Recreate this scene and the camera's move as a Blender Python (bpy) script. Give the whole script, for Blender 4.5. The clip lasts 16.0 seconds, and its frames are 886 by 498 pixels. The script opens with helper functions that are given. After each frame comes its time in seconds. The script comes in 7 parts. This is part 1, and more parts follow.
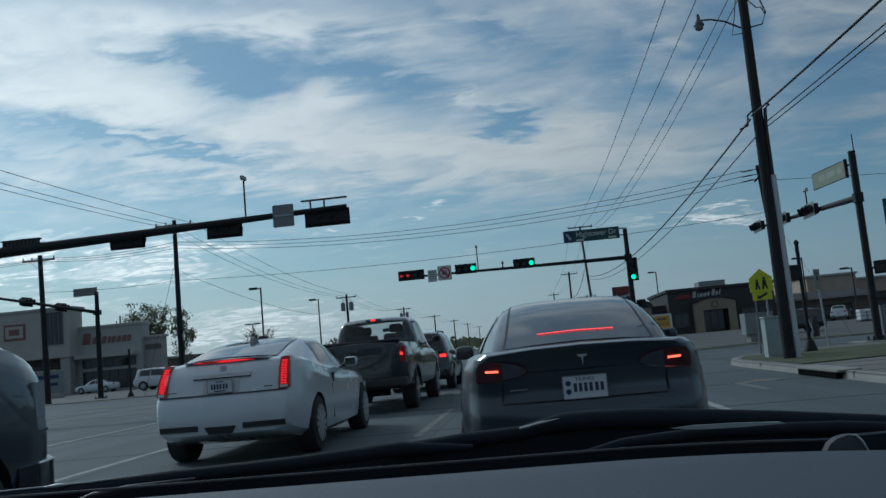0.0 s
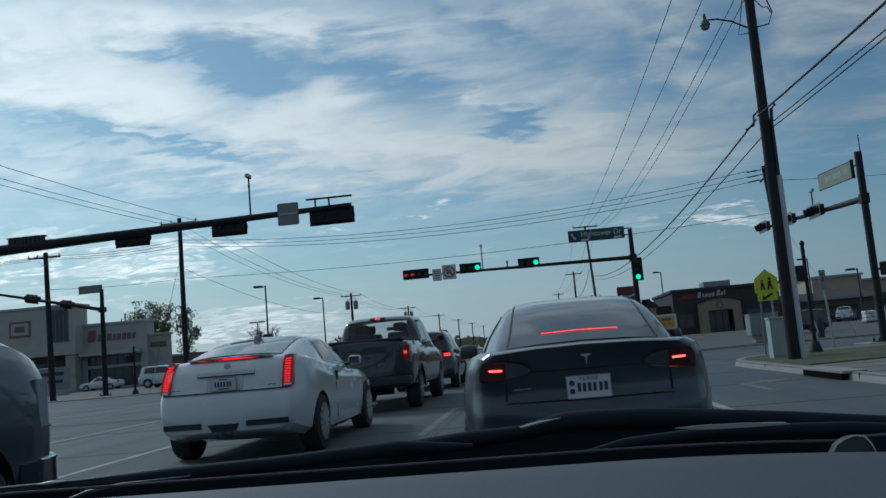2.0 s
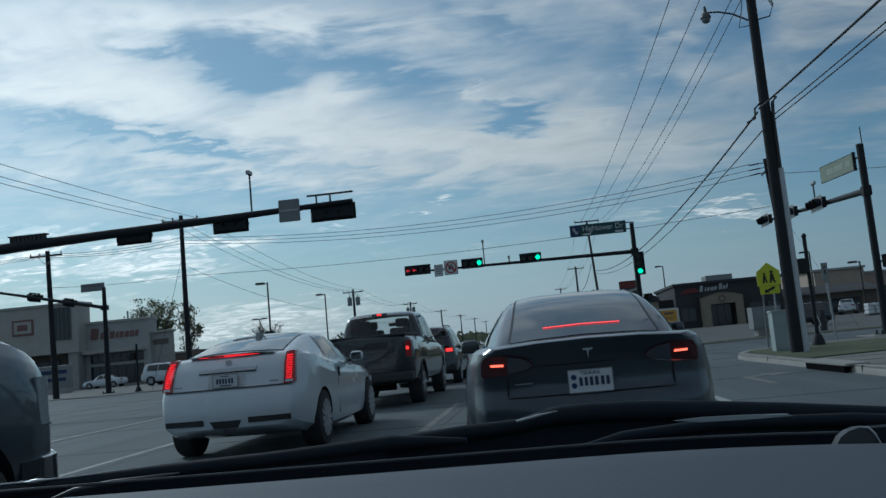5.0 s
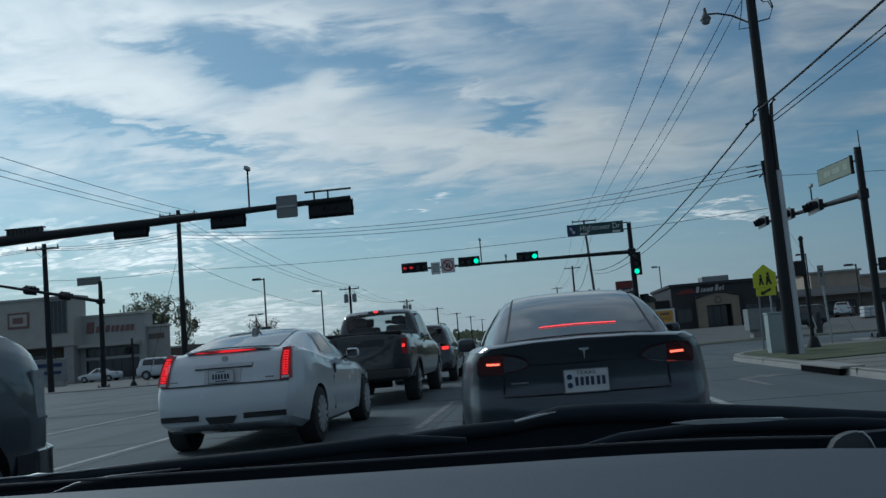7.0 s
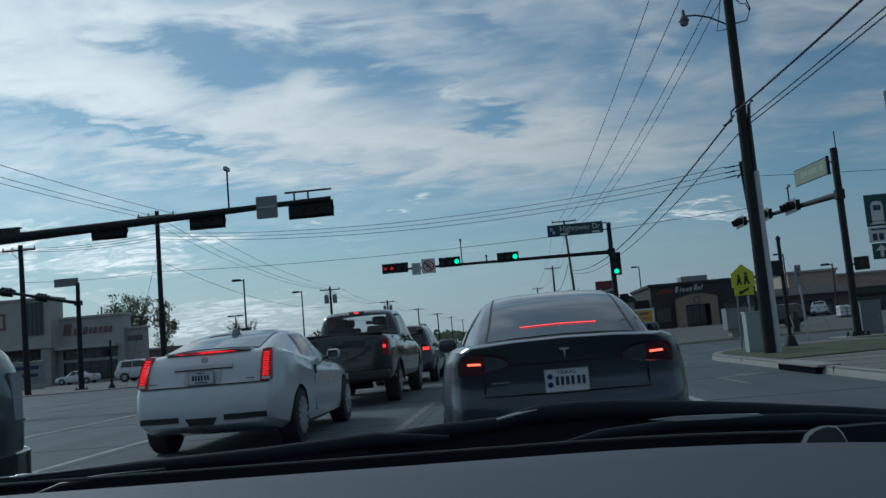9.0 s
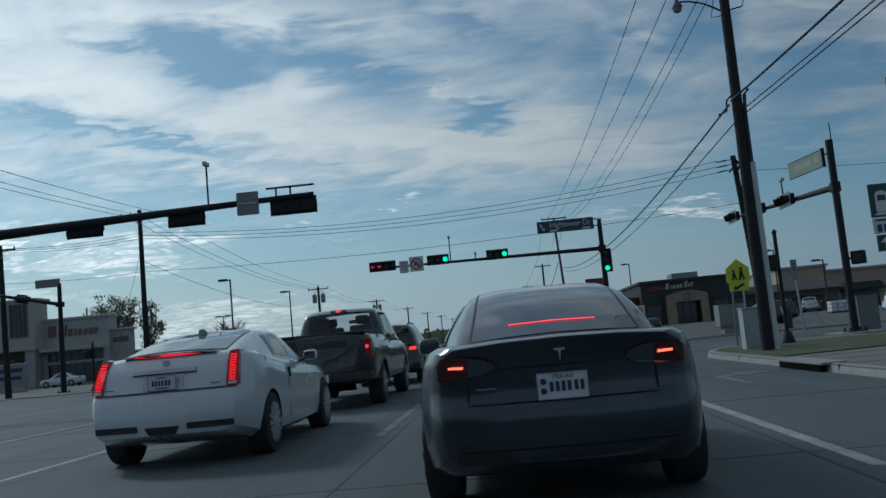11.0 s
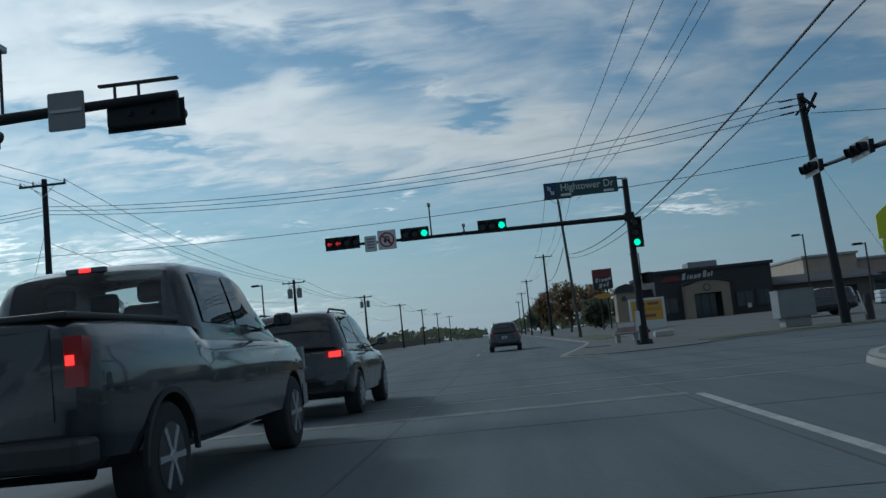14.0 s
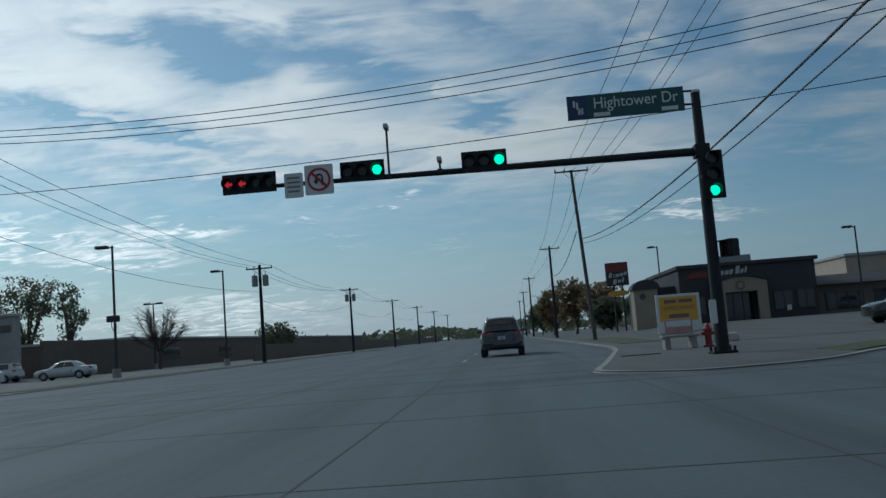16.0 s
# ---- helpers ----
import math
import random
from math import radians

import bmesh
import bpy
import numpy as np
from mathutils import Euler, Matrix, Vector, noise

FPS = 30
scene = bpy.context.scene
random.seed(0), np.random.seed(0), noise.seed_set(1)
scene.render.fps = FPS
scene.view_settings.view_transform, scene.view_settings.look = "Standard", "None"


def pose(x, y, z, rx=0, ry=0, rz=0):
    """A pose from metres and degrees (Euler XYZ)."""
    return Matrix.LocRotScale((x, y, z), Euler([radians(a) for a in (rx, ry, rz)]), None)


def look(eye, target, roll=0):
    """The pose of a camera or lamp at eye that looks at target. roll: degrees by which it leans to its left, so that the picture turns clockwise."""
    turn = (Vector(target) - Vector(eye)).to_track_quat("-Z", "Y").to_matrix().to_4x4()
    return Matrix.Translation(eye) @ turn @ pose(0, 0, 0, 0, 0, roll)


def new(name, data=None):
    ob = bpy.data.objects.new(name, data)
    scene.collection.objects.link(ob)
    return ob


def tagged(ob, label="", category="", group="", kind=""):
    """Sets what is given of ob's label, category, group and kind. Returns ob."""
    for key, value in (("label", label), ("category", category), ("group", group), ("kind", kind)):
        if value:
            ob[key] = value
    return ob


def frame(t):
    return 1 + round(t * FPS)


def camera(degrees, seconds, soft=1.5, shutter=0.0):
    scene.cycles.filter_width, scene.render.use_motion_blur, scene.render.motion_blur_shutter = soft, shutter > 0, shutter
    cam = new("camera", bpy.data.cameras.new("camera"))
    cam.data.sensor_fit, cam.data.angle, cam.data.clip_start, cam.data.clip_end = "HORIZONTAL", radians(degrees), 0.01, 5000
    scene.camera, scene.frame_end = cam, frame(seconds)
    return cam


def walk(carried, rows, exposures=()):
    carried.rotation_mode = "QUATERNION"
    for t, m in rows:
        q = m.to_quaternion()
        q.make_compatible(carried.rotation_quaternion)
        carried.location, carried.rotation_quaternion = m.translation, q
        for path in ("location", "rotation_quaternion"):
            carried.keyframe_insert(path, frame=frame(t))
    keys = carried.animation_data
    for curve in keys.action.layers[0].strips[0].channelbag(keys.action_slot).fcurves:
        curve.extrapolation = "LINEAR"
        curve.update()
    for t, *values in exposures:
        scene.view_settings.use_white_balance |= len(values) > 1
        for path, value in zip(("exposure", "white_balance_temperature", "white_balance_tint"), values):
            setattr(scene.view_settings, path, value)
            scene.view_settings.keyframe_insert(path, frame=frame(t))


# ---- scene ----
cam = camera(54.1, 16.0)
PATH = [
    (0, (0.018, 0.077, 1.0849), (-0.170, 2.054, 1.3189), -5.2),
    (0.5, (0.026, 0.107, 1.0795), (-0.163, 2.084, 1.3125), -5.5),
    (1, (0.025, 0.105, 1.0801), (-0.173, 2.081, 1.3131), -5.6),
    (1.5, (0.021, 0.092, 1.0817), (-0.175, 2.069, 1.3137), -5.5),
    (2, (0.021, 0.093, 1.0827), (-0.178, 2.069, 1.3157), -4.9),
    (2.5, (0.019, 0.089, 1.0836), (-0.177, 2.066, 1.3156), -4.8),
    (3, (0.019, 0.087, 1.0847), (-0.176, 2.064, 1.3167), -4.3),
    (3.5, (0.025, 0.109, 1.0804), (-0.173, 2.086, 1.3094), -4.9),
    (4, (0.026, 0.110, 1.0799), (-0.176, 2.087, 1.3039), -5.1),
    (6.5, (0.030, 0.126, 1.0766), (-0.175, 2.103, 1.2996), -5.5),
    (7, (0.024, 0.107, 1.0816), (-0.174, 2.086, 1.2996), -4.6),
    (7.5, (0.009, 0.057, 1.0917), (-0.176, 2.037, 1.3077), -4.0),
    (8, (0.014, 0.075, 1.0885), (-0.161, 2.055, 1.3055), -4.4),
    (10.5, (0.033, 0.125, 1.0749), (-0.104, 2.109, 1.2869), -5.0),
    (11, (0.037, 0.911, 1.083), (-0.093, 2.896, 1.294), -5.3),
    (11.5, (0.016, 1.871, 1.2), (-0.096, 3.857, 1.403), -5.4),
    (12, (0.004, 3.214, 1.43), (-0.096, 5.201, 1.62), -5.2),
    (12.25, (0.007, 4.04, 1.55), (-0.089, 6.026, 1.734), -4.9),
    (12.5, (0.01, 4.911, 1.63), (-0.081, 6.898, 1.81), -4.6),
    (12.75, (0.016, 5.877, 1.66), (-0.085, 7.864, 1.838), -4.9),
    (13, (0.022, 6.923, 1.65), (-0.09, 8.909, 1.828), -5.3),
    (13.25, (0.028, 8.061, 1.6), (-0.081, 10.047, 1.78), -5.9),
    (13.5, (0.033, 9.278, 1.43), (-0.072, 11.264, 1.618), -6.4),
    (13.75, (0.018, 10.56, 1.18), (-0.1, 12.546, 1.38), -6.2),
    (14, (-0.004, 11.906, 1.03), (-0.129, 13.892, 1.237), -5.8),
    (14.5, (-0.018, 14.799, 0.961), (-0.106, 16.786, 1.167), -4.3),
    (15, (0.017, 17.861, 0.957), (-0.083, 19.848, 1.162), -5.0),
    (15.5, (0.084, 21.335, 0.939), (-0.041, 23.321, 1.144), -4.8),
    (16, (0.081, 24.997, 0.931), (-0.049, 26.982, 1.137), -4.4),
]
EXPOSURES = [(0, 0.02), (1.5, 0.08), (3, 0.18), (4, 0.13), (6.5, 0.08), (7, 0.06), (8, 0.02), (10.5, 0.06), (11, 0.01), (12.5, 0.04), (13.5, 0.18), (14, 0.08), (15, 0.14), (16, 0.04)]
walk(cam, [(t, look(eye, target, roll)) for t, eye, target, roll in PATH], [(t, e, 5500, 1.0) for t, e in EXPOSURES])

# ---- light ----
SUN_DIR = Vector((-0.62, 0.55, 0.56)).normalized()
sun_data = bpy.data.lights.new("sun", "SUN")
sun_data.energy, sun_data.angle, sun_data.color = 0.9, radians(8), (1.0, 0.985, 0.955)
sun = new("sun", sun_data)
sun.matrix_world = look(SUN_DIR * 50, (0, 0, 0))


# cloud gaps, banks and low puffs: x / y, z / y, half width, half height, slope, amount
GAPS = [
    (-0.426, 0.393, 0.079, 0.0102, -0.24, -0.30), (-0.327, 0.356, 0.052, 0.0304, -0.37, -0.42), (-0.214, 0.352, 0.062, 0.0200, -0.27, -0.25),
    (-0.127, 0.321, 0.040, 0.0214, -0.43, -0.22), (-0.007, 0.261, 0.029, 0.0165, -0.21, -0.40), (-0.510, 0.302, 0.138, 0.0086, -0.27, -0.26),
    (-0.354, 0.257, 0.119, 0.0085, -0.31, -0.26), (0.352, 0.140, 0.078, 0.0578, -0.10, -0.40), (0.250, 0.329, 0.085, 0.0261, 0.19, -0.22),
    (0.374, 0.267, 0.069, 0.0385, 0.10, -0.25), (0.119, 0.303, 0.027, 0.0448, 0.48, -0.12), (-0.034, 0.373, 0.052, 0.0158, -0.44, -0.18),
    (-0.427, 0.214, 0.185, 0.0098, -0.15, -0.10), (-0.614, 0.289, 0.067, 0.0087, -0.20, -0.14),
]
BANKS = [
    (-0.558, 0.425, 0.141, 0.0296, -0.22, 0.22), (-0.486, 0.351, 0.124, 0.0305, -0.23, 0.34), (-0.238, 0.311, 0.063, 0.0236, 0.04, 0.36),
    (-0.302, 0.302, 0.035, 0.0169, -0.11, 0.15), (-0.186, 0.258, 0.176, 0.0250, -0.19, 0.30), (-0.323, 0.425, 0.235, 0.0174, -0.17, 0.26),
    (0.067, 0.245, 0.052, 0.0201, -0.06, 0.30), (-0.047, 0.295, 0.040, 0.0055, -0.14, 0.18), (0.051, 0.210, 0.123, 0.0228, -0.10, 0.20),
    (0.180, 0.330, 0.023, 0.0694, 0.57, 0.16), (-0.424, 0.286, 0.085, 0.0086, -0.31, 0.14), (-0.026, 0.228, 0.079, 0.0177, -0.16, 0.16),
    (-0.271, 0.230, 0.290, 0.0167, -0.16, 0.24), (0.199, 0.207, 0.069, 0.0331, -0.11, 0.10),
]
PUFFS = [
    (-0.120, 0.159, 0.008, 0.0040, -0.10, 0.80), (-0.229, 0.152, 0.034, 0.0034, -0.12, 0.60), (0.202, 0.126, 0.075, 0.0058, -0.06, 0.90),
    (0.133, 0.125, 0.038, 0.0026, -0.10, 0.40), (-0.595, 0.184, 0.081, 0.0085, -0.14, 0.55), (-0.409, 0.149, 0.077, 0.0097, -0.15, 1.00),
    (-0.567, 0.159, 0.109, 0.0084, -0.14, 1.00), (-0.467, 0.129, 0.100, 0.0097, -0.12, 0.90), (-0.604, 0.136, 0.080, 0.0084, -0.09, 0.90),
    (-0.152, 0.159, 0.011, 0.0027, -0.20, 0.40), (-0.309, 0.059, 0.117, 0.0094, -0.06, 0.75), (-0.352, 0.041, 0.152, 0.0067, -0.06, 0.80),
    (-0.562, 0.098, 0.094, 0.0097, -0.09, 0.50), (-0.196, 0.126, 0.040, 0.0034, -0.09, 0.35), (-0.057, 0.107, 0.046, 0.0040, -0.09, 0.25),
]


def build_sky():
    world = bpy.data.worlds.new("sky")
    scene.world = world
    world.use_nodes = True
    nt = world.node_tree
    nt.nodes.clear()
    N, L = nt.nodes.new, nt.links.new
    out, bg = N("ShaderNodeOutputWorld"), N("ShaderNodeBackground")
    sky = N("ShaderNodeTexSky")
    sky.sky_type, sky.sun_disc = "NISHITA", False
    sky.sun_elevation = math.asin(SUN_DIR.z)
    sky.sun_rotation = math.atan2(SUN_DIR.x, SUN_DIR.y)
    sky.air_density, sky.dust_density, sky.ozone_density = 1.0, 0.6, 1.5
    tc, sep = N("ShaderNodeTexCoord"), N("ShaderNodeSeparateXYZ")
    L(tc.outputs["Generated"], sep.inputs[0])

    def m(op, a, b=None, clamp=False):
        n = N("ShaderNodeMath")
        n.operation, n.use_clamp = op, clamp
        for i, v in enumerate((a, b)):
            if v is None:
                continue
            if isinstance(v, (int, float)):
                n.inputs[i].default_value = v
            else:
                L(v, n.inputs[i])
        return n.outputs[0]

    # cloud sheet: project the direction on a high plane
    zc = m("ADD", m("MAXIMUM", sep.outputs[2], 0.0), 0.13)
    px, py = m("DIVIDE", sep.outputs[0], zc), m("DIVIDE", sep.outputs[1], zc)
    comb = N("ShaderNodeCombineXYZ")
    L(px, comb.inputs[0]), L(py, comb.inputs[1])

    def fbm(scale, detail, rough, dist, off, stretch, turn=0.0):
        mp = N("ShaderNodeMapping")
        mp.inputs["Location"].default_value = off
        mp.inputs["Scale"].default_value = stretch
        mp.inputs["Rotation"].default_value = (0, 0, radians(turn))
        L(comb.outputs[0], mp.inputs["Vector"])
        n = N("ShaderNodeTexNoise")
        n.inputs["Scale"].default_value, n.inputs["Detail"].default_value = scale, detail
        n.inputs["Roughness"].default_value, n.inputs["Distortion"].default_value = rough, dist
        L(mp.outputs[0], n.inputs["Vector"])
        return n.outputs["Fac"]

    big = fbm(0.62, 3, 0.5, 0.5, (3.1, 1.3, 0), (1, 0.8, 1), 20)
    mid = fbm(1.9, 7, 0.53, 1.2, (0.4, 2.2, 0), (0.82, 1.0, 1), 25)
    fine = fbm(5.0, 6, 0.52, 1.0, (5, 7, 1), (0.72, 1.0, 1), 20)

    wisps = fbm(8.0, 7, 0.60, 0.6, (1.7, 4.4, 2), (0.55, 1.25, 1), 12)

    # broad forms: thicker banks and open gaps of the cloud sheet, as (x / y, z / y) towards the north
    yc = m("MAXIMUM", sep.outputs[1], 0.08)
    front = m("GREATER_THAN", sep.outputs[1], 0.1)
    wob = m("ADD", m("MULTIPLY", m("SUBTRACT", mid, 0.5), 0.16), m("MULTIPLY", m("SUBTRACT", wisps, 0.5), 0.14))
    u = m("ADD", m("DIVIDE", sep.outputs[0], yc), wob)
    v = m("ADD", m("DIVIDE", sep.outputs[2], yc), m("ADD", m("MULTIPLY", m("SUBTRACT", fine, 0.5), 0.075), m("MULTIPLY", m("SUBTRACT", wisps, 0.5), 0.05)))

    def bank(u0, v0, ru, rv, slope, amount):
        du = m("SUBTRACT", u, u0)
        dv = m("SUBTRACT", m("SUBTRACT", v, v0), m("MULTIPLY", du, slope))
        q = m("ADD", m("POWER", m("ABSOLUTE", m("DIVIDE", du, ru)), 2.0), m("POWER", m("ABSOLUTE", m("DIVIDE", dv, rv)), 2.0))
        return m("MULTIPLY", m("POWER", 2.718, m("MULTIPLY", q, -1.0)), amount)

    shape = None
    for b_ in GAPS + BANKS:
        k = bank(*b_)
        shape = k if shape is None else m("ADD", shape, k)
    shape = m("MULTIPLY", m("MULTIPLY", shape, front), 0.92)
    dens = m("ADD", m("ADD", m("MULTIPLY", big, 0.16), m("MULTIPLY", mid, 0.62)), m("ADD", m("ADD", m("ADD", m("MULTIPLY", fine, 0.42), m("MULTIPLY", wisps, 0.26)), 0.025), shape))
    ramp = N("ShaderNodeMapRange")
    ramp.interpolation_type = "SMOOTHSTEP"
    L(dens, ramp.inputs["Value"])
    ramp.inputs["From Min"].default_value, ramp.inputs["From Max"].default_value = 0.47, 1.10
    # clouds thin out in the clear strip above the horizon
    low = N("ShaderNodeMapRange")
    low.interpolation_type = "SMOOTHSTEP"
    L(sep.outputs[2], low.inputs["Value"])
    low.inputs["From Min"].default_value, low.inputs["From Max"].default_value = 0.10, 0.22
    low.inputs["To Min"].default_value = 0.14
    cover = m("MULTIPLY", m("ADD", m("MULTIPLY", ramp.outputs[0], 0.85), 0.07), low.outputs[0])
    puff = None
    for p_ in PUFFS:
        k = bank(*p_)
        puff = k if puff is None else m("MAXIMUM", puff, k)
    wisp = N("ShaderNodeMapRange")
    wisp.interpolation_type = "SMOOTHSTEP"
    uv = N("ShaderNodeCombineXYZ")
    L(m("MULTIPLY", m("DIVIDE", sep.outputs[0], yc), 14.0), uv.inputs[0]), L(m("MULTIPLY", m("DIVIDE", sep.outputs[2], yc), 55.0), uv.inputs[1])
    grain = N("ShaderNodeTexNoise")
    grain.inputs["Scale"].default_value, grain.inputs["Detail"].default_value, grain.inputs["Distortion"].default_value = 1.6, 5, 0.8
    L(uv.outputs[0], grain.inputs["Vector"])
    L(grain.outputs["Fac"], wisp.inputs["Value"])
    wisp.inputs["From Min"].default_value, wisp.inputs["From Max"].default_value = 0.26, 0.52
    puff = m("MULTIPLY", m("MULTIPLY", puff, front), wisp.outputs[0], True)
    cover = m("MAXIMUM", cover, puff, True)
    # brighter towards the sun
    dot = N("ShaderNodeVectorMath")
    dot.operation = "DOT_PRODUCT"
    L(tc.outputs["Generated"], dot.inputs[0])
    dot.inputs[1].default_value = SUN_DIR
    glow = m("POWER", m("MAXIMUM", dot.outputs["Value"], 0.0), 3.0)
    bright = m("ADD", m("MULTIPLY", glow, 0.62), m("ADD", m("ADD", 0.22, m("MULTIPLY", puff, 0.30)), m("MULTIPLY", fine, 0.20)))
    cloud = N("ShaderNodeMix")
    cloud.data_type, cloud.blend_type = "RGBA", "MULTIPLY"
    cloud.inputs["Factor"].default_value = 1.0
    cloud.inputs["A"].default_value = (1.03, 1.0, 0.95, 1)
    L(bright, cloud.inputs["B"])
    clear = N("ShaderNodeMix")
    clear.data_type, clear.blend_type = "RGBA", "MULTIPLY"
    clear.inputs["Factor"].default_value = 1.0
    L(sky.outputs[0], clear.inputs["A"])
    side = N("ShaderNodeMapRange")
    L(dot.outputs["Value"], side.inputs["Value"])
    side.inputs["From Min"].default_value, side.inputs["From Max"].default_value = 0.20, 0.82
    gain = N("ShaderNodeMix")
    gain.data_type = "RGBA"
    L(side.outputs[0], gain.inputs["Factor"])
    gain.inputs["A"].default_value, gain.inputs["B"].default_value = (0.037, 0.045, 0.046, 1), (0.046, 0.057, 0.055, 1)
    L(gain.outputs["Result"], clear.inputs["B"])
    # pale haze low down
    hz = N("ShaderNodeMapRange")
    hz.interpolation_type = "SMOOTHSTEP"
    L(sep.outputs[2], hz.inputs["Value"])
    hz.inputs["From Min"].default_value, hz.inputs["From Max"].default_value = 0.0, 0.20
    hz.inputs["To Min"].default_value, hz.inputs["To Max"].default_value = 0.85, 0.0
    hazy = N("ShaderNodeMix")
    hazy.data_type = "RGBA"
    L(hz.outputs[0], hazy.inputs["Factor"])
    L(clear.outputs["Result"], hazy.inputs["A"])
    air = N("ShaderNodeMix")
    air.data_type = "RGBA"
    L(side.outputs[0], air.inputs["Factor"])
    air.inputs["A"].default_value, air.inputs["B"].default_value = (0.16, 0.205, 0.26, 1), (0.39, 0.43, 0.455, 1)
    L(air.outputs["Result"], hazy.inputs["B"])
    mix = N("ShaderNodeMix")
    mix.data_type = "RGBA"
    L(cover, mix.inputs["Factor"])
    L(hazy.outputs["Result"], mix.inputs["A"]), L(cloud.outputs["Result"], mix.inputs["B"])
    L(mix.outputs["Result"], bg.inputs["Color"])
    bg.inputs["Strength"].default_value = 1.0
    L(bg.outputs[0], out.inputs[0])


build_sky()


# ---- materials ----
def mat(name, color, rough=0.6, metal=0.0, vary=0.12, scale=3.0, bump=0.0, fine=40.0, coat=0.0, emit=0.0, spec=0.5):
    """Two scales of noise in the colour, fine relief, slight changes of gloss."""
    ma = bpy.data.materials.new(name)
    ma.use_nodes = True
    nt = ma.node_tree
    N, L = nt.nodes.new, nt.links.new
    b = nt.nodes["Principled BSDF"]
    b.inputs["Metallic"].default_value = metal
    b.inputs["Coat Weight"].default_value = coat
    b.inputs["Coat Roughness"].default_value = 0.05
    b.inputs["Specular IOR Level"].default_value = spec
    tc = N("ShaderNodeTexCoord")
    n1, n2 = N("ShaderNodeTexNoise"), N("ShaderNodeTexNoise")
    n1.inputs["Scale"].default_value, n1.inputs["Detail"].default_value = scale, 5
    n2.inputs["Scale"].default_value, n2.inputs["Detail"].default_value = fine, 3
    L(tc.outputs["Object"], n1.inputs["Vector"]), L(tc.outputs["Object"], n2.inputs["Vector"])
    add = N("ShaderNodeMath")
    add.operation = "ADD"
    L(n1.outputs["Fac"], add.inputs[0]), L(n2.outputs["Fac"], add.inputs[1])
    mr = N("ShaderNodeMapRange")
    L(add.outputs[0], mr.inputs["Value"])
    mr.inputs["From Min"].default_value, mr.inputs["From Max"].default_value = 0.6, 1.4
    mr.inputs["To Min"].default_value, mr.inputs["To Max"].default_value = 1 - vary, 1 + vary
    mx = N("ShaderNodeMix")
    mx.data_type, mx.blend_type = "RGBA", "MULTIPLY"
    mx.inputs["Factor"].default_value = 1.0
    mx.inputs["A"].default_value = (*color, 1)
    L(mr.outputs[0], mx.inputs["B"])
    L(mx.outputs["Result"], b.inputs["Base Color"])
    rr = N("ShaderNodeMapRange")
    L(n1.outputs["Fac"], rr.inputs["Value"])
    rr.inputs["To Min"].default_value, rr.inputs["To Max"].default_value = max(rough - 0.08, 0.0), min(rough + 0.08, 1.0)
    L(rr.outputs[0], b.inputs["Roughness"])
    if bump:
        bp = N("ShaderNodeBump")
        bp.inputs["Strength"].default_value, bp.inputs["Distance"].default_value = bump, 0.02
        L(n2.outputs["Fac"], bp.inputs["Height"])
        L(bp.outputs[0], b.inputs["Normal"])
    if emit:
        b.inputs["Emission Color"].default_value = (*color, 1)
        b.inputs["Emission Strength"].default_value = emit
    return ma


def glass(name, tint, rough=0.02, ior=1.5):
    """Dark car or shop glass, seen from outside."""
    ma = bpy.data.materials.new(name)
    ma.use_nodes = True
    b = ma.node_tree.nodes["Principled BSDF"]
    b.inputs["Base Color"].default_value = (*tint, 1)
    b.inputs["Roughness"].default_value = rough
    b.inputs["IOR"].default_value = ior
    b.inputs["Specular IOR Level"].default_value = 0.6
    return ma


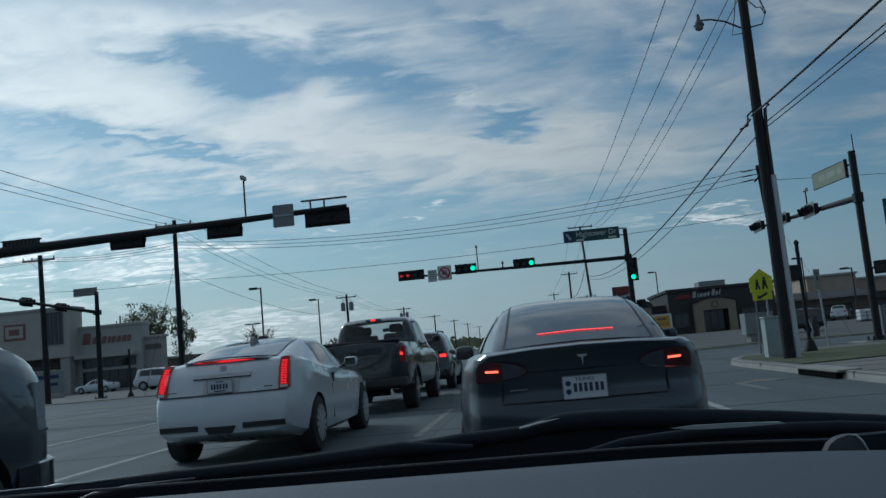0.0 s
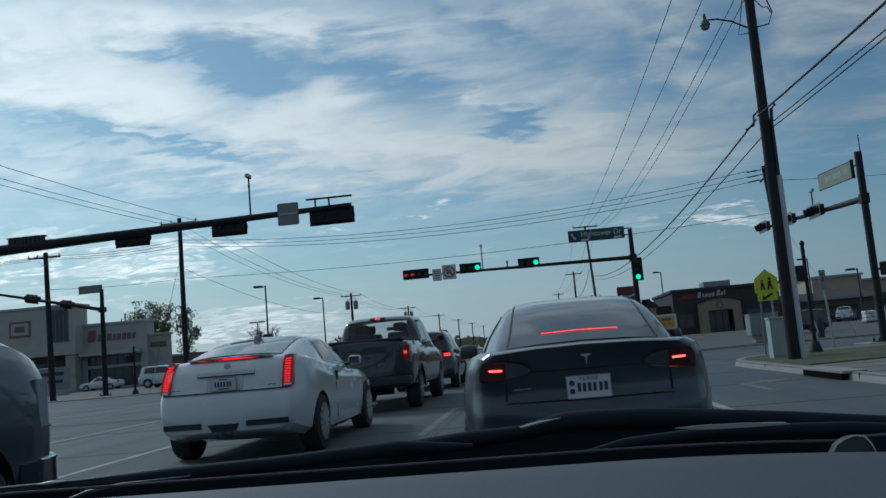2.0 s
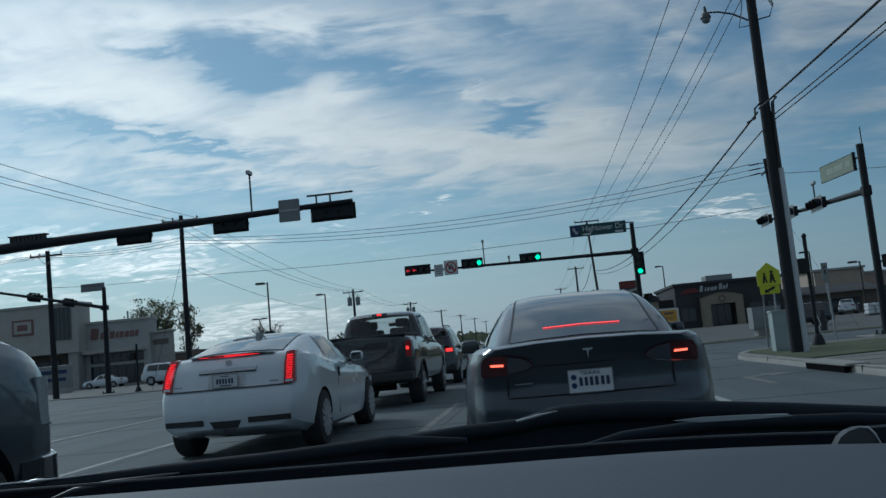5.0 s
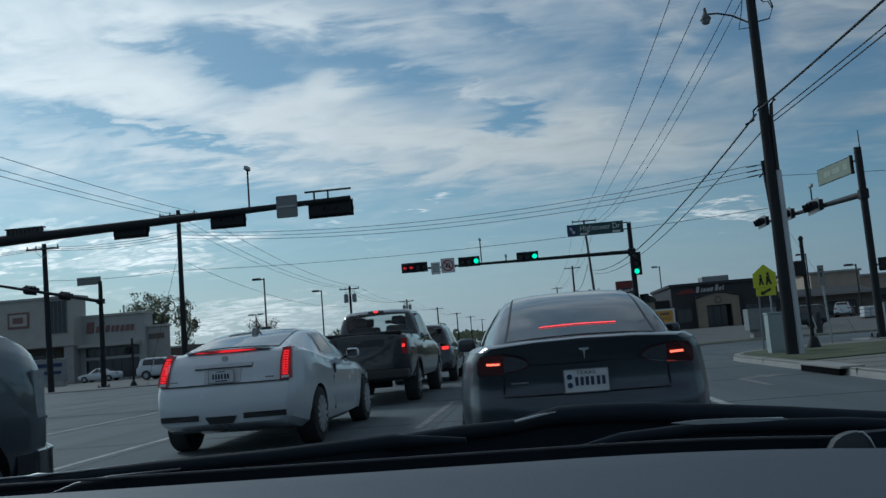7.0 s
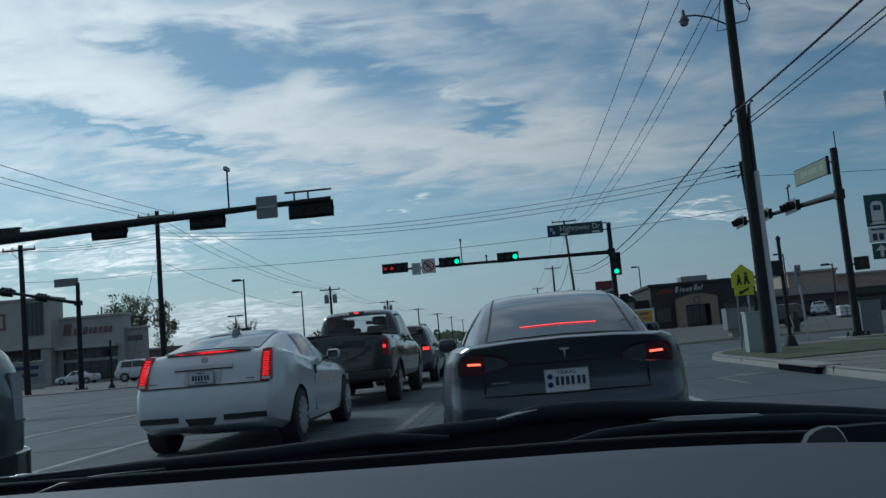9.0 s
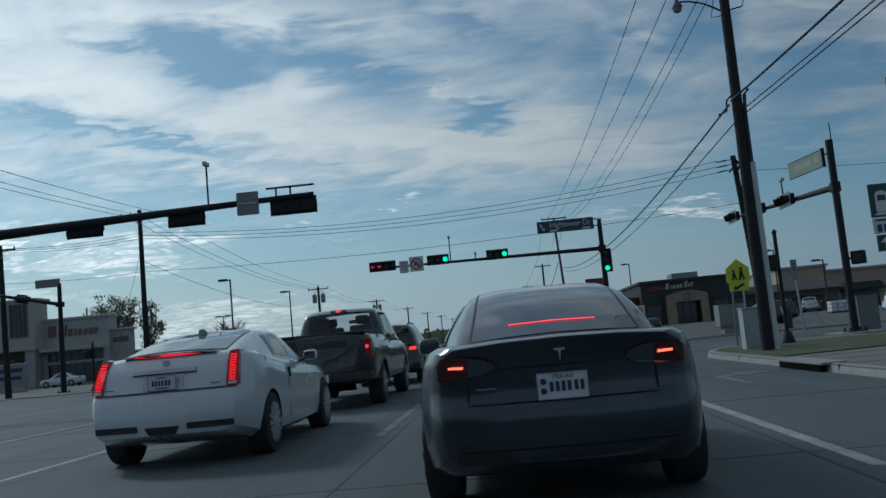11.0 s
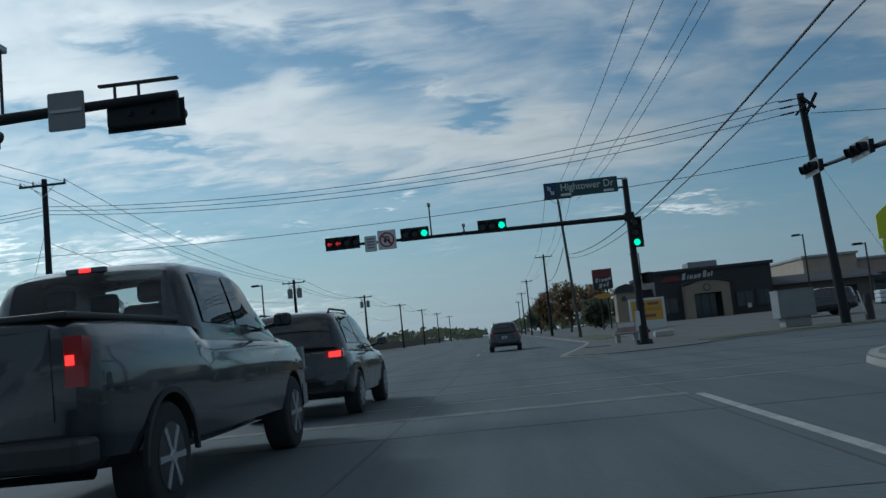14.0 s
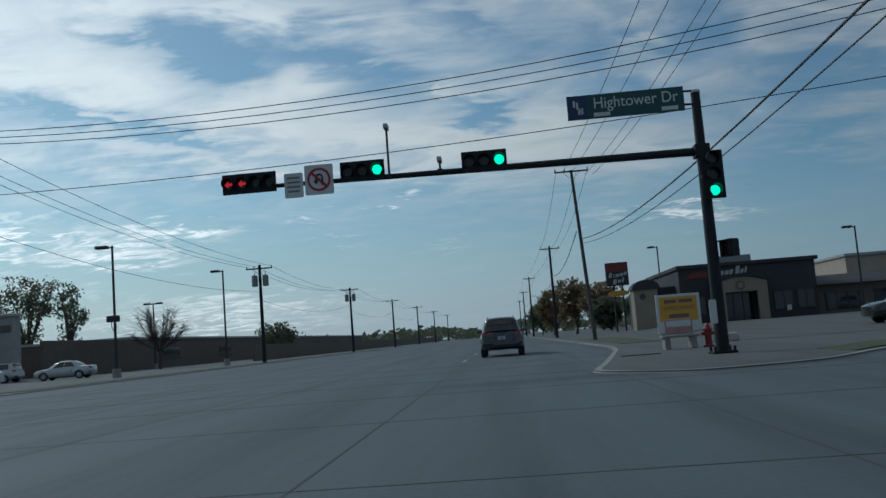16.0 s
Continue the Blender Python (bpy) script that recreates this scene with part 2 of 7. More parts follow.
M = {
    "concrete": mat("pavement_concrete", (0.17, 0.17, 0.155), 0.85, vary=0.22, scale=0.6, bump=0.3, fine=18),
    "kerb": mat("kerb_concrete", (0.29, 0.285, 0.265), 0.85, vary=0.2, scale=1.5, bump=0.3, fine=25),
    "grass": mat("dry_grass", (0.082, 0.095, 0.050), 0.95, vary=0.45, scale=1.2, bump=0.8, fine=30),
    "paint_white": mat("road_paint", (0.34, 0.34, 0.325), 0.8, vary=0.5, scale=2.5, bump=0.2, fine=30),
    "steel_black": mat("black_painted_steel", (0.015, 0.018, 0.022), 0.6, vary=0.2, scale=2, spec=0.3),
    "steel_dark": mat("dark_bronze_steel", (0.028, 0.029, 0.031), 0.5, vary=0.2, scale=2),
    "galv": mat("galvanised_steel", (0.38, 0.39, 0.40), 0.45, 0.8, vary=0.15, scale=4),
    "alu": mat("bare_aluminium_back", (0.22, 0.225, 0.23), 0.55, 0.3, vary=0.1, scale=3),
    "wood": mat("creosoted_pole_wood", (0.022, 0.024, 0.028), 0.9, vary=0.35, scale=2.5, bump=0.6, fine=60),
    "wood_grey": mat("weathered_pole_wood", (0.085, 0.08, 0.075), 0.9, vary=0.3, scale=2.5, bump=0.6, fine=60),
    "wire": mat("black_cable", (0.02, 0.02, 0.022), 0.6, vary=0.1),
    "porcelain": mat("grey_insulator", (0.25, 0.22, 0.2), 0.3, vary=0.1),
    "pvc": mat("grey_conduit", (0.19, 0.2, 0.21), 0.6, vary=0.12, scale=2),
    "conduit_pale": mat("pale_conduit_plastic", (0.52, 0.55, 0.58), 0.5, vary=0.12, scale=2),
    "cab_green": mat("pale_green_cabinet", (0.34, 0.39, 0.39), 0.55, vary=0.12, scale=2),
    "cab_grey": mat("grey_cabinet", (0.24, 0.255, 0.26), 0.55, vary=0.16, scale=1.5),
    "sign_green": mat("street_sign_green", (0.010, 0.062, 0.062), 0.4, vary=0.1),
    "sign_blue": mat("sign_blue", (0.012, 0.03, 0.11), 0.4, vary=0.1),
    "sign_white": mat("sign_white", (0.62, 0.63, 0.62), 0.45, vary=0.08),
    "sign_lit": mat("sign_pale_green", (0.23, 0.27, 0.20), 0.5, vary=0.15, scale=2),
    "sign_faint": mat("faded_sign_letters", (0.31, 0.35, 0.28), 0.5, vary=0.15, scale=4),
    "pole_grey": mat("grey_lamp_metal", (0.09, 0.095, 0.1), 0.5, vary=0.15, scale=4),
    "sign_yellow": mat("fluorescent_yellow_green", (0.62, 0.66, 0.03), 0.45, vary=0.06),
    "sign_black": mat("sign_black", (0.015, 0.015, 0.015), 0.5, vary=0.1),
    "sign_red": mat("sign_red", (0.40, 0.02, 0.03), 0.45, vary=0.08),
    "lens_red": mat("red_arrow_light", (0.8, 0.02, 0.03), 0.3, emit=0.45),
    "lens_green": mat("green_signal_light", (0.08, 1.0, 0.52), 0.3, emit=1.0),
    "lens_off": mat("unlit_lens", (0.02, 0.014, 0.012), 0.25),
    "tyre": mat("tyre_rubber", (0.03, 0.031, 0.034), 0.85, vary=0.2, scale=8, bump=0.2),
    "rim": mat("alloy_rim", (0.50, 0.51, 0.53), 0.35, 0.45, vary=0.08),
    "rim_dark": mat("dark_rim", (0.10, 0.10, 0.11), 0.35, 0.8, vary=0.08),
    "trim_black": mat("black_plastic_trim", (0.026, 0.027, 0.03), 0.55, vary=0.12, scale=6),
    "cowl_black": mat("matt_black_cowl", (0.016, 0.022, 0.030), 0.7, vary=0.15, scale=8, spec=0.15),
    # near-black, for the shade inside the kerb inlet
    "mouth_shade": mat("mouth_shade_black", (0.004, 0.004, 0.005), 0.95, spec=0.05),
    "sealant": mat("dark_joint_sealant", (0.062, 0.064, 0.065), 0.8, vary=0.3, scale=2),
    "logo_red": mat("dull_red_logo", (0.16, 0.03, 0.03), 0.6, vary=0.1),
    "chrome": mat("chrome", (0.75, 0.76, 0.78), 0.12, 1.0, vary=0.04),
    "car_glass": glass("tinted_car_glass", (0.012, 0.015, 0.017), 0.03, 1.75),
    # pale base: sky mirrored in the coupe's rear glass, put into the colour
    "glass_pale": glass("mirrored_sky_rear_glass", (0.17, 0.195, 0.21), 0.06, 2.0),
    "glass_grey": glass("grey_tinted_rear_glass", (0.046, 0.058, 0.068), 0.05, 1.8),
    "tail_glow": mat("glowing_red_led", (0.9, 0.02, 0.03), 0.3, emit=0.75),
    "tail_dark": mat("smoked_tail_lens", (0.07, 0.016, 0.02), 0.2, vary=0.08, coat=0.5),
    "lens_smoke": mat("smoked_clear_lens", (0.07, 0.075, 0.09), 0.22, vary=0.15, scale=9, coat=0.5),
    "headlamp": mat("grey_headlamp_lens", (0.30, 0.33, 0.35), 0.2, vary=0.2, scale=9, coat=0.5),
    "tail_red": mat("red_tail_lens", (0.32, 0.008, 0.010), 0.15, vary=0.08, coat=0.6),
    "tail_led": mat("hot_red_led", (1.0, 0.13, 0.07), 0.3, emit=2.2),
    "tail_lit": mat("lit_brake_lamp", (1.0, 0.03, 0.025), 0.3, emit=1.5),
    "plate": mat("number_plate", (0.62, 0.64, 0.66), 0.4, vary=0.06),
    "plate_ink": mat("plate_ink", (0.03, 0.04, 0.08), 0.5),
    "white_car": mat("white_car_paint", (0.60, 0.64, 0.67), 0.25, vary=0.03, coat=1.0),
    "grey_car": mat("midnight_grey_paint", (0.040, 0.053, 0.070), 0.34, 0.35, vary=0.06, coat=0.7),
    "black_car": mat("black_car_paint", (0.013, 0.018, 0.023), 0.25, vary=0.1, coat=1.0, spec=0.5),
    "dark_car": mat("dark_grey_paint", (0.02, 0.022, 0.026), 0.28, 0.3, vary=0.1, coat=1.0),
    "silver_car": mat("silver_paint", (0.45, 0.46, 0.47), 0.3, 0.5, vary=0.05, coat=0.8),
    "dash": mat("grey_dashboard_vinyl", (0.047, 0.060, 0.076), 0.5, vary=0.25, scale=3, bump=0.05, fine=220),
    "dash_lip": mat("dark_grey_lip", (0.05, 0.054, 0.06), 0.5, vary=0.1, scale=6),
    "stucco_tan": mat("tan_stucco", (0.40, 0.40, 0.39), 0.9, vary=0.14, scale=0.8, bump=0.2),
    "stucco_cream": mat("cream_stucco", (0.43, 0.42, 0.39), 0.9, vary=0.14, scale=0.8, bump=0.2),
    "stucco_stone": mat("buff_stone_stucco", (0.29, 0.245, 0.185), 0.9, vary=0.2, scale=0.9, bump=0.3),
    "stucco_warm": mat("warm_tan_stucco", (0.43, 0.35, 0.28), 0.9, vary=0.14, scale=0.8, bump=0.2),
    "stucco_rose": mat("rose_stucco", (0.40, 0.31, 0.26), 0.9, vary=0.14, scale=0.8, bump=0.2),
    "brick_brown": mat("brown_brick", (0.15, 0.125, 0.105), 0.9, vary=0.2, scale=1.5, bump=0.3),
    "brick_pale": mat("pale_brick", (0.36, 0.35, 0.335), 0.9, vary=0.16, scale=1.5, bump=0.3),
    "charcoal": mat("charcoal_cladding", (0.045, 0.045, 0.05), 0.8, vary=0.16, scale=1.0, bump=0.2),
    "awning": mat("dark_green_awning", (0.022, 0.03, 0.028), 0.8, vary=0.2, scale=1.5),
    "shop_glass": glass("shop_window", (0.02, 0.025, 0.03), 0.06),
    "letter_grey": mat("grey_sign_letters", (0.46, 0.46, 0.46), 0.6, vary=0.1),
    "letters": mat("faded_red_letters", (0.20, 0.11, 0.10), 0.6, vary=0.12),
    "leaf": mat("live_oak_leaf", (0.12, 0.13, 0.085), 0.7, vary=0.4, scale=0.7),
    "leaf_rust": mat("rusty_autumn_leaf", (0.15, 0.105, 0.055), 0.75, vary=0.4, scale=0.7),
    "bark": mat("grey_bark", (0.08, 0.07, 0.06), 0.95, vary=0.3, scale=5, bump=0.5),
    "hydrant": mat("red_hydrant_paint", (0.22, 0.02, 0.022), 0.5, vary=0.15, scale=8),
    "banner_yellow": mat("amber_banner", (0.62, 0.34, 0.045), 0.6, vary=0.1),
    "plastic_red": mat("pale_red_board", (0.42, 0.25, 0.24), 0.5, vary=0.3, scale=3),
}


def clear_glass(name, tint, gloss):
    """Tinted panes that one can see through, with a mirror-like skin."""
    ma = bpy.data.materials.new(name)
    ma.use_nodes = True
    nt = ma.node_tree
    N, L = nt.nodes.new, nt.links.new
    out = next(n for n in nt.nodes if n.type == "OUTPUT_MATERIAL")
    tr, gl, mx = N("ShaderNodeBsdfTransparent"), N("ShaderNodeBsdfGlossy"), N("ShaderNodeMixShader")
    tr.inputs["Color"].default_value = (*tint, 1)
    gl.inputs["Roughness"].default_value = 0.03
    mx.inputs[0].default_value = gloss
    L(tr.outputs[0], mx.inputs[1]), L(gl.outputs[0], mx.inputs[2]), L(mx.outputs[0], out.inputs[0])
    return ma


M["glass_clear"] = clear_glass("tinted_clear_glass", (0.78, 0.82, 0.83), 0.06)


def let_light_through(ma, color, amount):
    """Thin leaves: part of the light goes through."""
    nt = ma.node_tree
    N, L = nt.nodes.new, nt.links.new
    out = next(n for n in nt.nodes if n.type == "OUTPUT_MATERIAL")
    tr, mx = N("ShaderNodeBsdfTranslucent"), N("ShaderNodeMixShader")
    tr.inputs["Color"].default_value = (*color, 1)
    mx.inputs[0].default_value = amount
    L(nt.nodes["Principled BSDF"].outputs[0], mx.inputs[1]), L(tr.outputs[0], mx.inputs[2]), L(mx.outputs[0], out.inputs[0])


let_light_through(M["leaf"], (0.13, 0.15, 0.085), 0.38)
let_light_through(M["leaf_rust"], (0.20, 0.135, 0.065), 0.40)


def ground_material(name, base, dark):
    """Worn concrete carriageway: broad stains, tyre-polished lanes, fine aggregate, transverse joints."""
    ma = mat(name, base, 0.82, vary=0.14, scale=0.35, bump=0.35, fine=14)
    nt = ma.node_tree
    N, L = nt.nodes.new, nt.links.new
    b = nt.nodes["Principled BSDF"]
    src = b.inputs["Base Color"].links[0].from_socket
    tc = N("ShaderNodeTexCoord")
    mp = N("ShaderNodeMapping")
    mp.inputs["Scale"].default_value = (0.55, 0.03, 1)
    n = N("ShaderNodeTexNoise")
    n.inputs["Scale"].default_value, n.inputs["Detail"].default_value, n.inputs["Roughness"].default_value = 1.6, 6, 0.6
    L(tc.outputs["Object"], mp.inputs["Vector"]), L(mp.outputs[0], n.inputs["Vector"])
    mr = N("ShaderNodeMapRange")
    mr.inputs["From Min"].default_value, mr.inputs["From Max"].default_value = 0.42, 0.68
    L(n.outputs["Fac"], mr.inputs["Value"])
    mx = N("ShaderNodeMix")
    mx.data_type = "RGBA"
    L(mr.outputs[0], mx.inputs["Factor"])
    L(src, mx.inputs["A"])
    mx.inputs["B"].default_value = (*dark, 1)
    L(mx.outputs["Result"], b.inputs["Base Color"])
    return ma


M["road"] = ground_material("worn_concrete_road", (0.096, 0.117, 0.126), (0.060, 0.074, 0.081))
M["lot"] = ground_material("parking_lot_concrete", (0.106, 0.109, 0.104), (0.078, 0.081, 0.079))


# ---- mesh helpers ----
def finish(name, bm, material, smooth=None):
    bmesh.ops.recalc_face_normals(bm, faces=bm.faces)
    me = bpy.data.meshes.new(name)
    bm.to_mesh(me)
    bm.free()
    for ma in material if isinstance(material, (list, tuple)) else [material]:
        me.materials.append(ma)
    if smooth:
        for p in me.polygons:
            p.use_smooth = True
        me.set_sharp_from_angle(angle=radians(smooth))
    return me


def part(name, bm, material, parent, label="", smooth=None):
    ob = new(name, finish(name, bm, material, smooth))
    ob.parent = parent
    if label:
        tagged(ob, label)
    return ob


def thing(name, label, category, at=(0, 0, 0), turn=0.0, group="", kind=""):
    ob = new(name)
    ob.empty_display_size = 0.2
    ob.matrix_basis = pose(*at, 0, 0, turn)
    return tagged(ob, label, category, group, kind)


def solid(name, bm, material, label, category="", kind="", group="", smooth=None, at=(0, 0, 0), turn=0.0):
    ob = new(name, finish(name, bm, material, smooth))
    ob.matrix_basis = pose(*at, 0, 0, turn)
    return tagged(ob, label, category, group, kind)


def box(x0, x1, y0, y1, z0, z1, bevel=0.0, bm=None):
    own = bm is None
    bm = bm or bmesh.new()
    r = bmesh.ops.create_cube(bm, size=1)
    for v in r["verts"]:
        v.co = Vector((x0 + (v.co.x + 0.5) * (x1 - x0), y0 + (v.co.y + 0.5) * (y1 - y0), z0 + (v.co.z + 0.5) * (z1 - z0)))
    if bevel and own:
        bmesh.ops.bevel(bm, geom=bm.edges[:], offset=bevel, segments=2, affect="EDGES", profile=0.5)
    return bm


def tube(points, radii, n=10, bm=None):
    """A round rod along points, with a radius at each one, closed at its ends."""
    bm = bm or bmesh.new()
    pts = [Vector(p) for p in points]
    if isinstance(radii, (int, float)):
        radii = [radii] * len(pts)
    rings = []
    for i, (p, r) in enumerate(zip(pts, radii)):
        d = (pts[min(i + 1, len(pts) - 1)] - pts[max(i - 1, 0)]).normalized()
        a = d.cross(Vector((0, 0, 1)) if abs(d.z) < 0.9 else Vector((1, 0, 0))).normalized()
        b = d.cross(a)
        rings.append([bm.verts.new(p + (a * math.cos(2 * math.pi * k / n) + b * math.sin(2 * math.pi * k / n)) * r) for k in range(n)])
    for r0, r1 in zip(rings, rings[1:]):
        for k in range(n):
            bm.faces.new((r0[k], r0[(k + 1) % n], r1[(k + 1) % n], r1[k]))
    bm.faces.new(rings[0]), bm.faces.new(rings[-1])
    return bm


def prism(outline, axis, a, b, bm=None):
    """An outline of (u, v) pushed along an axis from a to b. u, v are the other two axes in order."""
    bm = bm or bmesh.new()
    put = {"x": lambda u, v, w: (w, u, v), "y": lambda u, v, w: (u, w, v), "z": lambda u, v, w: (u, v, w)}[axis]
    v0, v1 = ([bm.verts.new(put(u, v, w)) for u, v in outline] for w in (a, b))
    n = len(outline)
    bm.faces.new(v0), bm.faces.new(v1)
    for k in range(n):
        bm.faces.new((v0[k], v0[(k + 1) % n], v1[(k + 1) % n], v1[k]))
    return bm


def disc_outline(u, v, r, n=20):
    return [(u + r * math.cos(2 * math.pi * k / n), v + r * math.sin(2 * math.pi * k / n)) for k in range(n)]


def lettering(name, text, size, material, parent, m, width=None):
    cu = bpy.data.curves.new(name, "FONT")
    cu.body, cu.size, cu.extrude, cu.align_x, cu.align_y = text, size, 0.003, "CENTER", "CENTER"
    tmp = new("tmp", cu)
    bpy.context.view_layer.update()
    me = bpy.data.meshes.new_from_object(tmp.evaluated_get(bpy.context.evaluated_depsgraph_get()))
    bpy.data.objects.remove(tmp)
    if width:
        xs = [v.co.x for v in me.vertices]
        f = width / (max(xs) - min(xs))
        for v in me.vertices:
            v.co.x *= f
    me.materials.append(material)
    ob = new(name, me)
    ob.parent = parent
    ob.matrix_basis = m
    return ob


# ---- ground, roads, kerbs ----
def slab(name, outline, z0, z1, material, label, category="pavement"):
    return solid(name, prism(outline, "z", z0, z1), material, label, category, "structure")


def rounded(points, radii, n=8):
    """A polygon with given corner radii."""
    out = []
    k = len(points)
    for i, (p, r) in enumerate(zip(points, radii)):
        p, a, b = Vector(p), Vector(points[i - 1]), Vector(points[(i + 1) % k])
        if not r:
            out.append(tuple(p))
            continue
        p0, p1 = p + (a - p).normalized() * r, p + (b - p).normalized() * r
        for j in range(n + 1):
            s = j / n
            out.append(tuple(p0 * (1 - s) ** 2 + p * 2 * s * (1 - s) + p1 * s * s))
    return out


solid("ground", prism([(-2500, -600), (2500, -600), (2500, 4500), (-2500, 4500)], "z", -0.3, 0.0), M["road"], "worn grey concrete road and cross street", "road", "structure")

KERB_H, FAR_H = 0.14, 0.05


def lot_rise(x, y):
    """How far the lot beyond the cross street has risen at a place."""
    return 0.5 * min(1.0, max(0.0, (x - 9) / 6)) * min(1.0, max(0.0, (y - 60) / 40))


def city_block(name, outline, material, label, top=KERB_H):
    """A raised block with a pale kerb of its own round it."""
    slab(name, outline, 0.0, top - 0.006, material, label)
    bm = bmesh.new()
    n = len(outline)
    pts = [Vector((*p, 0)) for p in outline]
    area = sum(pts[i].x * pts[(i + 1) % n].y - pts[(i + 1) % n].x * pts[i].y for i in range(n))
    side = 1 if area > 0 else -1
    ring = []
    for i in range(n):
        d = (pts[(i + 1) % n] - pts[i - 1]).normalized()
        inward = Vector((-d.y, d.x, 0)) * side
        o, q = pts[i], pts[i] + inward * 0.17
        ring.append([bm.verts.new((o.x - inward.x * 0.02, o.y - inward.y * 0.02, 0.0)), bm.verts.new((o.x, o.y, top - 0.03)),
                     bm.verts.new((o.x + inward.x * 0.03, o.y + inward.y * 0.03, top)), bm.verts.new((q.x, q.y, top)), bm.verts.new((q.x, q.y, 0.02))])
    for i in range(n):
        for a in range(4):
            bm.faces.new((ring[i][a], ring[i][a + 1], ring[(i + 1) % n][a + 1], ring[(i + 1) % n][a]))
    solid("kerb", bm, M["kerb"], "pale concrete kerb with a rounded edge", "kerb", "structure", smooth=40)


city_block("pavement_near", rounded([(5.25, -60), (5.25, 29.6), (200, 33), (200, -60)], [0, 6.0, 0, 0]), M["concrete"], "concrete pavement at the near corner")
city_block("pavement_far", rounded([(4.9, 700), (4.6, 62), (2.4, 47), (1.7, 43), (3.4, 40.8), (5.8, 41.3), (9.5, 45.8), (220, 51), (220, 700)], [0, 6, 2, 1, 0.8, 1, 3, 0, 0]), M["lot"], "pale concrete lot and pavement beyond the cross street", FAR_H)
city_block("pavement_left", rounded([(-20.2, 700), (-20.2, 50.2), (-260, 52), (-260, 700)], [0, 6.0, 0, 0]), M["lot"], "pale concrete forecourt across the road", FAR_H)
city_block("pavement_left_near", rounded([(-20.2, -60), (-20.2, 30.5), (-260, 32), (-260, -60)], [0, 6.0, 0, 0]), M["concrete"], "concrete pavement across the road")
slab("grass_verge", rounded([(5.6, 19.2), (5.7, 26.5), (8.2, 27.2), (40, 24.6), (40, 21.0), (9.5, 20.4)], [0.2, 1.5, 1, 0, 0, 0.5]), KERB_H - 0.006, KERB_H + 0.02, M["grass"], "strip of short dry grass behind the kerb", "grass")
slab("grass_patch", [(9.5, 14.5), (40, 15.6), (40, 18.2), (7.5, 18.0)], KERB_H - 0.006, KERB_H + 0.018, M["grass"], "patch of dry grass by the pavement", "grass")
slab("grass_bank", [(11, 28.6), (60, 29.4), (60, 31.0), (11, 30.0)], KERB_H - 0.006, KERB_H + 0.018, M["grass"], "thin brown grass strip at the cross street", "grass")
bm = bmesh.new()
grid = []
for x in (7.5, 9, 11, 13, 15, 40, 110):
    grid.append([bm.verts.new((x, y, FAR_H - 0.02 + lot_rise(x, y) + 0.024 * (x > 8))) for y in (58, 60, 65, 72, 80, 90, 96, 100, 150)])
for a, b in zip(grid, grid[1:]):
    for k in range(8):
        bm.faces.new((a[k], b[k], b[k + 1], a[k + 1]))
solid("lot_rise", bm, M["lot"], "gently rising concrete lot before the restaurant", "pavement", "structure", smooth=40)
slab("grass_verge", [(7.2, 43.6), (9.7, 46.4), (60, 47.6), (60, 49.2), (9.3, 48.0), (7.2, 45.8)], FAR_H - 0.006, FAR_H + 0.018, M["grass"], "dry brown grass strip at the far corner", "grass")
slab("grass_verge", [(5.6, 68), (7.6, 68), (8.6, 96), (5.7, 96)], FAR_H - 0.006, FAR_H + 0.018, M["grass"], "dry grass strip beside the leaning pole", "grass")
slab("grass_border", [(-21.0, 62), (-20.6, 200), (-22.5, 200), (-23.0, 62)], FAR_H - 0.006, FAR_H + 0.018, M["grass"], "dry grass strip behind the kerb", "grass")


def worn(name, paint, bare, cover):
    """Road paint scuffed away in patches down to the concrete."""
    ma = mat(name, paint, 0.8, vary=0.3, scale=2.5, bump=0.2, fine=30)
    nt = ma.node_tree
    N, L = nt.nodes.new, nt.links.new
    b = nt.nodes["Principled BSDF"]
    src = b.inputs["Base Color"].links[0].from_socket
    tc, n, mr, mx = N("ShaderNodeTexCoord"), N("ShaderNodeTexNoise"), N("ShaderNodeMapRange"), N("ShaderNodeMix")
    n.inputs["Scale"].default_value, n.inputs["Detail"].default_value, n.inputs["Roughness"].default_value = 3.5, 8, 0.7
    L(tc.outputs["Object"], n.inputs["Vector"])
    mr.inputs["From Min"].default_value, mr.inputs["From Max"].default_value = cover - 0.12, cover + 0.12
    L(n.outputs["Fac"], mr.inputs["Value"])
    mx.data_type = "RGBA"
    L(mr.outputs[0], mx.inputs["Factor"]), L(src, mx.inputs["A"])
    mx.inputs["B"].default_value = (*bare, 1)
    L(mx.outputs["Result"], b.inputs["Base Color"])
    return ma


M["paint_faint"] = worn("faint_road_paint", (0.21, 0.21, 0.205), (0.115, 0.113, 0.11), 0.50)


def marking(x0, x1, y0, y1, label="worn white lane line"):
    return solid("road_marking", box(x0, x1, y0, y1, -0.01, 0.004), M["paint_faint" if y0 > 20 and x1 - x0 > 5 or y0 == 11.6 else "paint_white"], label, "road marking", "structure")


marking(2.36, 2.48, 7.0, 23.6, "solid white line beside the turn lane")
marking(-5.74, -5.62, -4.0, 23.6, "solid white line beside the left-turn lane")
marking(-9.3, -9.18, -4.0, 23.6, "solid white line beside the left-turn lane")
for y0 in (-12.6, -0.4, 11.6, 58.0, 70.2, 82.4, 94.6, 106.8, 119.0):
    marking(-1.72, -1.60, y0, y0 + 5.0 if y0 == 11.6 else y0 + 3.05, "dashed white lane line")
marking(-9.1, 5.0, 25.85, 26.1, "white edge line of the crosswalk")
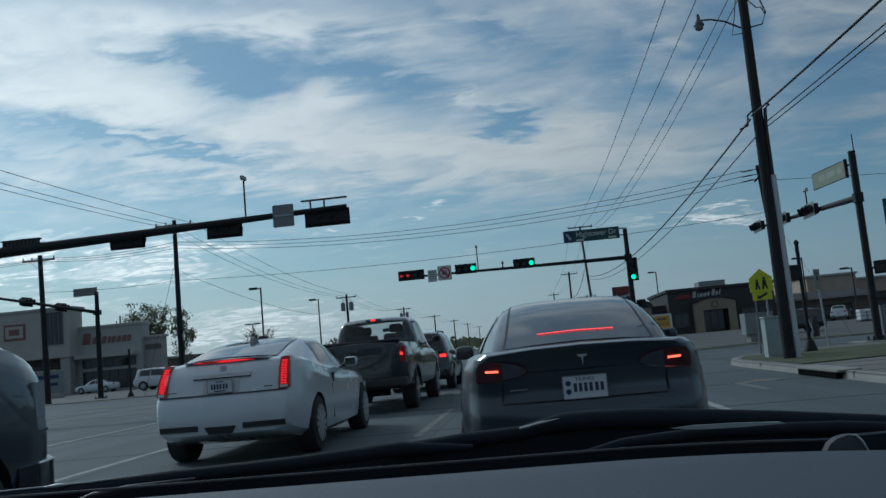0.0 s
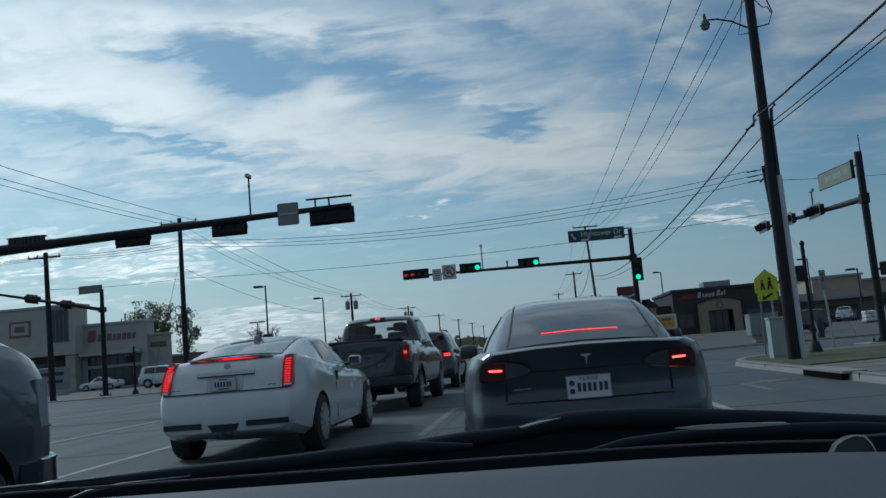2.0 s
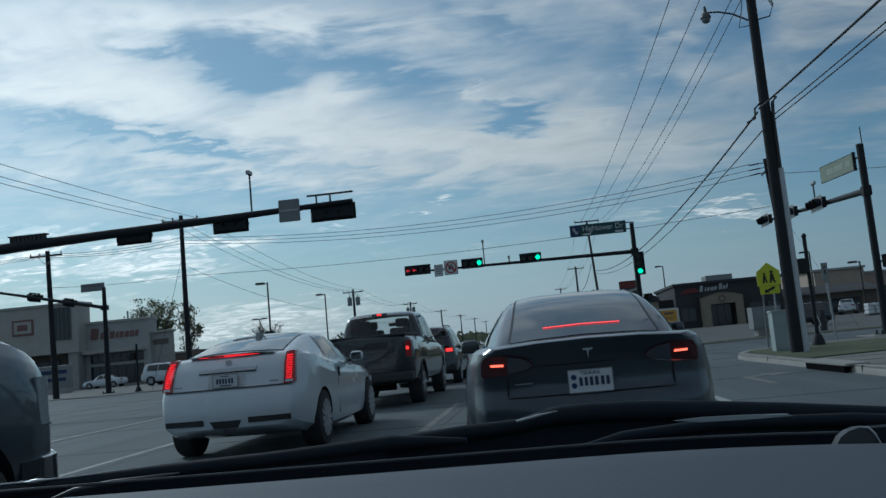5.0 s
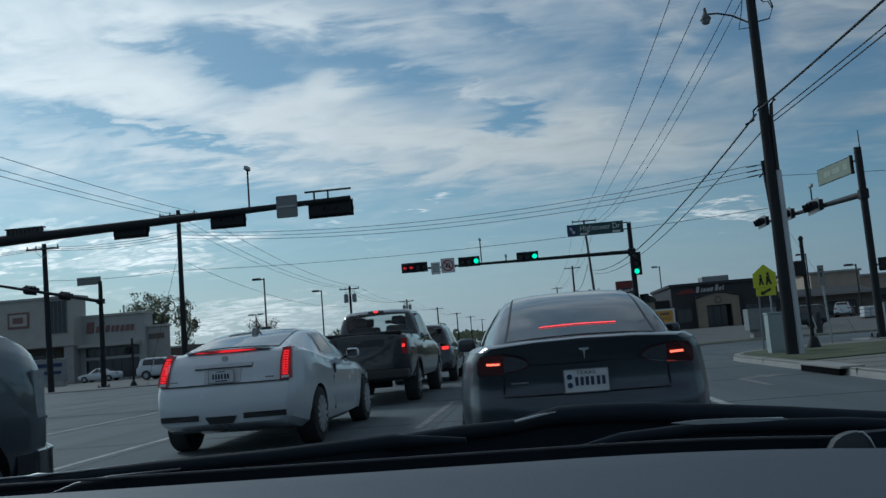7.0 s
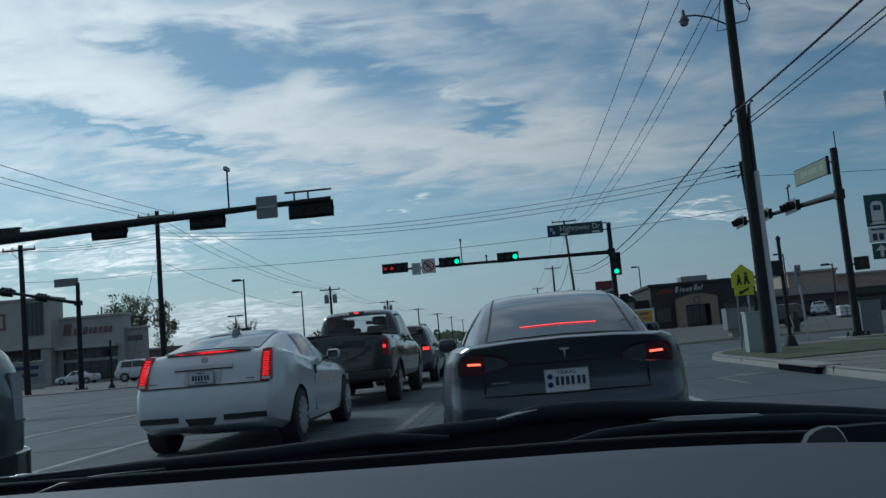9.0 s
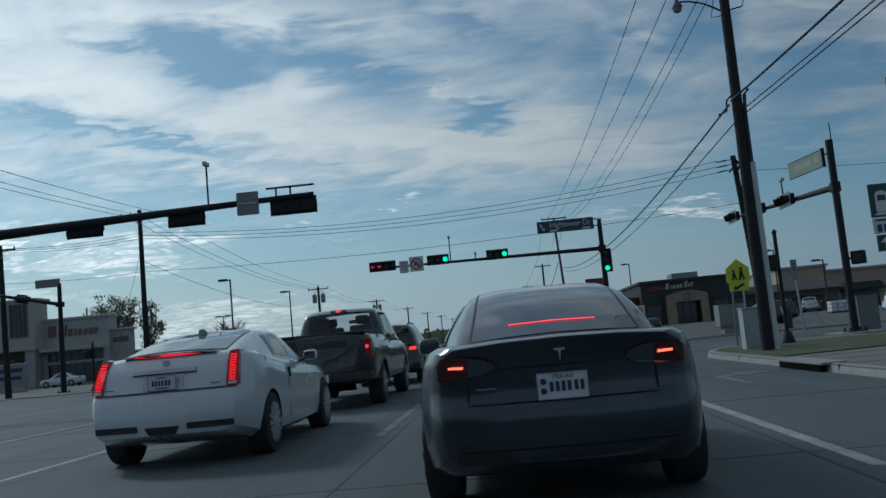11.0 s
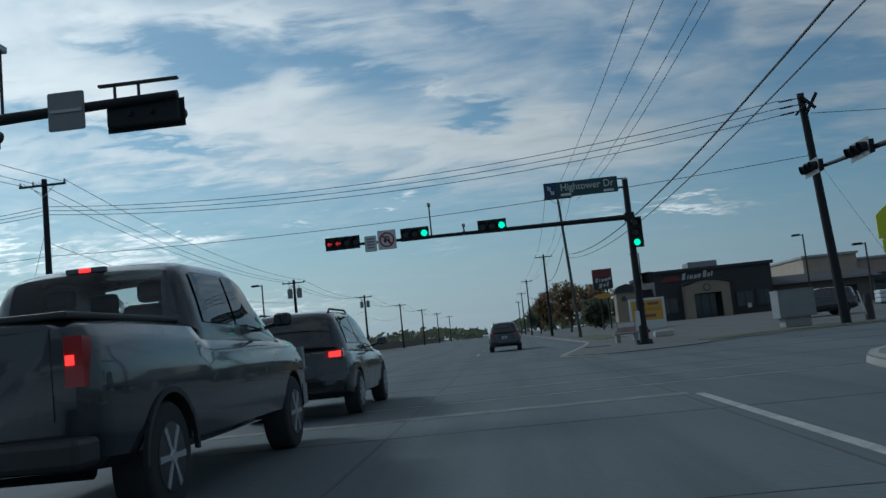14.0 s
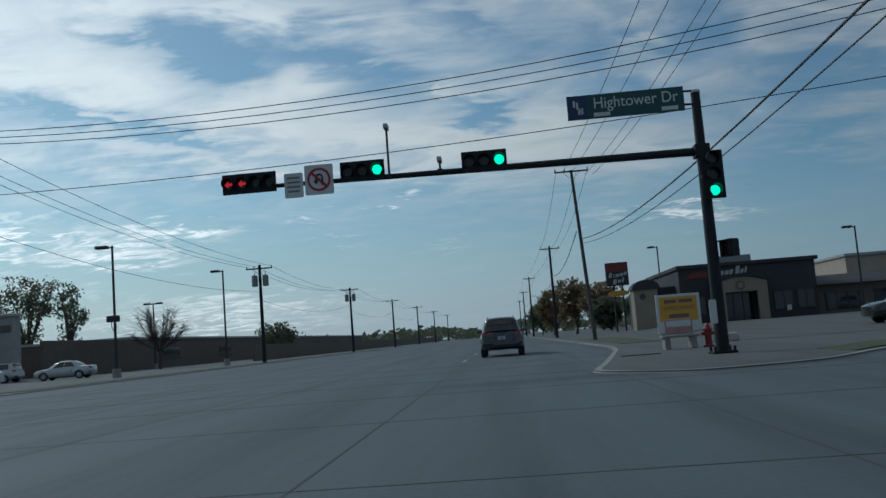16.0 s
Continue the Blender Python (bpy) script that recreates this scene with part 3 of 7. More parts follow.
marking(-9.1, 5.0, 28.3, 28.55, "white edge line of the crosswalk")
marking(-9.1, 2.3, 23.6, 24.0, "worn white stop line")


arrow = [(-0.5, -1.6), (-0.36, -1.6), (-0.36, 0.35), (0.0, 0.7), (0.0, 0.42), (0.62, 0.9), (0.0, 1.4), (0.0, 1.1), (-0.5, 0.62)]
solid("road_marking", prism([(4.15 + x, 16.4 + y) for x, y in arrow], "z", -0.01, 0.004), M["paint_faint"], "worn white right-turn arrow on the road", "road marking", "structure")


def joint(x0, x1, y0, y1):
    return solid("road_joint", box(x0, x1, y0, y1, -0.01, 0.003), M["sealant"], "dark sealed joint between concrete road slabs", "road joint", "structure")


for x in (-1.45, 2.2, -5.45, -9.0, -12.8, -16.5):
    joint(x - 0.015, x + 0.015, -8.0, 120.0)
for k in range(14):
    y = -6.0 + 4.6 * k
    joint(-19.9, 5.1 if y < 24 or y > 47 else 60.0, y - 0.012, y + 0.012)

# joints of the kerb and of the pavement behind it
for k in range(10):
    y = -6.0 + 3.05 * k
    solid("kerb_joint", box(5.235, 5.44, y - 0.007, y + 0.007, 0.01, KERB_H + 0.003), M["sealant"], "thin dark joint in the concrete kerb", "kerb joint", "structure")
for k in range(12):
    y = 2.0 + 1.5 * k
    solid("pavement_joint", box(5.46, 7.4, y - 0.006, y + 0.006, KERB_H - 0.02, KERB_H - 0.002), M["sealant"], "thin joint between pavement slabs", "pavement joint", "structure")



# ---- traffic signals ----
def signal_head(at, sections, lit, label, turn=0.0, upright=False, back=False, arrow=False, pitch=0.39, plate="steel_black"):
    """A head of round lenses that faces -y. lit: {section: material key}."""
    head = thing("traffic_signal", label, "traffic light", at, turn, "traffic signals")
    n, h = sections, 0.27
    w = n * pitch / 2
    half = (h, w) if upright else (w, h)
    part("backplate", box(-half[0], half[0], 0.0, 0.012, -half[1], half[1], 0.004), M[plate], head)
    part("housing", box(-half[0] + 0.07, half[0] - 0.07, 0.012, 0.2, -half[1] + 0.07, half[1] - 0.07, 0.02), M["steel_black"], head)
    for i in range(n):
        o = (i - (n - 1) / 2) * pitch
        u, v = (0, -o) if upright else (o, 0)
        key = lit.get(i, "lens_off")
        lens = part("lens", prism(disc_outline(u, v, 0.128), "y", -0.02, 0.005), M["lens_off" if arrow and key != "lens_off" else key], head)
        if arrow and key != "lens_off":
            part("arrow", prism([(u - 0.12, v), (u - 0.01, v + 0.1), (u - 0.01, v + 0.035), (u + 0.11, v + 0.035), (u + 0.11, v - 0.035), (u - 0.01, v - 0.035), (u - 0.01, v - 0.1)], "y", -0.028, -0.018), M[key], lens)
        if not back:
            bm = bmesh.new()
            rings = []
            for y, r in ((0.0, 0.165), (-0.2, 0.158), (-0.2, 0.15), (0.0, 0.152)):
                rings.append([bm.verts.new((u + r * math.cos(a), y - (0.05 if y else 0) * math.sin(a), v + r * math.sin(a))) for a in [radians(-50 + 280 * k / 14) for k in range(15)]])
            for a, b in zip(rings, rings[1:]):
                for k in range(14):
                    bm.faces.new((a[k], a[k + 1], b[k + 1], b[k]))
            part("visor", bm, M["steel_black"], head, smooth=40)
    for s in (-0.2, 0.2):
        part("bracket", box(s - 0.03, s + 0.03, 0.2, 0.3, -0.04, 0.04, 0.008), M["steel_black"], head)
    return head


def signal_mast(label, base, height, arm, r_base=0.17, cap=True, taper=(1.0, 0.85, 0.68)):
    """A pole on a bolted base plate, and a tapered arm from a to b."""
    mast = thing("signal_mast", label, "signal pole", base, 0, "signal masts")
    part("pole", tube([(0, 0, 0.06), (0, 0, height * 0.5), (0, 0, height)], [r_base * f for f in taper], 16), M["steel_black"], mast, smooth=50)
    part("base_plate", box(-0.3, 0.3, -0.3, 0.3, 0.0, 0.06, 0.01), M["steel_black"], mast)
    for sx in (-0.24, 0.24):
        for sy in (-0.24, 0.24):
            part("anchor_bolt", tube([(sx, sy, 0.05), (sx, sy, 0.17)], 0.035, 8), M["steel_black"], mast)
    if cap:
        part("cap", tube([(0, 0, height - 0.01), (0, 0, height + 0.05), (0, 0, height + 0.09)], [r_base * 0.74, r_base * 0.72, 0.03], 14), M["galv"], mast, "rounded grey pole cap", smooth=50)
    if arm:
        a, b, ra, rb = arm
        a, b = Vector(a) - Vector(base), Vector(b) - Vector(base)
        part("arm", tube([a, a.lerp(b, 0.5), b], [ra, (ra + rb) / 2, rb], 14), M["steel_black"], mast, smooth=50)
        part("arm_clamp", box(-r_base - 0.02, r_base + 0.02, -r_base - 0.02, r_base + 0.02, a.z - 0.17, a.z + 0.17, 0.02), M["steel_black"], mast)
    return mast


def post_camera(at, height, label="small detection camera on a thin riser"):
    c = thing("traffic_camera", label, "camera", at, 0, "traffic cameras")
    part("riser", tube([(0, 0, -0.06), (0, 0, height)], 0.03, 8), M["steel_dark"], c)
    part("camera_body", box(-0.06, 0.06, -0.2, 0.16, height, height + 0.13, 0.02), M["galv"], c)
    part("clamp", box(-0.07, 0.07, -0.1, 0.1, -0.12, -0.02, 0.01), M["steel_dark"], c)
    return c


def plate_sign(name, label, at, w, h, material, turn=0.0, category="sign", round_r=0.05, rim=None):
    s = thing(name, label, category, at, turn)
    o = rounded([(-w / 2, -h / 2), (w / 2, -h / 2), (w / 2, h / 2), (-w / 2, h / 2)], [round_r] * 4, 4)
    part("panel", prism(o, "y", 0.0, 0.02), rim or M["sign_white"], s)
    k = 0.03
    o = rounded([(-w / 2 + k, -h / 2 + k), (w / 2 - k, -h / 2 + k), (w / 2 - k, h / 2 - k), (-w / 2 + k, h / 2 - k)], [round_r] * 4, 4)
    part("face", prism(o, "y", -0.004, 0.001), material, s)
    return s


FACE = Matrix.Rotation(radians(90), 4, "X")


def bars(parent, material, rows, y=-0.008, name="writing_bar"):
    """Plain bars for writing that cannot be read: (u, v, width, height)."""
    for u, v, w, h in rows:
        part(name, box(u - w / 2, u + w / 2, y, y + 0.006, v - h / 2, v + h / 2), material, parent)


# far mast, over the lanes beyond the cross street
FY = 47.4
signal_mast("black steel signal mast beyond the cross street", (5.45, FY, FAR_H), 6.72, ((5.45, FY, 5.22), (-6.9, FY, 5.32), 0.11, 0.05))
signal_head((-6.32, FY - 0.32, 5.38), 4, {0: "lens_red", 1: "lens_red"}, "black horizontal signal head with lit red arrows", arrow=True, pitch=0.36)
signal_head((-3.31, FY - 0.32, 5.44), 3, {2: "lens_green"}, "black horizontal signal head with green lit")
signal_head((-0.13, FY - 0.32, 5.42), 3, {2: "lens_green"}, "black horizontal signal head with green lit")
signal_head((5.58, FY - 0.42, 4.53), 3, {2: "lens_green"}, "black upright signal head with green lit, on the pole", upright=True, pitch=0.41)
post_camera((-2.65, FY, 5.36), 1.19)
post_camera((-1.3, FY, 5.38), 0.16, "stubby sensor on the signal arm")
s = plate_sign("lane_sign", "small white lane sign with faint lines, on the arm", (-5.18, FY - 0.14, 5.25), 0.5, 0.66, M["sign_white"])
bars(s, M["pvc"], [(0, 0.2, 0.34, 0.05), (0, 0.08, 0.34, 0.05), (0, -0.04, 0.34, 0.05), (0, -0.16, 0.3, 0.05)])
s = plate_sign("no_u_turn_sign", "square white no-U-turn sign with red ring", (-4.5, FY - 0.14, 5.35), 0.76, 0.8, M["sign_white"])
bm = bmesh.new()
ri, ro = [[bm.verts.new((r * math.cos(2 * math.pi * k / 28), -0.008, r * math.sin(2 * math.pi * k / 28))) for k in range(28)] for r in (0.25, 0.315)]
for k in range(28):
    bm.faces.new((ri[k], ri[(k + 1) % 28], ro[(k + 1) % 28], ro[k]))
part("red_ring", bm, M["sign_red"], s)
part("arrow", tube([(0.09, -0.01, -0.16), (0.09, -0.01, 0.08), (0.05, -0.01, 0.13), (-0.03, -0.01, 0.13), (-0.08, -0.01, 0.08), (-0.08, -0.01, -0.02)], 0.025, 6), M["sign_black"], s)
part("arrow_head", prism([(-0.16, -0.02), (0.0, -0.02), (-0.08, -0.13)], "y", -0.014, -0.006), M["sign_black"], s)
part("slash", prism([(-0.21, 0.16), (-0.16, 0.21), (0.21, -0.16), (0.16, -0.21)], "y", -0.026, -0.018), M["sign_red"], s)

s = plate_sign("street_name_sign", "green street name sign with white lettering", (3.63, FY - 0.12, 6.62), 3.0, 0.64, M["sign_green"], round_r=0.02, rim=M["sign_green"])
part("crest_panel", box(-1.46, -0.98, -0.01, -0.003, -0.29, 0.29), M["sign_blue"], s, "blue end panel with a white emblem")
bars(s, M["sign_white"], [(-1.32, 0.1, 0.05, 0.18), (-1.24, 0.05, 0.05, 0.18), (-1.2, -0.1, 0.05, 0.16), (-1.12, -0.1, 0.05, 0.16), (-1.16, -0.1, 0.09, 0.04)], -0.016, "emblem_bar")
bars(s, M["sign_white"], [(-0.62, -0.22, 0.42, 0.1), (1.12, -0.22, 0.42, 0.1)])
lettering("street_lettering", "Hightower Dr", 0.42, M["sign_white"], s, pose(0.26, -0.008, 0.07) @ FACE, 2.15)
part("sign_bracket", tube([(1.4, 0.06, 0.2), (1.75, 0.1, 0.2)], 0.03, 8), M["steel_black"], s)
part("sign_bracket", tube([(1.4, 0.06, -0.15), (1.75, 0.1, -0.15)], 0.03, 8), M["steel_black"], s)


def pedestrian_signal(at, turn=0.0, label="black pedestrian signal box on the pole"):
    p = thing("pedestrian_signal", label, "pedestrian light", at, turn, "pedestrian signals")
    part("housing", box(-0.22, 0.22, -0.14, 0.14, -0.22, 0.22, 0.03), M["steel_black"], p)
    part("lens", box(-0.17, 0.17, -0.16, -0.138, -0.17, 0.17, 0.005), M["lens_off"], p)
    part("hood", prism([(-0.2, 0.2), (0.2, 0.2), (0.2, 0.17), (-0.2, 0.17)], "y", -0.26, -0.12), M["steel_black"], p)
    part("bracket", tube([(-0.1, 0.1, 0), (-0.36, 0.1, 0)], 0.035, 8), M["steel_black"], p)
    return p


pedestrian_signal((5.88, FY - 0.02, 2.68), -60)
s = plate_sign("push_button_sign", "narrow white button plate on the signal pole", (5.27, FY - 0.2, 1.1), 0.18, 0.6, M["sign_white"])

# near mast for the opposing lanes, seen from behind
NY = 27.0
signal_mast("long black signal arm over the opposing lanes", (-23.2, NY, KERB_H), 6.6, ((-23.2, NY, 5.48), (-5.5, NY, 5.96), 0.235, 0.075), 0.24)
for x, z, n, p in ((-6.21, 5.7, 4, 0.37), (-9.64, 5.66, 3, 0.4), (-12.95, 5.63, 3, 0.4)):
    signal_head((x, NY + 0.26, z), n, {}, "back of a black horizontal signal head", 180, pitch=p)
s = plate_sign("sign_back", "bare grey back of a square sign on the arm", (-7.55, NY - 0.12, 5.85), 0.69, 0.72, M["alu"], rim=M["alu"])
part("stiffener", box(-0.3, 0.3, -0.03, -0.004, -0.03, 0.03, 0.005), M["galv"], s)
post_camera((-8.82, NY, 5.95), 1.22)
bm = box(-0.75, 0.75, -0.05, 0.05, 0.22, 0.27, 0.01)
lv = thing("detector_bar", "slim dark detector bar above a signal head", "detector", (-6.22, NY, 6.02))
part("bar", bm, M["steel_dark"], lv)
for u in (-0.45, 0.0):
    part("post", tube([(u, 0, -0.08), (u, 0, 0.23)], 0.03, 8), M["steel_dark"], lv)
lv = thing("louvre_panel", "dark slatted louvre on the signal arm", "louvre", (-16.5, NY, 5.78))
for k in range(9):
    part("slat", box(-0.6 + k * 0.14, -0.52 + k * 0.14, -0.1, 0.1, 0.0, 0.2, 0.005), M["steel_dark"], lv)
part("frame", box(-0.66, 0.68, -0.11, 0.11, 0.19, 0.23, 0.006), M["steel_dark"], lv)

# near corner mast on the right
RX, RY = 11.35, 30.4
signal_mast("black signal mast with a street sign at the corner", (RX, RY, KERB_H), 6.45, ((RX, RY, 4.98), (RX - 0.1, 42.4, 5.6), 0.11, 0.055), 0.12, False, (1.05, 1.0, 1.0))
for y, z in ((34.6, 5.2), (38.2, 5.38), (42.2, 5.6)):
    signal_head((RX - 0.34, y, z), 3, {}, "black signal head with a grey plate, seen from the side", -90, pitch=0.46, plate="alu")
post_camera((RX - 0.03, 35.6, 5.3), 0.8)
s = plate_sign("street_name_sign", "pale green street sign, lettering too worn to read", (RX - 0.2, 32.3, 6.12), 2.5, 0.62, M["sign_lit"], -82, round_r=0.02, rim=M["steel_black"])
part("edge_frame", box(1.25, 1.31, -0.05, 0.06, -0.33, 0.33, 0.008), M["steel_black"], s)
bars(s, M["sign_faint"], [(-0.5, 0.02, 0.5, 0.2), (0.15, 0.02, 0.6, 0.2), (0.82, 0.02, 0.3, 0.2)])
part("sign_bracket", tube([(1.2, 0.06, 0.1), (1.75, 0.1, 0.1)], 0.03, 8), M["steel_black"], s)
part("antenna_pole", tube([(1.95, 0.0, -0.2), (1.95, 0.0, 1.05)], 0.02, 6), M["steel_dark"], s, "thin antenna rod")
pedestrian_signal((RX + 0.42, RY - 0.02, 2.58), -30)
solid("pavement_pad", box(RX - 0.75, RX + 0.75, RY - 0.75, RY + 0.75, KERB_H - 0.01, KERB_H + 0.025, 0.01), M["kerb"], "square concrete footing pad of the mast", "footing", "structure")

# pedestrian post by the kerb
pp = thing("pedestrian_post", "short black pedestrian post with a flared base", "signal post", (7.78, 25.9, KERB_H))
part("pole", tube([(0, 0, 0.3), (0, 0, 3.1)], 0.055, 12), M["steel_black"], pp, smooth=50)
part("base", tube([(0, 0, 0), (0, 0, 0.05), (0, 0, 0.3), (0, 0, 0.34)], [0.2, 0.19, 0.12, 0.07], 14), M["steel_black"], pp, smooth=40)
part("finial", tube([(0, 0, 3.1), (0, 0, 3.14), (0, 0, 3.22)], [0.06, 0.08, 0.03], 12), M["steel_black"], pp)
pedestrian_signal((7.55, 25.9, 2.42), -70)

# far-left mast
LX, LY = -29.3, 56.5
signal_mast("dark signal mast on the far corner across the road", (LX, LY, FAR_H), 7.2, ((LX, LY, 5.85), (LX, 42.5, 6.35), 0.12, 0.06), 0.19, False)
for y, z in ((48.6, 6.2), (52.4, 6.05)):
    h = signal_head((LX - 0.2, y, z), 3, {}, "dark signal head over the cross street", 90)
s = plate_sign("street_name_sign", "blue-grey street sign on the far mast", (LX - 0.75, LY - 0.1, 7.3), 1.7, 0.55, M["alu"], 0, round_r=0.02, rim=M["alu"])
pp = thing("pedestrian_post", "dark pedestrian post on the far corner", "signal post", (-25.6, 53.2, FAR_H))
part("pole", tube([(0, 0, 0), (0, 0, 3.0)], 0.07, 10), M["steel_black"], pp, smooth=50)
part("base", tube([(0, 0, 0), (0, 0, 0.3)], [0.24, 0.1], 12), M["steel_black"], pp)
pedestrian_signal((-25.9, 53.15, 2.3), 60)


# ---- utility poles and wires ----
def utility_pole(base, top, label, r0=0.19, r1=0.12, arm=2.4, transformers=0, dark=True, arm_turn=0.0, drop=0.35):
    p = thing("utility_pole", label, "utility pole", base, 0, "utility poles")
    t = Vector(top) - Vector(base)
    part("shaft", tube([(0, 0, 0), t * 0.5, t], [r0, (r0 + r1) / 2, r1], 12), M["wood" if dark else "wood_grey"], p, smooth=50)
    if arm:
        c, d = t + Vector((0, 0, -drop)), Vector((math.cos(radians(arm_turn)), math.sin(radians(arm_turn)), 0)) * arm / 2
        s = d.cross(Vector((0, 0, 1))).normalized() * (r1 + 0.05)
        part("crossarm", tube([c - d + s, c + d + s], 0.06, 4), M["wood"], p)
        for k in (-0.46, 0.46):
            part("brace", tube([c + d * 2 * k * 0.6 + s, c + Vector((0, 0, -0.6)) + s], 0.018, 5), M["galv"], p)
        for k in (-0.95, -0.4, 0.95):
            q = c + d * k + s
            part("insulator", tube([q, q + Vector((0, 0, 0.1)), q + Vector((0, 0, 0.24))], [0.02, 0.055, 0.03], 8), M["porcelain"], p)
    for k in range(transformers):
        side = (-0.5, 0.5)[k]
        q = t + Vector((side, 0, -1.95))
        part("transformer", tube([q, q + Vector((0, 0, 0.05)), q + Vector((0, 0, 0.95)), q + Vector((0, 0, 1.02))], [0.22, 0.27, 0.27, 0.2], 14), M["cab_grey"], p, smooth=40)
        part("bushing", tube([q + Vector((0, 0, 1.0)), q + Vector((0, 0, 1.3))], [0.05, 0.03], 8), M["porcelain"], p)
        part("hanger", tube([q + Vector((0, 0, 0.6)), t + Vector((0, 0, -1.35))], 0.04, 6), M["galv"], p)
    return p


def wire(a, b, sag, r=0.0145, label="black overhead power wire between poles"):
    a, b = Vector(a), Vector(b)
    pts = [a.lerp(b, s) - Vector((0, 0, sag * 4 * s * (1 - s))) for s in [k / 20 for k in range(21)]]
    return solid("overhead_wire", tube(pts, r, 5), M["wire"], label, "power line", group="overhead wires")


# near pole beside the kerb
NPOLE = Vector((6.2, 22.4, KERB_H))
np_ = utility_pole(NPOLE, (6.25, 22.4, 12.7), "tall dark wooden utility pole behind the kerb", 0.15, 0.11, 3.0)
part("conduit_cover", tube([(0.2, -0.02, 0), (0.18, -0.02, 4.6)], 0.085, 10), M["conduit_pale"], np_, "pale conduit cover up the pole", smooth=50)
part("conduit", tube([(0.17, -0.08, 4.6), (0.17, -0.08, 5.9), (0.2, -0.08, 6.3), (0.3, -0.08, 6.42)], 0.045, 8), M["steel_dark"], np_, smooth=50)
part("cable_loop", tube([(0.12, -0.15, 9.6), (0.4, -0.15, 9.2), (0.52, -0.15, 8.8), (0.4, -0.15, 8.5), (0.1, -0.15, 8.45)], 0.018, 6), M["wire"], np_, "loose cable loop")
part("cable_loop", tube([(0.1, -0.15, 9.2), (0.3, -0.15, 8.95), (0.42, -0.15, 8.95), (0.5, -0.15, 8.75)], 0.014, 6), M["wire"], np_)
part("cable_loop", tube([(-0.15, -0.15, 9.4), (-0.3, -0.15, 8.6), (-0.38, -0.15, 8.3), (-0.1, -0.15, 8.32)], 0.012, 6), M["wire"], np_)
part("splice_loop", tube([(-0.05, -0.2, 6.35), (-0.28, -0.2, 6.15), (-0.3, -0.2, 5.9), (-0.5, -0.15, 5.82)], 0.025, 6), M["wire"], np_)
lamp = thing("street_lamp", "grey bell street lamp on a curved arm, on the pole", "street lamp", (6.2, 22.3, 8.62))
part("arm", tube([(-0.12, 0, 0), (-0.5, 0, 0.22), (-0.85, 0, 0.32), (-1.1, 0, 0.33)], 0.024, 8), M["steel_dark"], lamp, smooth=50)
part("shade", tube([(-1.16, 0, 0.50), (-1.16, 0, 0.44), (-1.16, 0, 0.34), (-1.16, 0, 0.30), (-1.16, 0, 0.22), (-1.16, 0, 0.19)], [0.03, 0.045, 0.055, 0.085, 0.135, 0.135], 16), M["pole_grey"], lamp, smooth=50)
part("lens", tube([(-1.16, 0, 0.19), (-1.16, 0, 0.10), (-1.16, 0, 0.07)], [0.115, 0.10, 0.06], 14), M["pvc"], lamp, smooth=50)

# right row going away
RROW = [((6.17, 86.2), (5.6, 86.6, 12.2)), ((6.1, 131), (6.1, 131, 11.2)), ((5.4, 200), (5.4, 200, 12.0)), ((5.3, 258), (5.3, 258, 12.0)), ((5.3, 325), (5.3, 325, 12.0))]
for k, (b, t) in enumerate(RROW):
    utility_pole((*b, FAR_H), t, "leaning grey wooden utility pole by the road" if k == 0 else "wooden utility pole by the road", 0.2 if k else 0.145, 0.12 if k else 0.10, 2.4, 0, k > 0, 0.0, 0.35 if k else 0.12)
# the row behind the camera continues it
utility_pole((6.2, -24, KERB_H), (6.2, -24, 13.0), "tall wooden utility pole behind", 0.2, 0.15, 2.6)
for (x0, z0), (x1, z1), sag in (((5.57, 12.4), (4.94, 12.0), 0.82), ((6.42, 12.0), (5.57, 11.95), 1.0), ((7.3, 11.75), (6.6, 11.85), 1.2), ((7.75, 12.0), (7.1, 11.75), 1.3)):
    wire((x0, 22.4, z0), (x1, 86.5, z1), sag)
    wire((x0, 22.4, z0), (x0 - 0.1, -24, 12.5), 0.7)
for (b0, t0), (b1, t1) in zip(RROW, RROW[1:]):
    for dx in (-1.1, 0.35, 1.1):
        wire(Vector(t0) + Vector((dx, 0, -0.15)), Vector(t1) + Vector((dx, 0, -0.15)), 0.8)
    wire(Vector(t0) + Vector((0, 0, -4.4)), Vector(t1) + Vector((0, 0, -3.6)), 1.0, 0.03, "sagging black telephone cable")
wire((6.0, 22.3, 6.21), (5.85, 86.4, 7.2), 1.21, 0.026, "thick black cable bundle")
wire((6.05, 22.3, 6.3), (6.0, -24, 6.3), 0.5, 0.026, "thick black cable bundle")
wire((6.06, 22.3, 5.73), (5.9, 86.4, 6.89), 1.17, 0.016, "thin black telephone cable")
wire((6.35, 22.3, 5.95), (6.1, -24, 5.5), 0.35, 0.014, "thin black telephone cable")
wire((6.35, 22.3, 6.08), (6.3, -24, 5.7), 0.35, 0.014, "thin black telephone cable")

# pole on the far right corner, leaning over the cross street
utility_pole((13.6, 48.0, FAR_H), (12.70, 46.9, 9.37), "leaning wooden utility pole at the far corner", 0.2, 0.14, 0)
w2 = Vector((12.70, 46.9, 9.22))
ARM = thing("pole_bracket", "dark angled wood brackets at a pole top", "bracket", w2)
part("bracket", tube([(-0.1, -0.2, 0.0), (0.45, -0.2, -0.55)], 0.07, 6), M["wood"], ARM)
part("bracket", tube([(0.55, -0.2, 0.05), (0.05, -0.2, -0.75)], 0.07, 6), M["wood"], ARM)
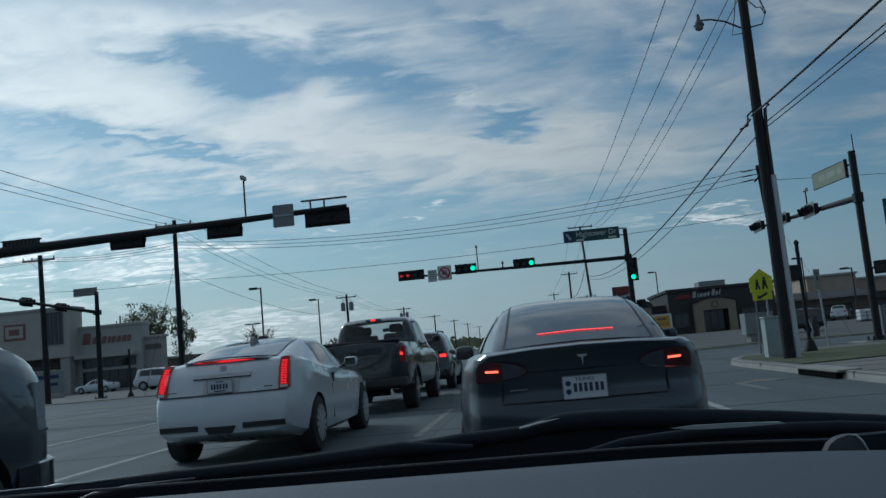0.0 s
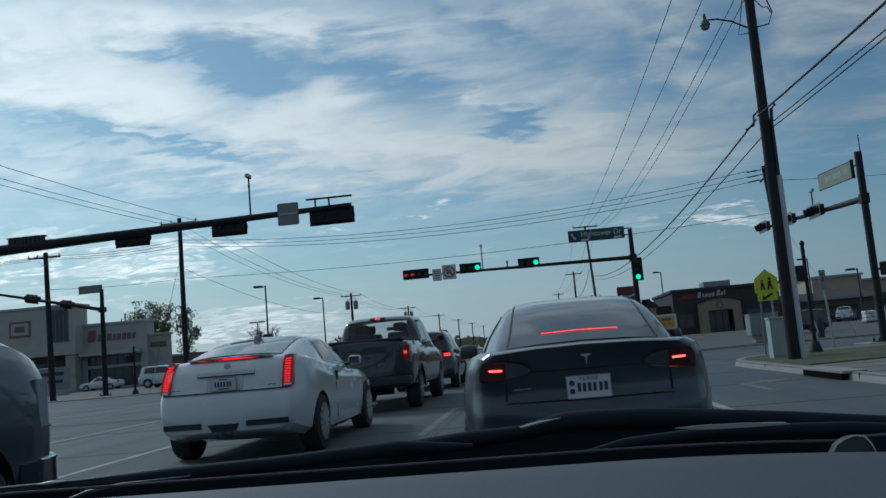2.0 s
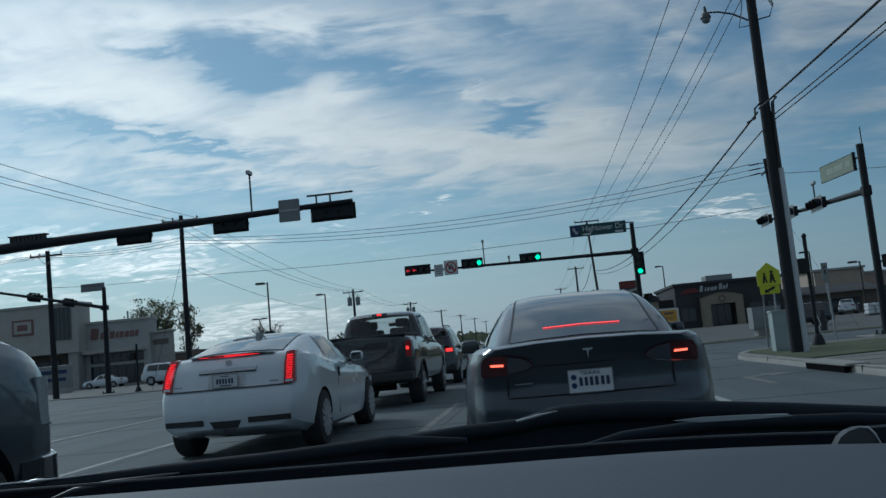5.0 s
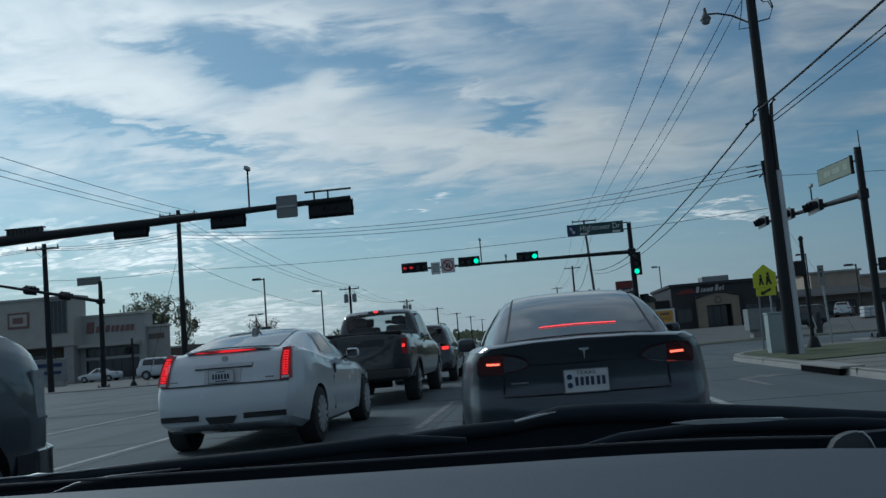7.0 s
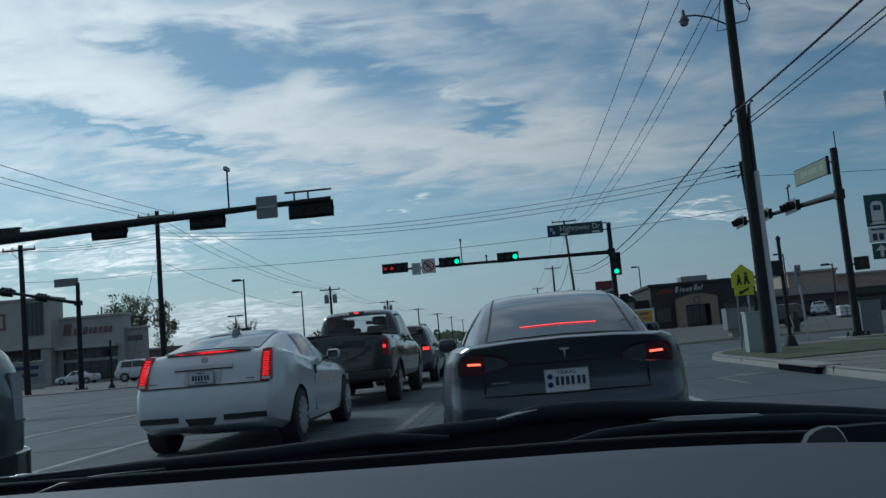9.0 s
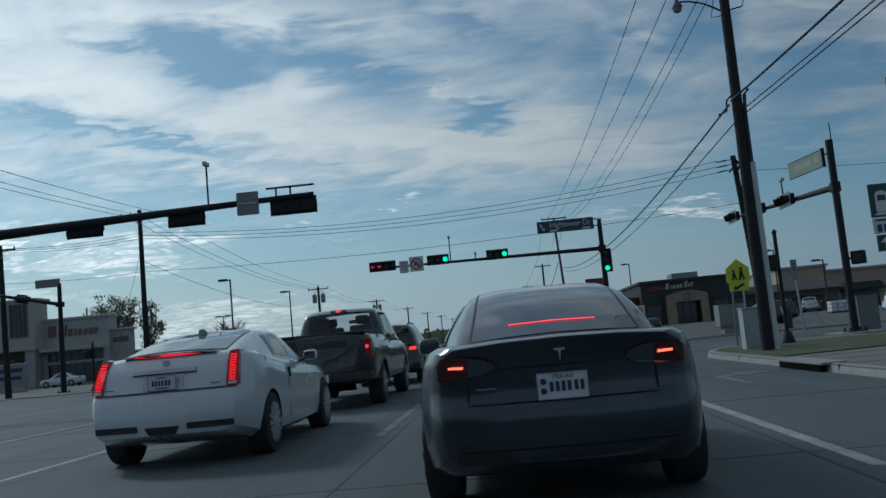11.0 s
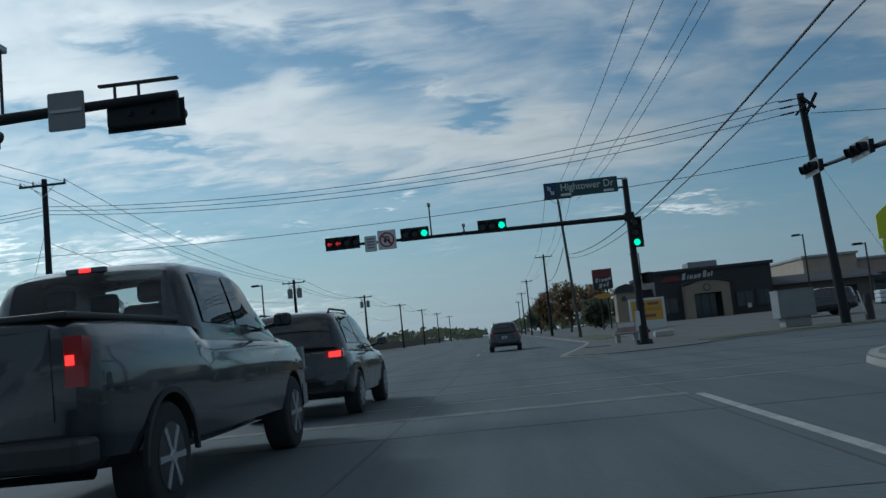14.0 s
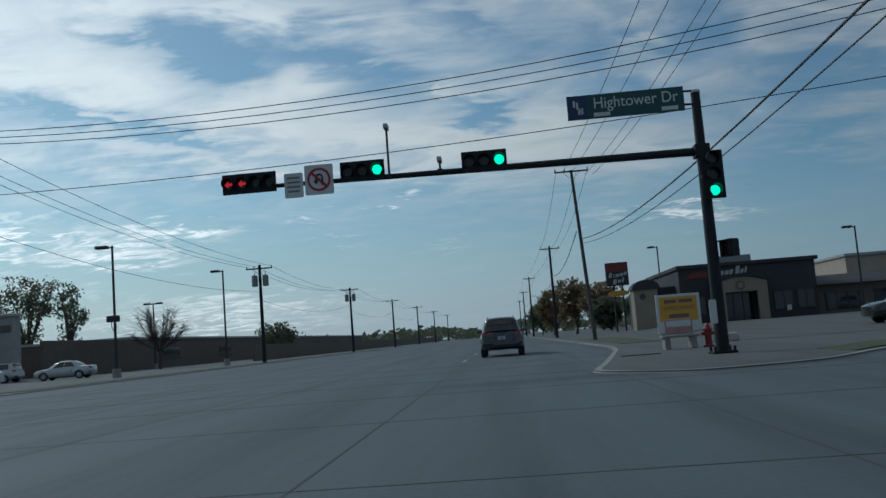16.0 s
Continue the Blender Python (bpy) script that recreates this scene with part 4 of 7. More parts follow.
part("bracket", tube([(-0.35, -0.2, -0.75), (0.1, -0.2, -0.35)], 0.05, 6), M["wood"], ARM)
for k in range(3):
    part("insulator", tube([(0.05, -0.12, -0.06 - 0.25 * k), (-0.4, -0.2, -0.11 - 0.26 * k), (-0.42, -0.2, -0.11 - 0.26 * k), (-0.95, -0.2, -0.16 - 0.27 * k)], [0.02, 0.02, 0.04, 0.03], 8), M["steel_dark"], ARM)

# left row
LROW = [((-22.2, 53.3), (-22.2, 53.3, 11.0)), ((-21.8, 102.3), (-21.8, 102.3, 8.9)), ((-21.6, 147), (-21.6, 147, 9.2)), ((-21.6, 193), (-21.6, 193, 9.4)), ((-21.6, 240), (-21.6, 240, 9.6)), ((-21.6, 290), (-21.6, 290, 9.8)), ((-21.6, 350), (-21.6, 350, 10.0))]
for k, (b, t) in enumerate(LROW):
    utility_pole((*b, FAR_H), t, "wooden utility pole with two grey transformers" if k in (1, 2) else "wooden utility pole across the road", 0.19, 0.13, 2.4, 2 if k in (1, 2) else 0)
utility_pole((-22.2, 4, KERB_H), (-22.2, 4, 10.6), "wooden utility pole across the road", 0.19, 0.13, 2.4)
utility_pole((-31.0, 53.0, FAR_H), (-31.2, 53.0, 9.6), "wooden utility pole on the far corner", 0.2, 0.14, 2.2)
for (b0, t0), (b1, t1) in zip(LROW, LROW[1:]):
    for dx in (-1.1, -0.3, 1.1):
        wire(Vector(t0) + Vector((dx, 0, -0.15)), Vector(t1) + Vector((dx, 0, -0.15)), 0.9)
    wire(Vector(t0) + Vector((0, 0, -3.2)), Vector(t1) + Vector((0, 0, -2.4)), 1.0, 0.014, "sagging black telephone cable")
for dz, dx in ((0.0, -1.1), (-0.1, -0.3), (-0.2, 1.1)):
    wire((-22.2 + dx, 53.3, 10.75), (-22.2 + dx, 4, 10.4), 0.5)
    wire(w2 + Vector((-0.9, -0.2, dz * 3 - 0.1)), (-22.2, 53.3, 9.6 + dz * 2), 1.05)
    wire((-22.2, 53.3, 9.6 + dz * 2), (-31.2, 53.0, 9.4 + dz), 0.25)
    wire((-31.2, 53.0, 9.4 + dz), (-75, 54.0, 10.0 + dz), 0.6)
wire(w2 + Vector((0.1, -0.1, -2.4)), (-22.2, 53.3, 7.1), 0.5, 0.013, "thin black telephone cable")
wire((-22.2, 53.3, 7.1), (-31.2, 53.0, 7.2), 0.15, 0.013, "thin black telephone cable")
wire(w2 + Vector((0.3, 0, -0.7)), (60, 51, 9.0), 0.6, 0.013, "thin black telephone cable")
wire((13.1, 47.4, 6.8), (15.6, 45.0, FAR_H), 0.0, 0.006, "thin grey guy wire")
wire((-22.2, 53.3, 8.6), (-24.6, 53.0, FAR_H), 0.0, 0.012, "thin grey guy wire")


# ---- roadside things at the near corner ----
def cabinet(at, w, d, h, material, label, base_h=0.0, turn=0.0):
    c = thing("utility_cabinet", label, "utility box", at, turn, "roadside cabinets")
    if base_h:
        part("plinth", box(-w * 0.36, w * 0.36, -d * 0.4, d * 0.4, 0, base_h, 0.015), M["kerb"], c, "concrete plinth")
    part("body", box(-w / 2, w / 2, -d / 2, d / 2, base_h, base_h + h, 0.015), material, c)
    part("lid", box(-w / 2 - 0.02, w / 2 + 0.02, -d / 2 - 0.02, d / 2 + 0.02, base_h + h - 0.02, base_h + h + 0.03, 0.012), material, c)
    part("door", box(-w / 2 + 0.05, w / 2 - 0.05, -d / 2 - 0.015, -d / 2 + 0.005, base_h + 0.07, base_h + h - 0.08, 0.006), material, c)
    part("handle", box(w / 2 - 0.14, w / 2 - 0.11, -d / 2 - 0.04, -d / 2 - 0.01, base_h + h * 0.5, base_h + h * 0.62, 0.005), M["galv"], c)
    return c


cabinet((6.36, 24.15, KERB_H + 0.0), 0.5, 0.7, 1.06, M["cab_green"], "pale green utility box by the pole", 0.0, -6)
cabinet((12.65, 51.2, FAR_H), 1.6, 0.9, 1.18, M["cab_grey"], "large grey signal cabinet on a concrete plinth", 0.42, 4)
cabinet((12.25, 31.8, KERB_H), 0.75, 0.6, 1.15, M["pvc"], "grey signal control box by the mast", 0.0, 10)

sc = thing("school_crossing_sign", "yellow-green school crossing sign on two posts", "road sign", (7.18, 28.0, KERB_H), 0)
part("panel", prism([(-0.35, 1.9), (0.35, 1.9), (0.35, 2.33), (0, 2.62), (-0.35, 2.33)], "y", -0.04, -0.02), M["sign_yellow"], sc)
part("arrow_panel", box(-0.295, 0.295, -0.04, -0.02, 1.64, 1.892, 0.006), M["sign_yellow"], sc, "yellow-green arrow plate")
part("arrow", prism([(-0.17, 1.68), (-0.14, 1.81), (-0.095, 1.765), (0.13, 1.875), (0.165, 1.81), (-0.055, 1.705), (-0.02, 1.675)], "y", -0.05, -0.038), M["sign_black"], sc)
for u, z, s_ in ((-0.12, 1.97, 0.8), (0.1, 1.97, 0.95)):
    part("symbol", prism([(u - 0.09 * s_, z), (u - 0.03 * s_, z), (u + 0.0, z + 0.14 * s_), (u + 0.06 * s_, z), (u + 0.11 * s_, z + 0.01), (u + 0.05 * s_, z + 0.2 * s_), (u + 0.06 * s_, z + 0.3 * s_), (u - 0.05 * s_, z + 0.3 * s_), (u - 0.06 * s_, z + 0.16 * s_)], "y", -0.05, -0.038), M["sign_black"], sc)
    part("symbol", prism(disc_outline(u, z + 0.36 * s_, 0.05 * s_, 10), "y", -0.05, -0.038), M["sign_black"], sc)
part("post", tube([(-0.26, 0.0, 0), (-0.2, 0.0, 2.2)], 0.03, 6), M["pvc"], sc, "thin grey post")
part("post", tube([(0.1, 0.0, 0), (0.12, 0.0, 2.2)], 0.03, 6), M["galv"], sc, "galvanised post")

ws = thing("roadside_sign", "narrow white sign on a galvanised post", "road sign", (9.35, 29.2, KERB_H), 0)
part("post", tube([(0, 0, 0), (-0.1, 0, 2.5)], 0.035, 8), M["galv"], ws)
part("panel", box(-0.20, 0.0, -0.06, -0.04, 1.85, 2.5, 0.008), M["cab_grey"], ws)
bars(ws, M["sign_black"], [(-0.10, 2.36, 0.11, 0.03), (-0.10, 2.2, 0.04, 0.14)], -0.068)

rs = thing("station_sign", "green and white railway station guide sign", "road sign", (8.26, 17.0, KERB_H), 0)
part("panel", box(-1.5, 0.9, -0.03, 0.0, 2.44, 3.05, 0.01), M["sign_green"], rs)
part("train_symbol", prism(rounded([(-1.40, 2.54), (-1.18, 2.54), (-1.18, 2.92), (-1.40, 2.92)], [0.03, 0.03, 0.1, 0.1]), "y", -0.038, -0.028), M["sign_white"], rs)
part("train_window", box(-1.36, -1.22, -0.046, -0.036, 2.74, 2.84), M["sign_green"], rs)
part("track", prism([(-1.45, 2.48), (-1.13, 2.48), (-1.2, 2.53), (-1.38, 2.53)], "y", -0.038, -0.028), M["sign_white"], rs)
part("station_symbol", prism([(-1.02, 2.72), (-1.07, 2.72), (-0.8, 2.96), (-0.53, 2.72), (-0.58, 2.72), (-0.58, 2.52), (-1.02, 2.52)], "y", -0.038, -0.028), M["sign_white"], rs)
part("name_panel", box(-1.5, 0.9, -0.03, 0.0, 2.14, 2.43, 0.01), M["sign_white"], rs)
bars(rs, M["sign_blue"], [(-1.15, 2.385, 0.6, 0.03), (-1.39, 2.24, 0.08, 0.13), (-1.27, 2.24, 0.08, 0.13), (-1.14, 2.24, 0.09, 0.13), (-0.6, 2.24, 0.8, 0.13)], -0.04)
part("arrow_panel", box(-1.46, 0.86, -0.03, 0.0, 1.82, 2.12, 0.01), M["sign_green"], rs)
part("arrow", prism([(-1.33, 1.86), (-1.27, 1.86), (-1.27, 1.98), (-1.19, 1.98), (-1.30, 2.09), (-1.41, 1.98), (-1.33, 1.98)], "y", -0.04, -0.028), M["sign_white"], rs)
part("post", tube([(-0.95, 0.03, 0), (-0.95, 0.03, 3.0)], 0.04, 8), M["galv"], rs)
part("post", tube([(0.6, 0.03, 0), (0.6, 0.03, 3.0)], 0.04, 8), M["galv"], rs)

pl = thing("dark_banner_pole", "tall dark pole with a black box on top", "pole", (8.6, 19.2, KERB_H))
part("pole", tube([(0, 0, 0), (0, 0, 5.2)], 0.06, 10), M["steel_dark"], pl)
part("box", box(-0.16, 0.3, -0.2, 0.2, 4.1, 5.6, 0.03), M["steel_dark"], pl)

# kerb inlet: concrete top with a wing on each side; a black block stands in for the shaded mouth
inl = thing("kerb_inlet", "storm drain inlet with a dark mouth in the kerb", "drain", (5.18, 16.95, 0), kind="structure")
part("mouth", box(-0.06, 0.0, -1.1, 1.1, 0.004, 0.118), M["mouth_shade"], inl, "black block painted as the shade in the mouth")
part("lintel", box(-0.07, 0.35, -1.2, 1.2, 0.119, 0.165, 0.012), M["kerb"], inl, "concrete lintel")


# ---- vehicles ----
def smooth_interp(x, xs, ys):
    """Monotone cubic through the points, flat beyond its ends."""
    n = len(xs)
    if x <= xs[0]:
        return ys[0]
    if x >= xs[-1]:
        return ys[-1]
    i = max(k for k in range(n - 1) if xs[k] <= x)
    d = [(ys[k + 1] - ys[k]) / (xs[k + 1] - xs[k]) for k in range(n - 1)]

    def slope(k):
        if k in (0, n - 1):
            return d[0] if k == 0 else d[-1]
        return 0.0 if d[k - 1] * d[k] <= 0 else 2 * d[k - 1] * d[k] / (d[k - 1] + d[k])

    h = xs[i + 1] - xs[i]
    t = (x - xs[i]) / h
    return (2 * t ** 3 - 3 * t ** 2 + 1) * ys[i] + (t ** 3 - 2 * t ** 2 + t) * h * slope(i) + (3 * t ** 2 - 2 * t ** 3) * ys[i + 1] + (t ** 3 - t ** 2) * h * slope(i + 1)


def lerp_table(table, y, col):
    return float(smooth_interp(y, [r[0] for r in table], [r[col] for r in table]))


class Shell:
    """A car body along +y with its tail at y = 0. low: (y, half width, bottom, top); cab: (y, half width at belt, half width at roof, belt height, roof height)."""

    def __init__(self, low, cab, rear, sweep, front_sweep=0.35, crisp=0.0):
        self.crisp = crisp
        self.low, self.cab, self.rear, self.sweep, self.fs = low, cab, rear, sweep, front_sweep
        self.length = low[-1][0]

    def bend(self, x, y, z):
        w = max(r[1] for r in self.low)
        s = max(0.0, 1 - y / 0.9)
        g = float(smooth_interp(z, [r[0] for r in self.rear], [r[1] for r in self.rear]))
        f = max(0.0, 1 - (self.length - y) / 0.9)
        return Vector((x, y + s * s * (g + self.sweep * abs(x / w) ** 2.4) - f * f * self.fs * abs(x / w) ** 2.2, z))

    def section(self, y):
        w, zb, zt = (lerp_table(self.low, y, c) for c in (1, 2, 3))
        h, c = zt - zb, self.crisp
        half = [(0.0, zb), (0.84 * w, zb), (0.955 * w, zb + 0.08 * h), (0.99 * w, zb + 0.25 * h), (w, zb + 0.5 * h), (0.99 * w, zb + 0.68 * h), ((0.955 + 0.022 * c) * w, zb + 0.86 * h), ((0.90 + 0.05 * c) * w, zb + 0.96 * h), ((0.82 + 0.08 * c) * w, zt), (0.45 * w, zt + 0.022), (0.0, zt + 0.03)]
        fine = [half[0]]
        for p, q in zip(half, half[1:]):
            fine += [(p[0] + (q[0] - p[0]) * s, p[1] + (q[1] - p[1]) * s) for s in (0.34, 0.67, 1.0)]
        return fine + [(-x, z) for x, z in reversed(fine[1:-1])]

    def body(self, arches, r_arch, materials):
        bm = bmesh.new()
        ys = [0.0, 0.015, 0.035, 0.065, 0.10] + list(np.linspace(0.15, self.length - 0.15, 38)) + [self.length - 0.05, self.length]
        rings = []
        for y in ys:
            k = 0.97 + 0.03 * math.sqrt(min(1.0, min(y, self.length - y) / 0.08))
            pts = self.section(y)
            mz = sum(p[1] for p in pts) / len(pts)
            rings.append([bm.verts.new(self.bend(x * k, y, mz + (z - mz) * k)) for x, z in pts])
        n = len(rings[0])
        for a, b in zip(rings, rings[1:]):
            for k in range(n):
                bm.faces.new((a[k], a[(k + 1) % n], b[(k + 1) % n], b[k]))
        for ring, y in ((rings[0], ys[0]), (rings[-1], ys[-1])):
            pts = self.section(y)
            half = n // 2
            # close the ends with rungs from side to side
            cols = 18
            grid = []
            for i in range(1, half):
                a, b = ring[i], ring[n - i]
                row = [a]
                for c in range(1, cols):
                    s = c / cols
                    x, z = a.co.x + (b.co.x - a.co.x) * s, a.co.z + (b.co.z - a.co.z) * s
                    row.append(bm.verts.new(self.bend(x, y, z)))
                grid.append(row + [b])
            for r0, r1 in zip(grid, grid[1:]):
                for c in range(cols):
                    bm.faces.new((r0[c], r0[c + 1], r1[c + 1], r1[c]))
            for row, tip in ((grid[0], ring[0]), (grid[-1], ring[half])):
                bm.faces.new([tip] + row)
        me = finish("body", bm, materials, 32)
        ob = new("body", me)
        cut = bmesh.new()
        for y, z in arches:
            for s in (-1, 1):
                prism(disc_outline(y, z, r_arch, 28), "x", s * 0.55, s * 1.3, cut)
        for f in cut.faces:
            f.material_index = 1
        tmp = new("cutter", finish("cutter", cut, materials))
        md = ob.modifiers.new("arch", "BOOLEAN")
        md.object, md.operation, md.solver = tmp, "DIFFERENCE", "EXACT"
        bpy.context.view_layer.update()
        res = bpy.data.meshes.new_from_object(ob.evaluated_get(bpy.context.evaluated_depsgraph_get()))
        ob.modifiers.clear()
        ob.data = res
        res.name = "body"
        res.set_sharp_from_angle(angle=radians(32))
        bpy.data.objects.remove(tmp)
        return ob

    def cab_point(self, y, v, off=0.0):
        """v: 0 at the belt, 0.5 at the roof's edge, 1 at the middle of the roof."""
        wb, wr, zb, zr = (lerp_table(self.cab, y, c) for c in (1, 2, 3, 4))
        zb -= 0.04
        path = [(0.0, wb, zb), (0.25, wb + (wr - wb) * 0.42, zb + (zr - zb) * 0.45), (0.44, wr + 0.01, zb + (zr - zb) * 0.86), (0.5, wr - 0.03, zb + (zr - zb) * 0.94), (0.58, wr - 0.11, zb + (zr - zb) * 0.985), (0.78, wr * 0.5, zr + 0.012), (1.0, 0.0, zr + 0.02)]
        x = float(smooth_interp(v, [p[0] for p in path], [p[1] for p in path]))
        z = float(smooth_interp(v, [p[0] for p in path], [p[2] for p in path]))
        nrm = Vector((1, 0, 0.35)) if v < 0.5 else Vector((0.15, 0, 1))
        if v >= 0.5:
            dz = (lerp_table(self.cab, y + 0.02, 4) - lerp_table(self.cab, y - 0.02, 4)) / 0.04
            nrm = Vector((0.1 * (1 - v), -dz, 1))
        p = Vector((x, y, z)) + nrm.normalized() * off
        # the glass ends bow in plan
        e0, e1 = self.cab[0][0], self.cab[-1][0]
        bow = 0.16 * max(0, 1 - (y - e0) / 0.9) - 0.2 * max(0, 1 - (e1 - y) / 0.9)
        p.y += bow * (abs(x) / max(wb, 0.1)) ** 2
        return p

    def cabin(self, holes=()):
        """holes: glazed stretches (y from, y to, v from) left open across the roof line."""
        bm = bmesh.new()
        ys = np.linspace(self.cab[0][0], self.cab[-1][0], 36)
        vs = [0, 0.12, 0.25, 0.38, 0.44, 0.5, 0.54, 0.58, 0.68, 0.78, 0.9, 1.0]
        rings = []
        for y in ys:
            right = [self.cab_point(y, v) for v in vs]
            right.insert(0, right[0] - Vector((0.01, 0, 0.14)))
            rings.append([bm.verts.new(p) for p in right] + [bm.verts.new((-p.x, p.y, p.z)) for p in reversed(right[:-1])])
        n = len(rings[0])
        for a, b in zip(rings, rings[1:]):
            ya, yb = a[n // 2].co.y, b[n // 2].co.y
            for k in range(n - 1):
                v = min(min(vs[max(j - 1, 0)] for j in (min(q, n - 1 - q) for q in (k, k + 1))), 1.0)
                if any(y0 <= ya and yb <= y1 and v >= v0 for y0, y1, v0 in holes):
                    continue
                bm.faces.new((a[k], a[k + 1], b[k + 1], b[k]))
        bm.faces.new(rings[0]), bm.faces.new(rings[-1])
        return bm

    def pane(self, corners, side=1, off=0.010, n=16):
        """A patch of the cabin's skin between four (y, v) corners."""
        bm = bmesh.new()
        a, b, c, d = [Vector((*p, 0)) for p in corners]
        grid = []
        for i in range(n + 1):
            s = i / n
            lo, hi = a.lerp(b, s), d.lerp(c, s)
            row = []
            for j in range(n + 1):
                q = lo.lerp(hi, j / n)
                v, sg = q.y, side
                if v > 1:
                    v, sg = 2 - v, -side
                p = self.cab_point(q.x, v, off)
                row.append(bm.verts.new((sg * p.x, p.y, p.z)))
            grid.append(row)
        for r0, r1 in zip(grid, grid[1:]):
            for k in range(n):
                bm.faces.new((r0[k], r0[k + 1], r1[k + 1], r1[k]))
        return bm

    def rear_patch(self, outline, off=0.008, depth=0.03):
        """A raised piece on the tail from an outline of (x, z)."""
        bm = bmesh.new()
        n = len(outline)
        out = [bm.verts.new(self.bend(x, 0, z) + Vector((0, -off, 0))) for x, z in outline]
        inn = [bm.verts.new(self.bend(x, 0, z) + Vector((0, depth, 0))) for x, z in outline]
        bm.faces.new(out), bm.faces.new(inn)
        for k in range(n):
            bm.faces.new((out[k], out[(k + 1) % n], inn[(k + 1) % n], inn[k]))
        return bm

    def rear_strip(self, x0, x1, z0, z1, off=0.008, depth=0.03, n=10):
        return self.rear_patch([(x0 + (x1 - x0) * k / n, z0) for k in range(n + 1)] + [(x1 + (x0 - x1) * k / n, z1) for k in range(n + 1)], off, depth)


def wheel(parent, x, y, r, width, rim_mat, spokes=10, lug=0.66):
    """Tyre with a rounded shoulder, dished rim and spokes; x is the outer face's side."""
    s = 1 if x > 0 else -1
    w = part("wheel", tube([(x - s * width, y, r), (x - s * (width - 0.02), y, r), (x - s * 0.03, y, r), (x - s * 0.005, y, r), (x, y, r)], [r * 0.9, r, r, r * 0.95, r * 0.86], 28), M["tyre"], parent, smooth=45)
    part("rim", tube([(x - s * 0.02, y, r), (x + s * 0.004, y, r), (x + s * 0.006, y, r)], [r * lug, r * lug * 1.03, r * lug * 0.97], 28), M["rim_dark"], w, smooth=45)
    bm = bmesh.new()
    for k in range(spokes):
        a = 2 * math.pi * k / spokes
        d = Vector((0, math.cos(a), math.sin(a)))
        t = Vector((0, -math.sin(a), math.cos(a)))
        c = Vector((x + s * 0.014, y, r))
        q = [c + d * 0.04 + t * 0.018, c + d * r * lug * 0.99 + t * 0.024, c + d * r * lug * 0.99 - t * 0.024, c + d * 0.04 - t * 0.018]
        v = [bm.verts.new(p) for p in q] + [bm.verts.new(p - Vector((s * 0.025, 0, 0))) for p in q]
        bm.faces.new(v[:4])
        for e in range(4):
            bm.faces.new((v[e], v[(e + 1) % 4], v[4 + (e + 1) % 4], v[4 + e]))
    part("spokes", bm, rim_mat, w)
    part("hub", tube([(x, y, r), (x + s * 0.022, y, r)], [0.06, 0.045], 14), rim_mat, w)
    return w


def mirror(parent, x, y, z, paint):
    s = 1 if x > 0 else -1
    m = part("door_mirror", box(min(x + s * 0.05, x + s * 0.24), max(x + s * 0.05, x + s * 0.24), y - 0.06, y + 0.06, z - 0.02, z + 0.12, 0.045), paint, parent, smooth=50)
    part("mirror_stalk", tube([(x - s * 0.06, y + 0.02, z - 0.02), (x + s * 0.09, y + 0.02, z + 0.02)], 0.022, 8), M["trim_black"], m)
    part("mirror_glass", box(min(x + s * 0.07, x + s * 0.22), max(x + s * 0.07, x + s * 0.22), y - 0.064, y - 0.058, z, z + 0.1, 0.002), M["car_glass"], m)


def number_plate(parent, at, w=0.31, h=0.155, state=""):
    p = part("number_plate", box(-w / 2, w / 2, -0.012, 0.0, -h / 2, h / 2, 0.004), M["plate"], parent, "pale number plate with plain bars")
    p.matrix_basis = pose(*at)
    rim = bmesh.new()
    for x0, x1, z0, z1 in ((-w / 2, w / 2, h / 2 - 0.006, h / 2), (-w / 2, w / 2, -h / 2, -h / 2 + 0.006), (-w / 2, -w / 2 + 0.006, -h / 2, h / 2), (w / 2 - 0.006, w / 2, -h / 2, h / 2)):
        box(x0, x1, -0.015, -0.010, z0, z1, 0, rim)
    part("plate_rim", rim, M["alu"], p)
    shift = 0.03 if state else 0.0
    for u in (-0.095, -0.06, -0.025, 0.01, 0.05, 0.085):
        part("plate_bar", box(shift + u - 0.011, shift + u + 0.011, -0.016, -0.011, -0.032, 0.026), M["plate_ink"], p)
    if state:
        lettering("plate_lettering", state, 0.034, M["plate_ink"], p, pose(0, -0.012, 0.053) @ FACE, 0.13)
        for z in (0.028, -0.028):
            part("plate_emblem", prism(disc_outline(-0.112, z, 0.019, 12), "y", -0.016, -0.011), M["sign_blue"], p, "small blue emblem")
    else:
        part("plate_bar", box(-0.05, 0.05, -0.016, -0.011, 0.048, 0.058), M["plate_ink"], p)
        part("plate_bar", box(-0.07, 0.07, -0.016, -0.011, -0.06, -0.048), M["plate_ink"], p)


def mirror_x(outline):
    return [(-x, z) for x, z in outline]


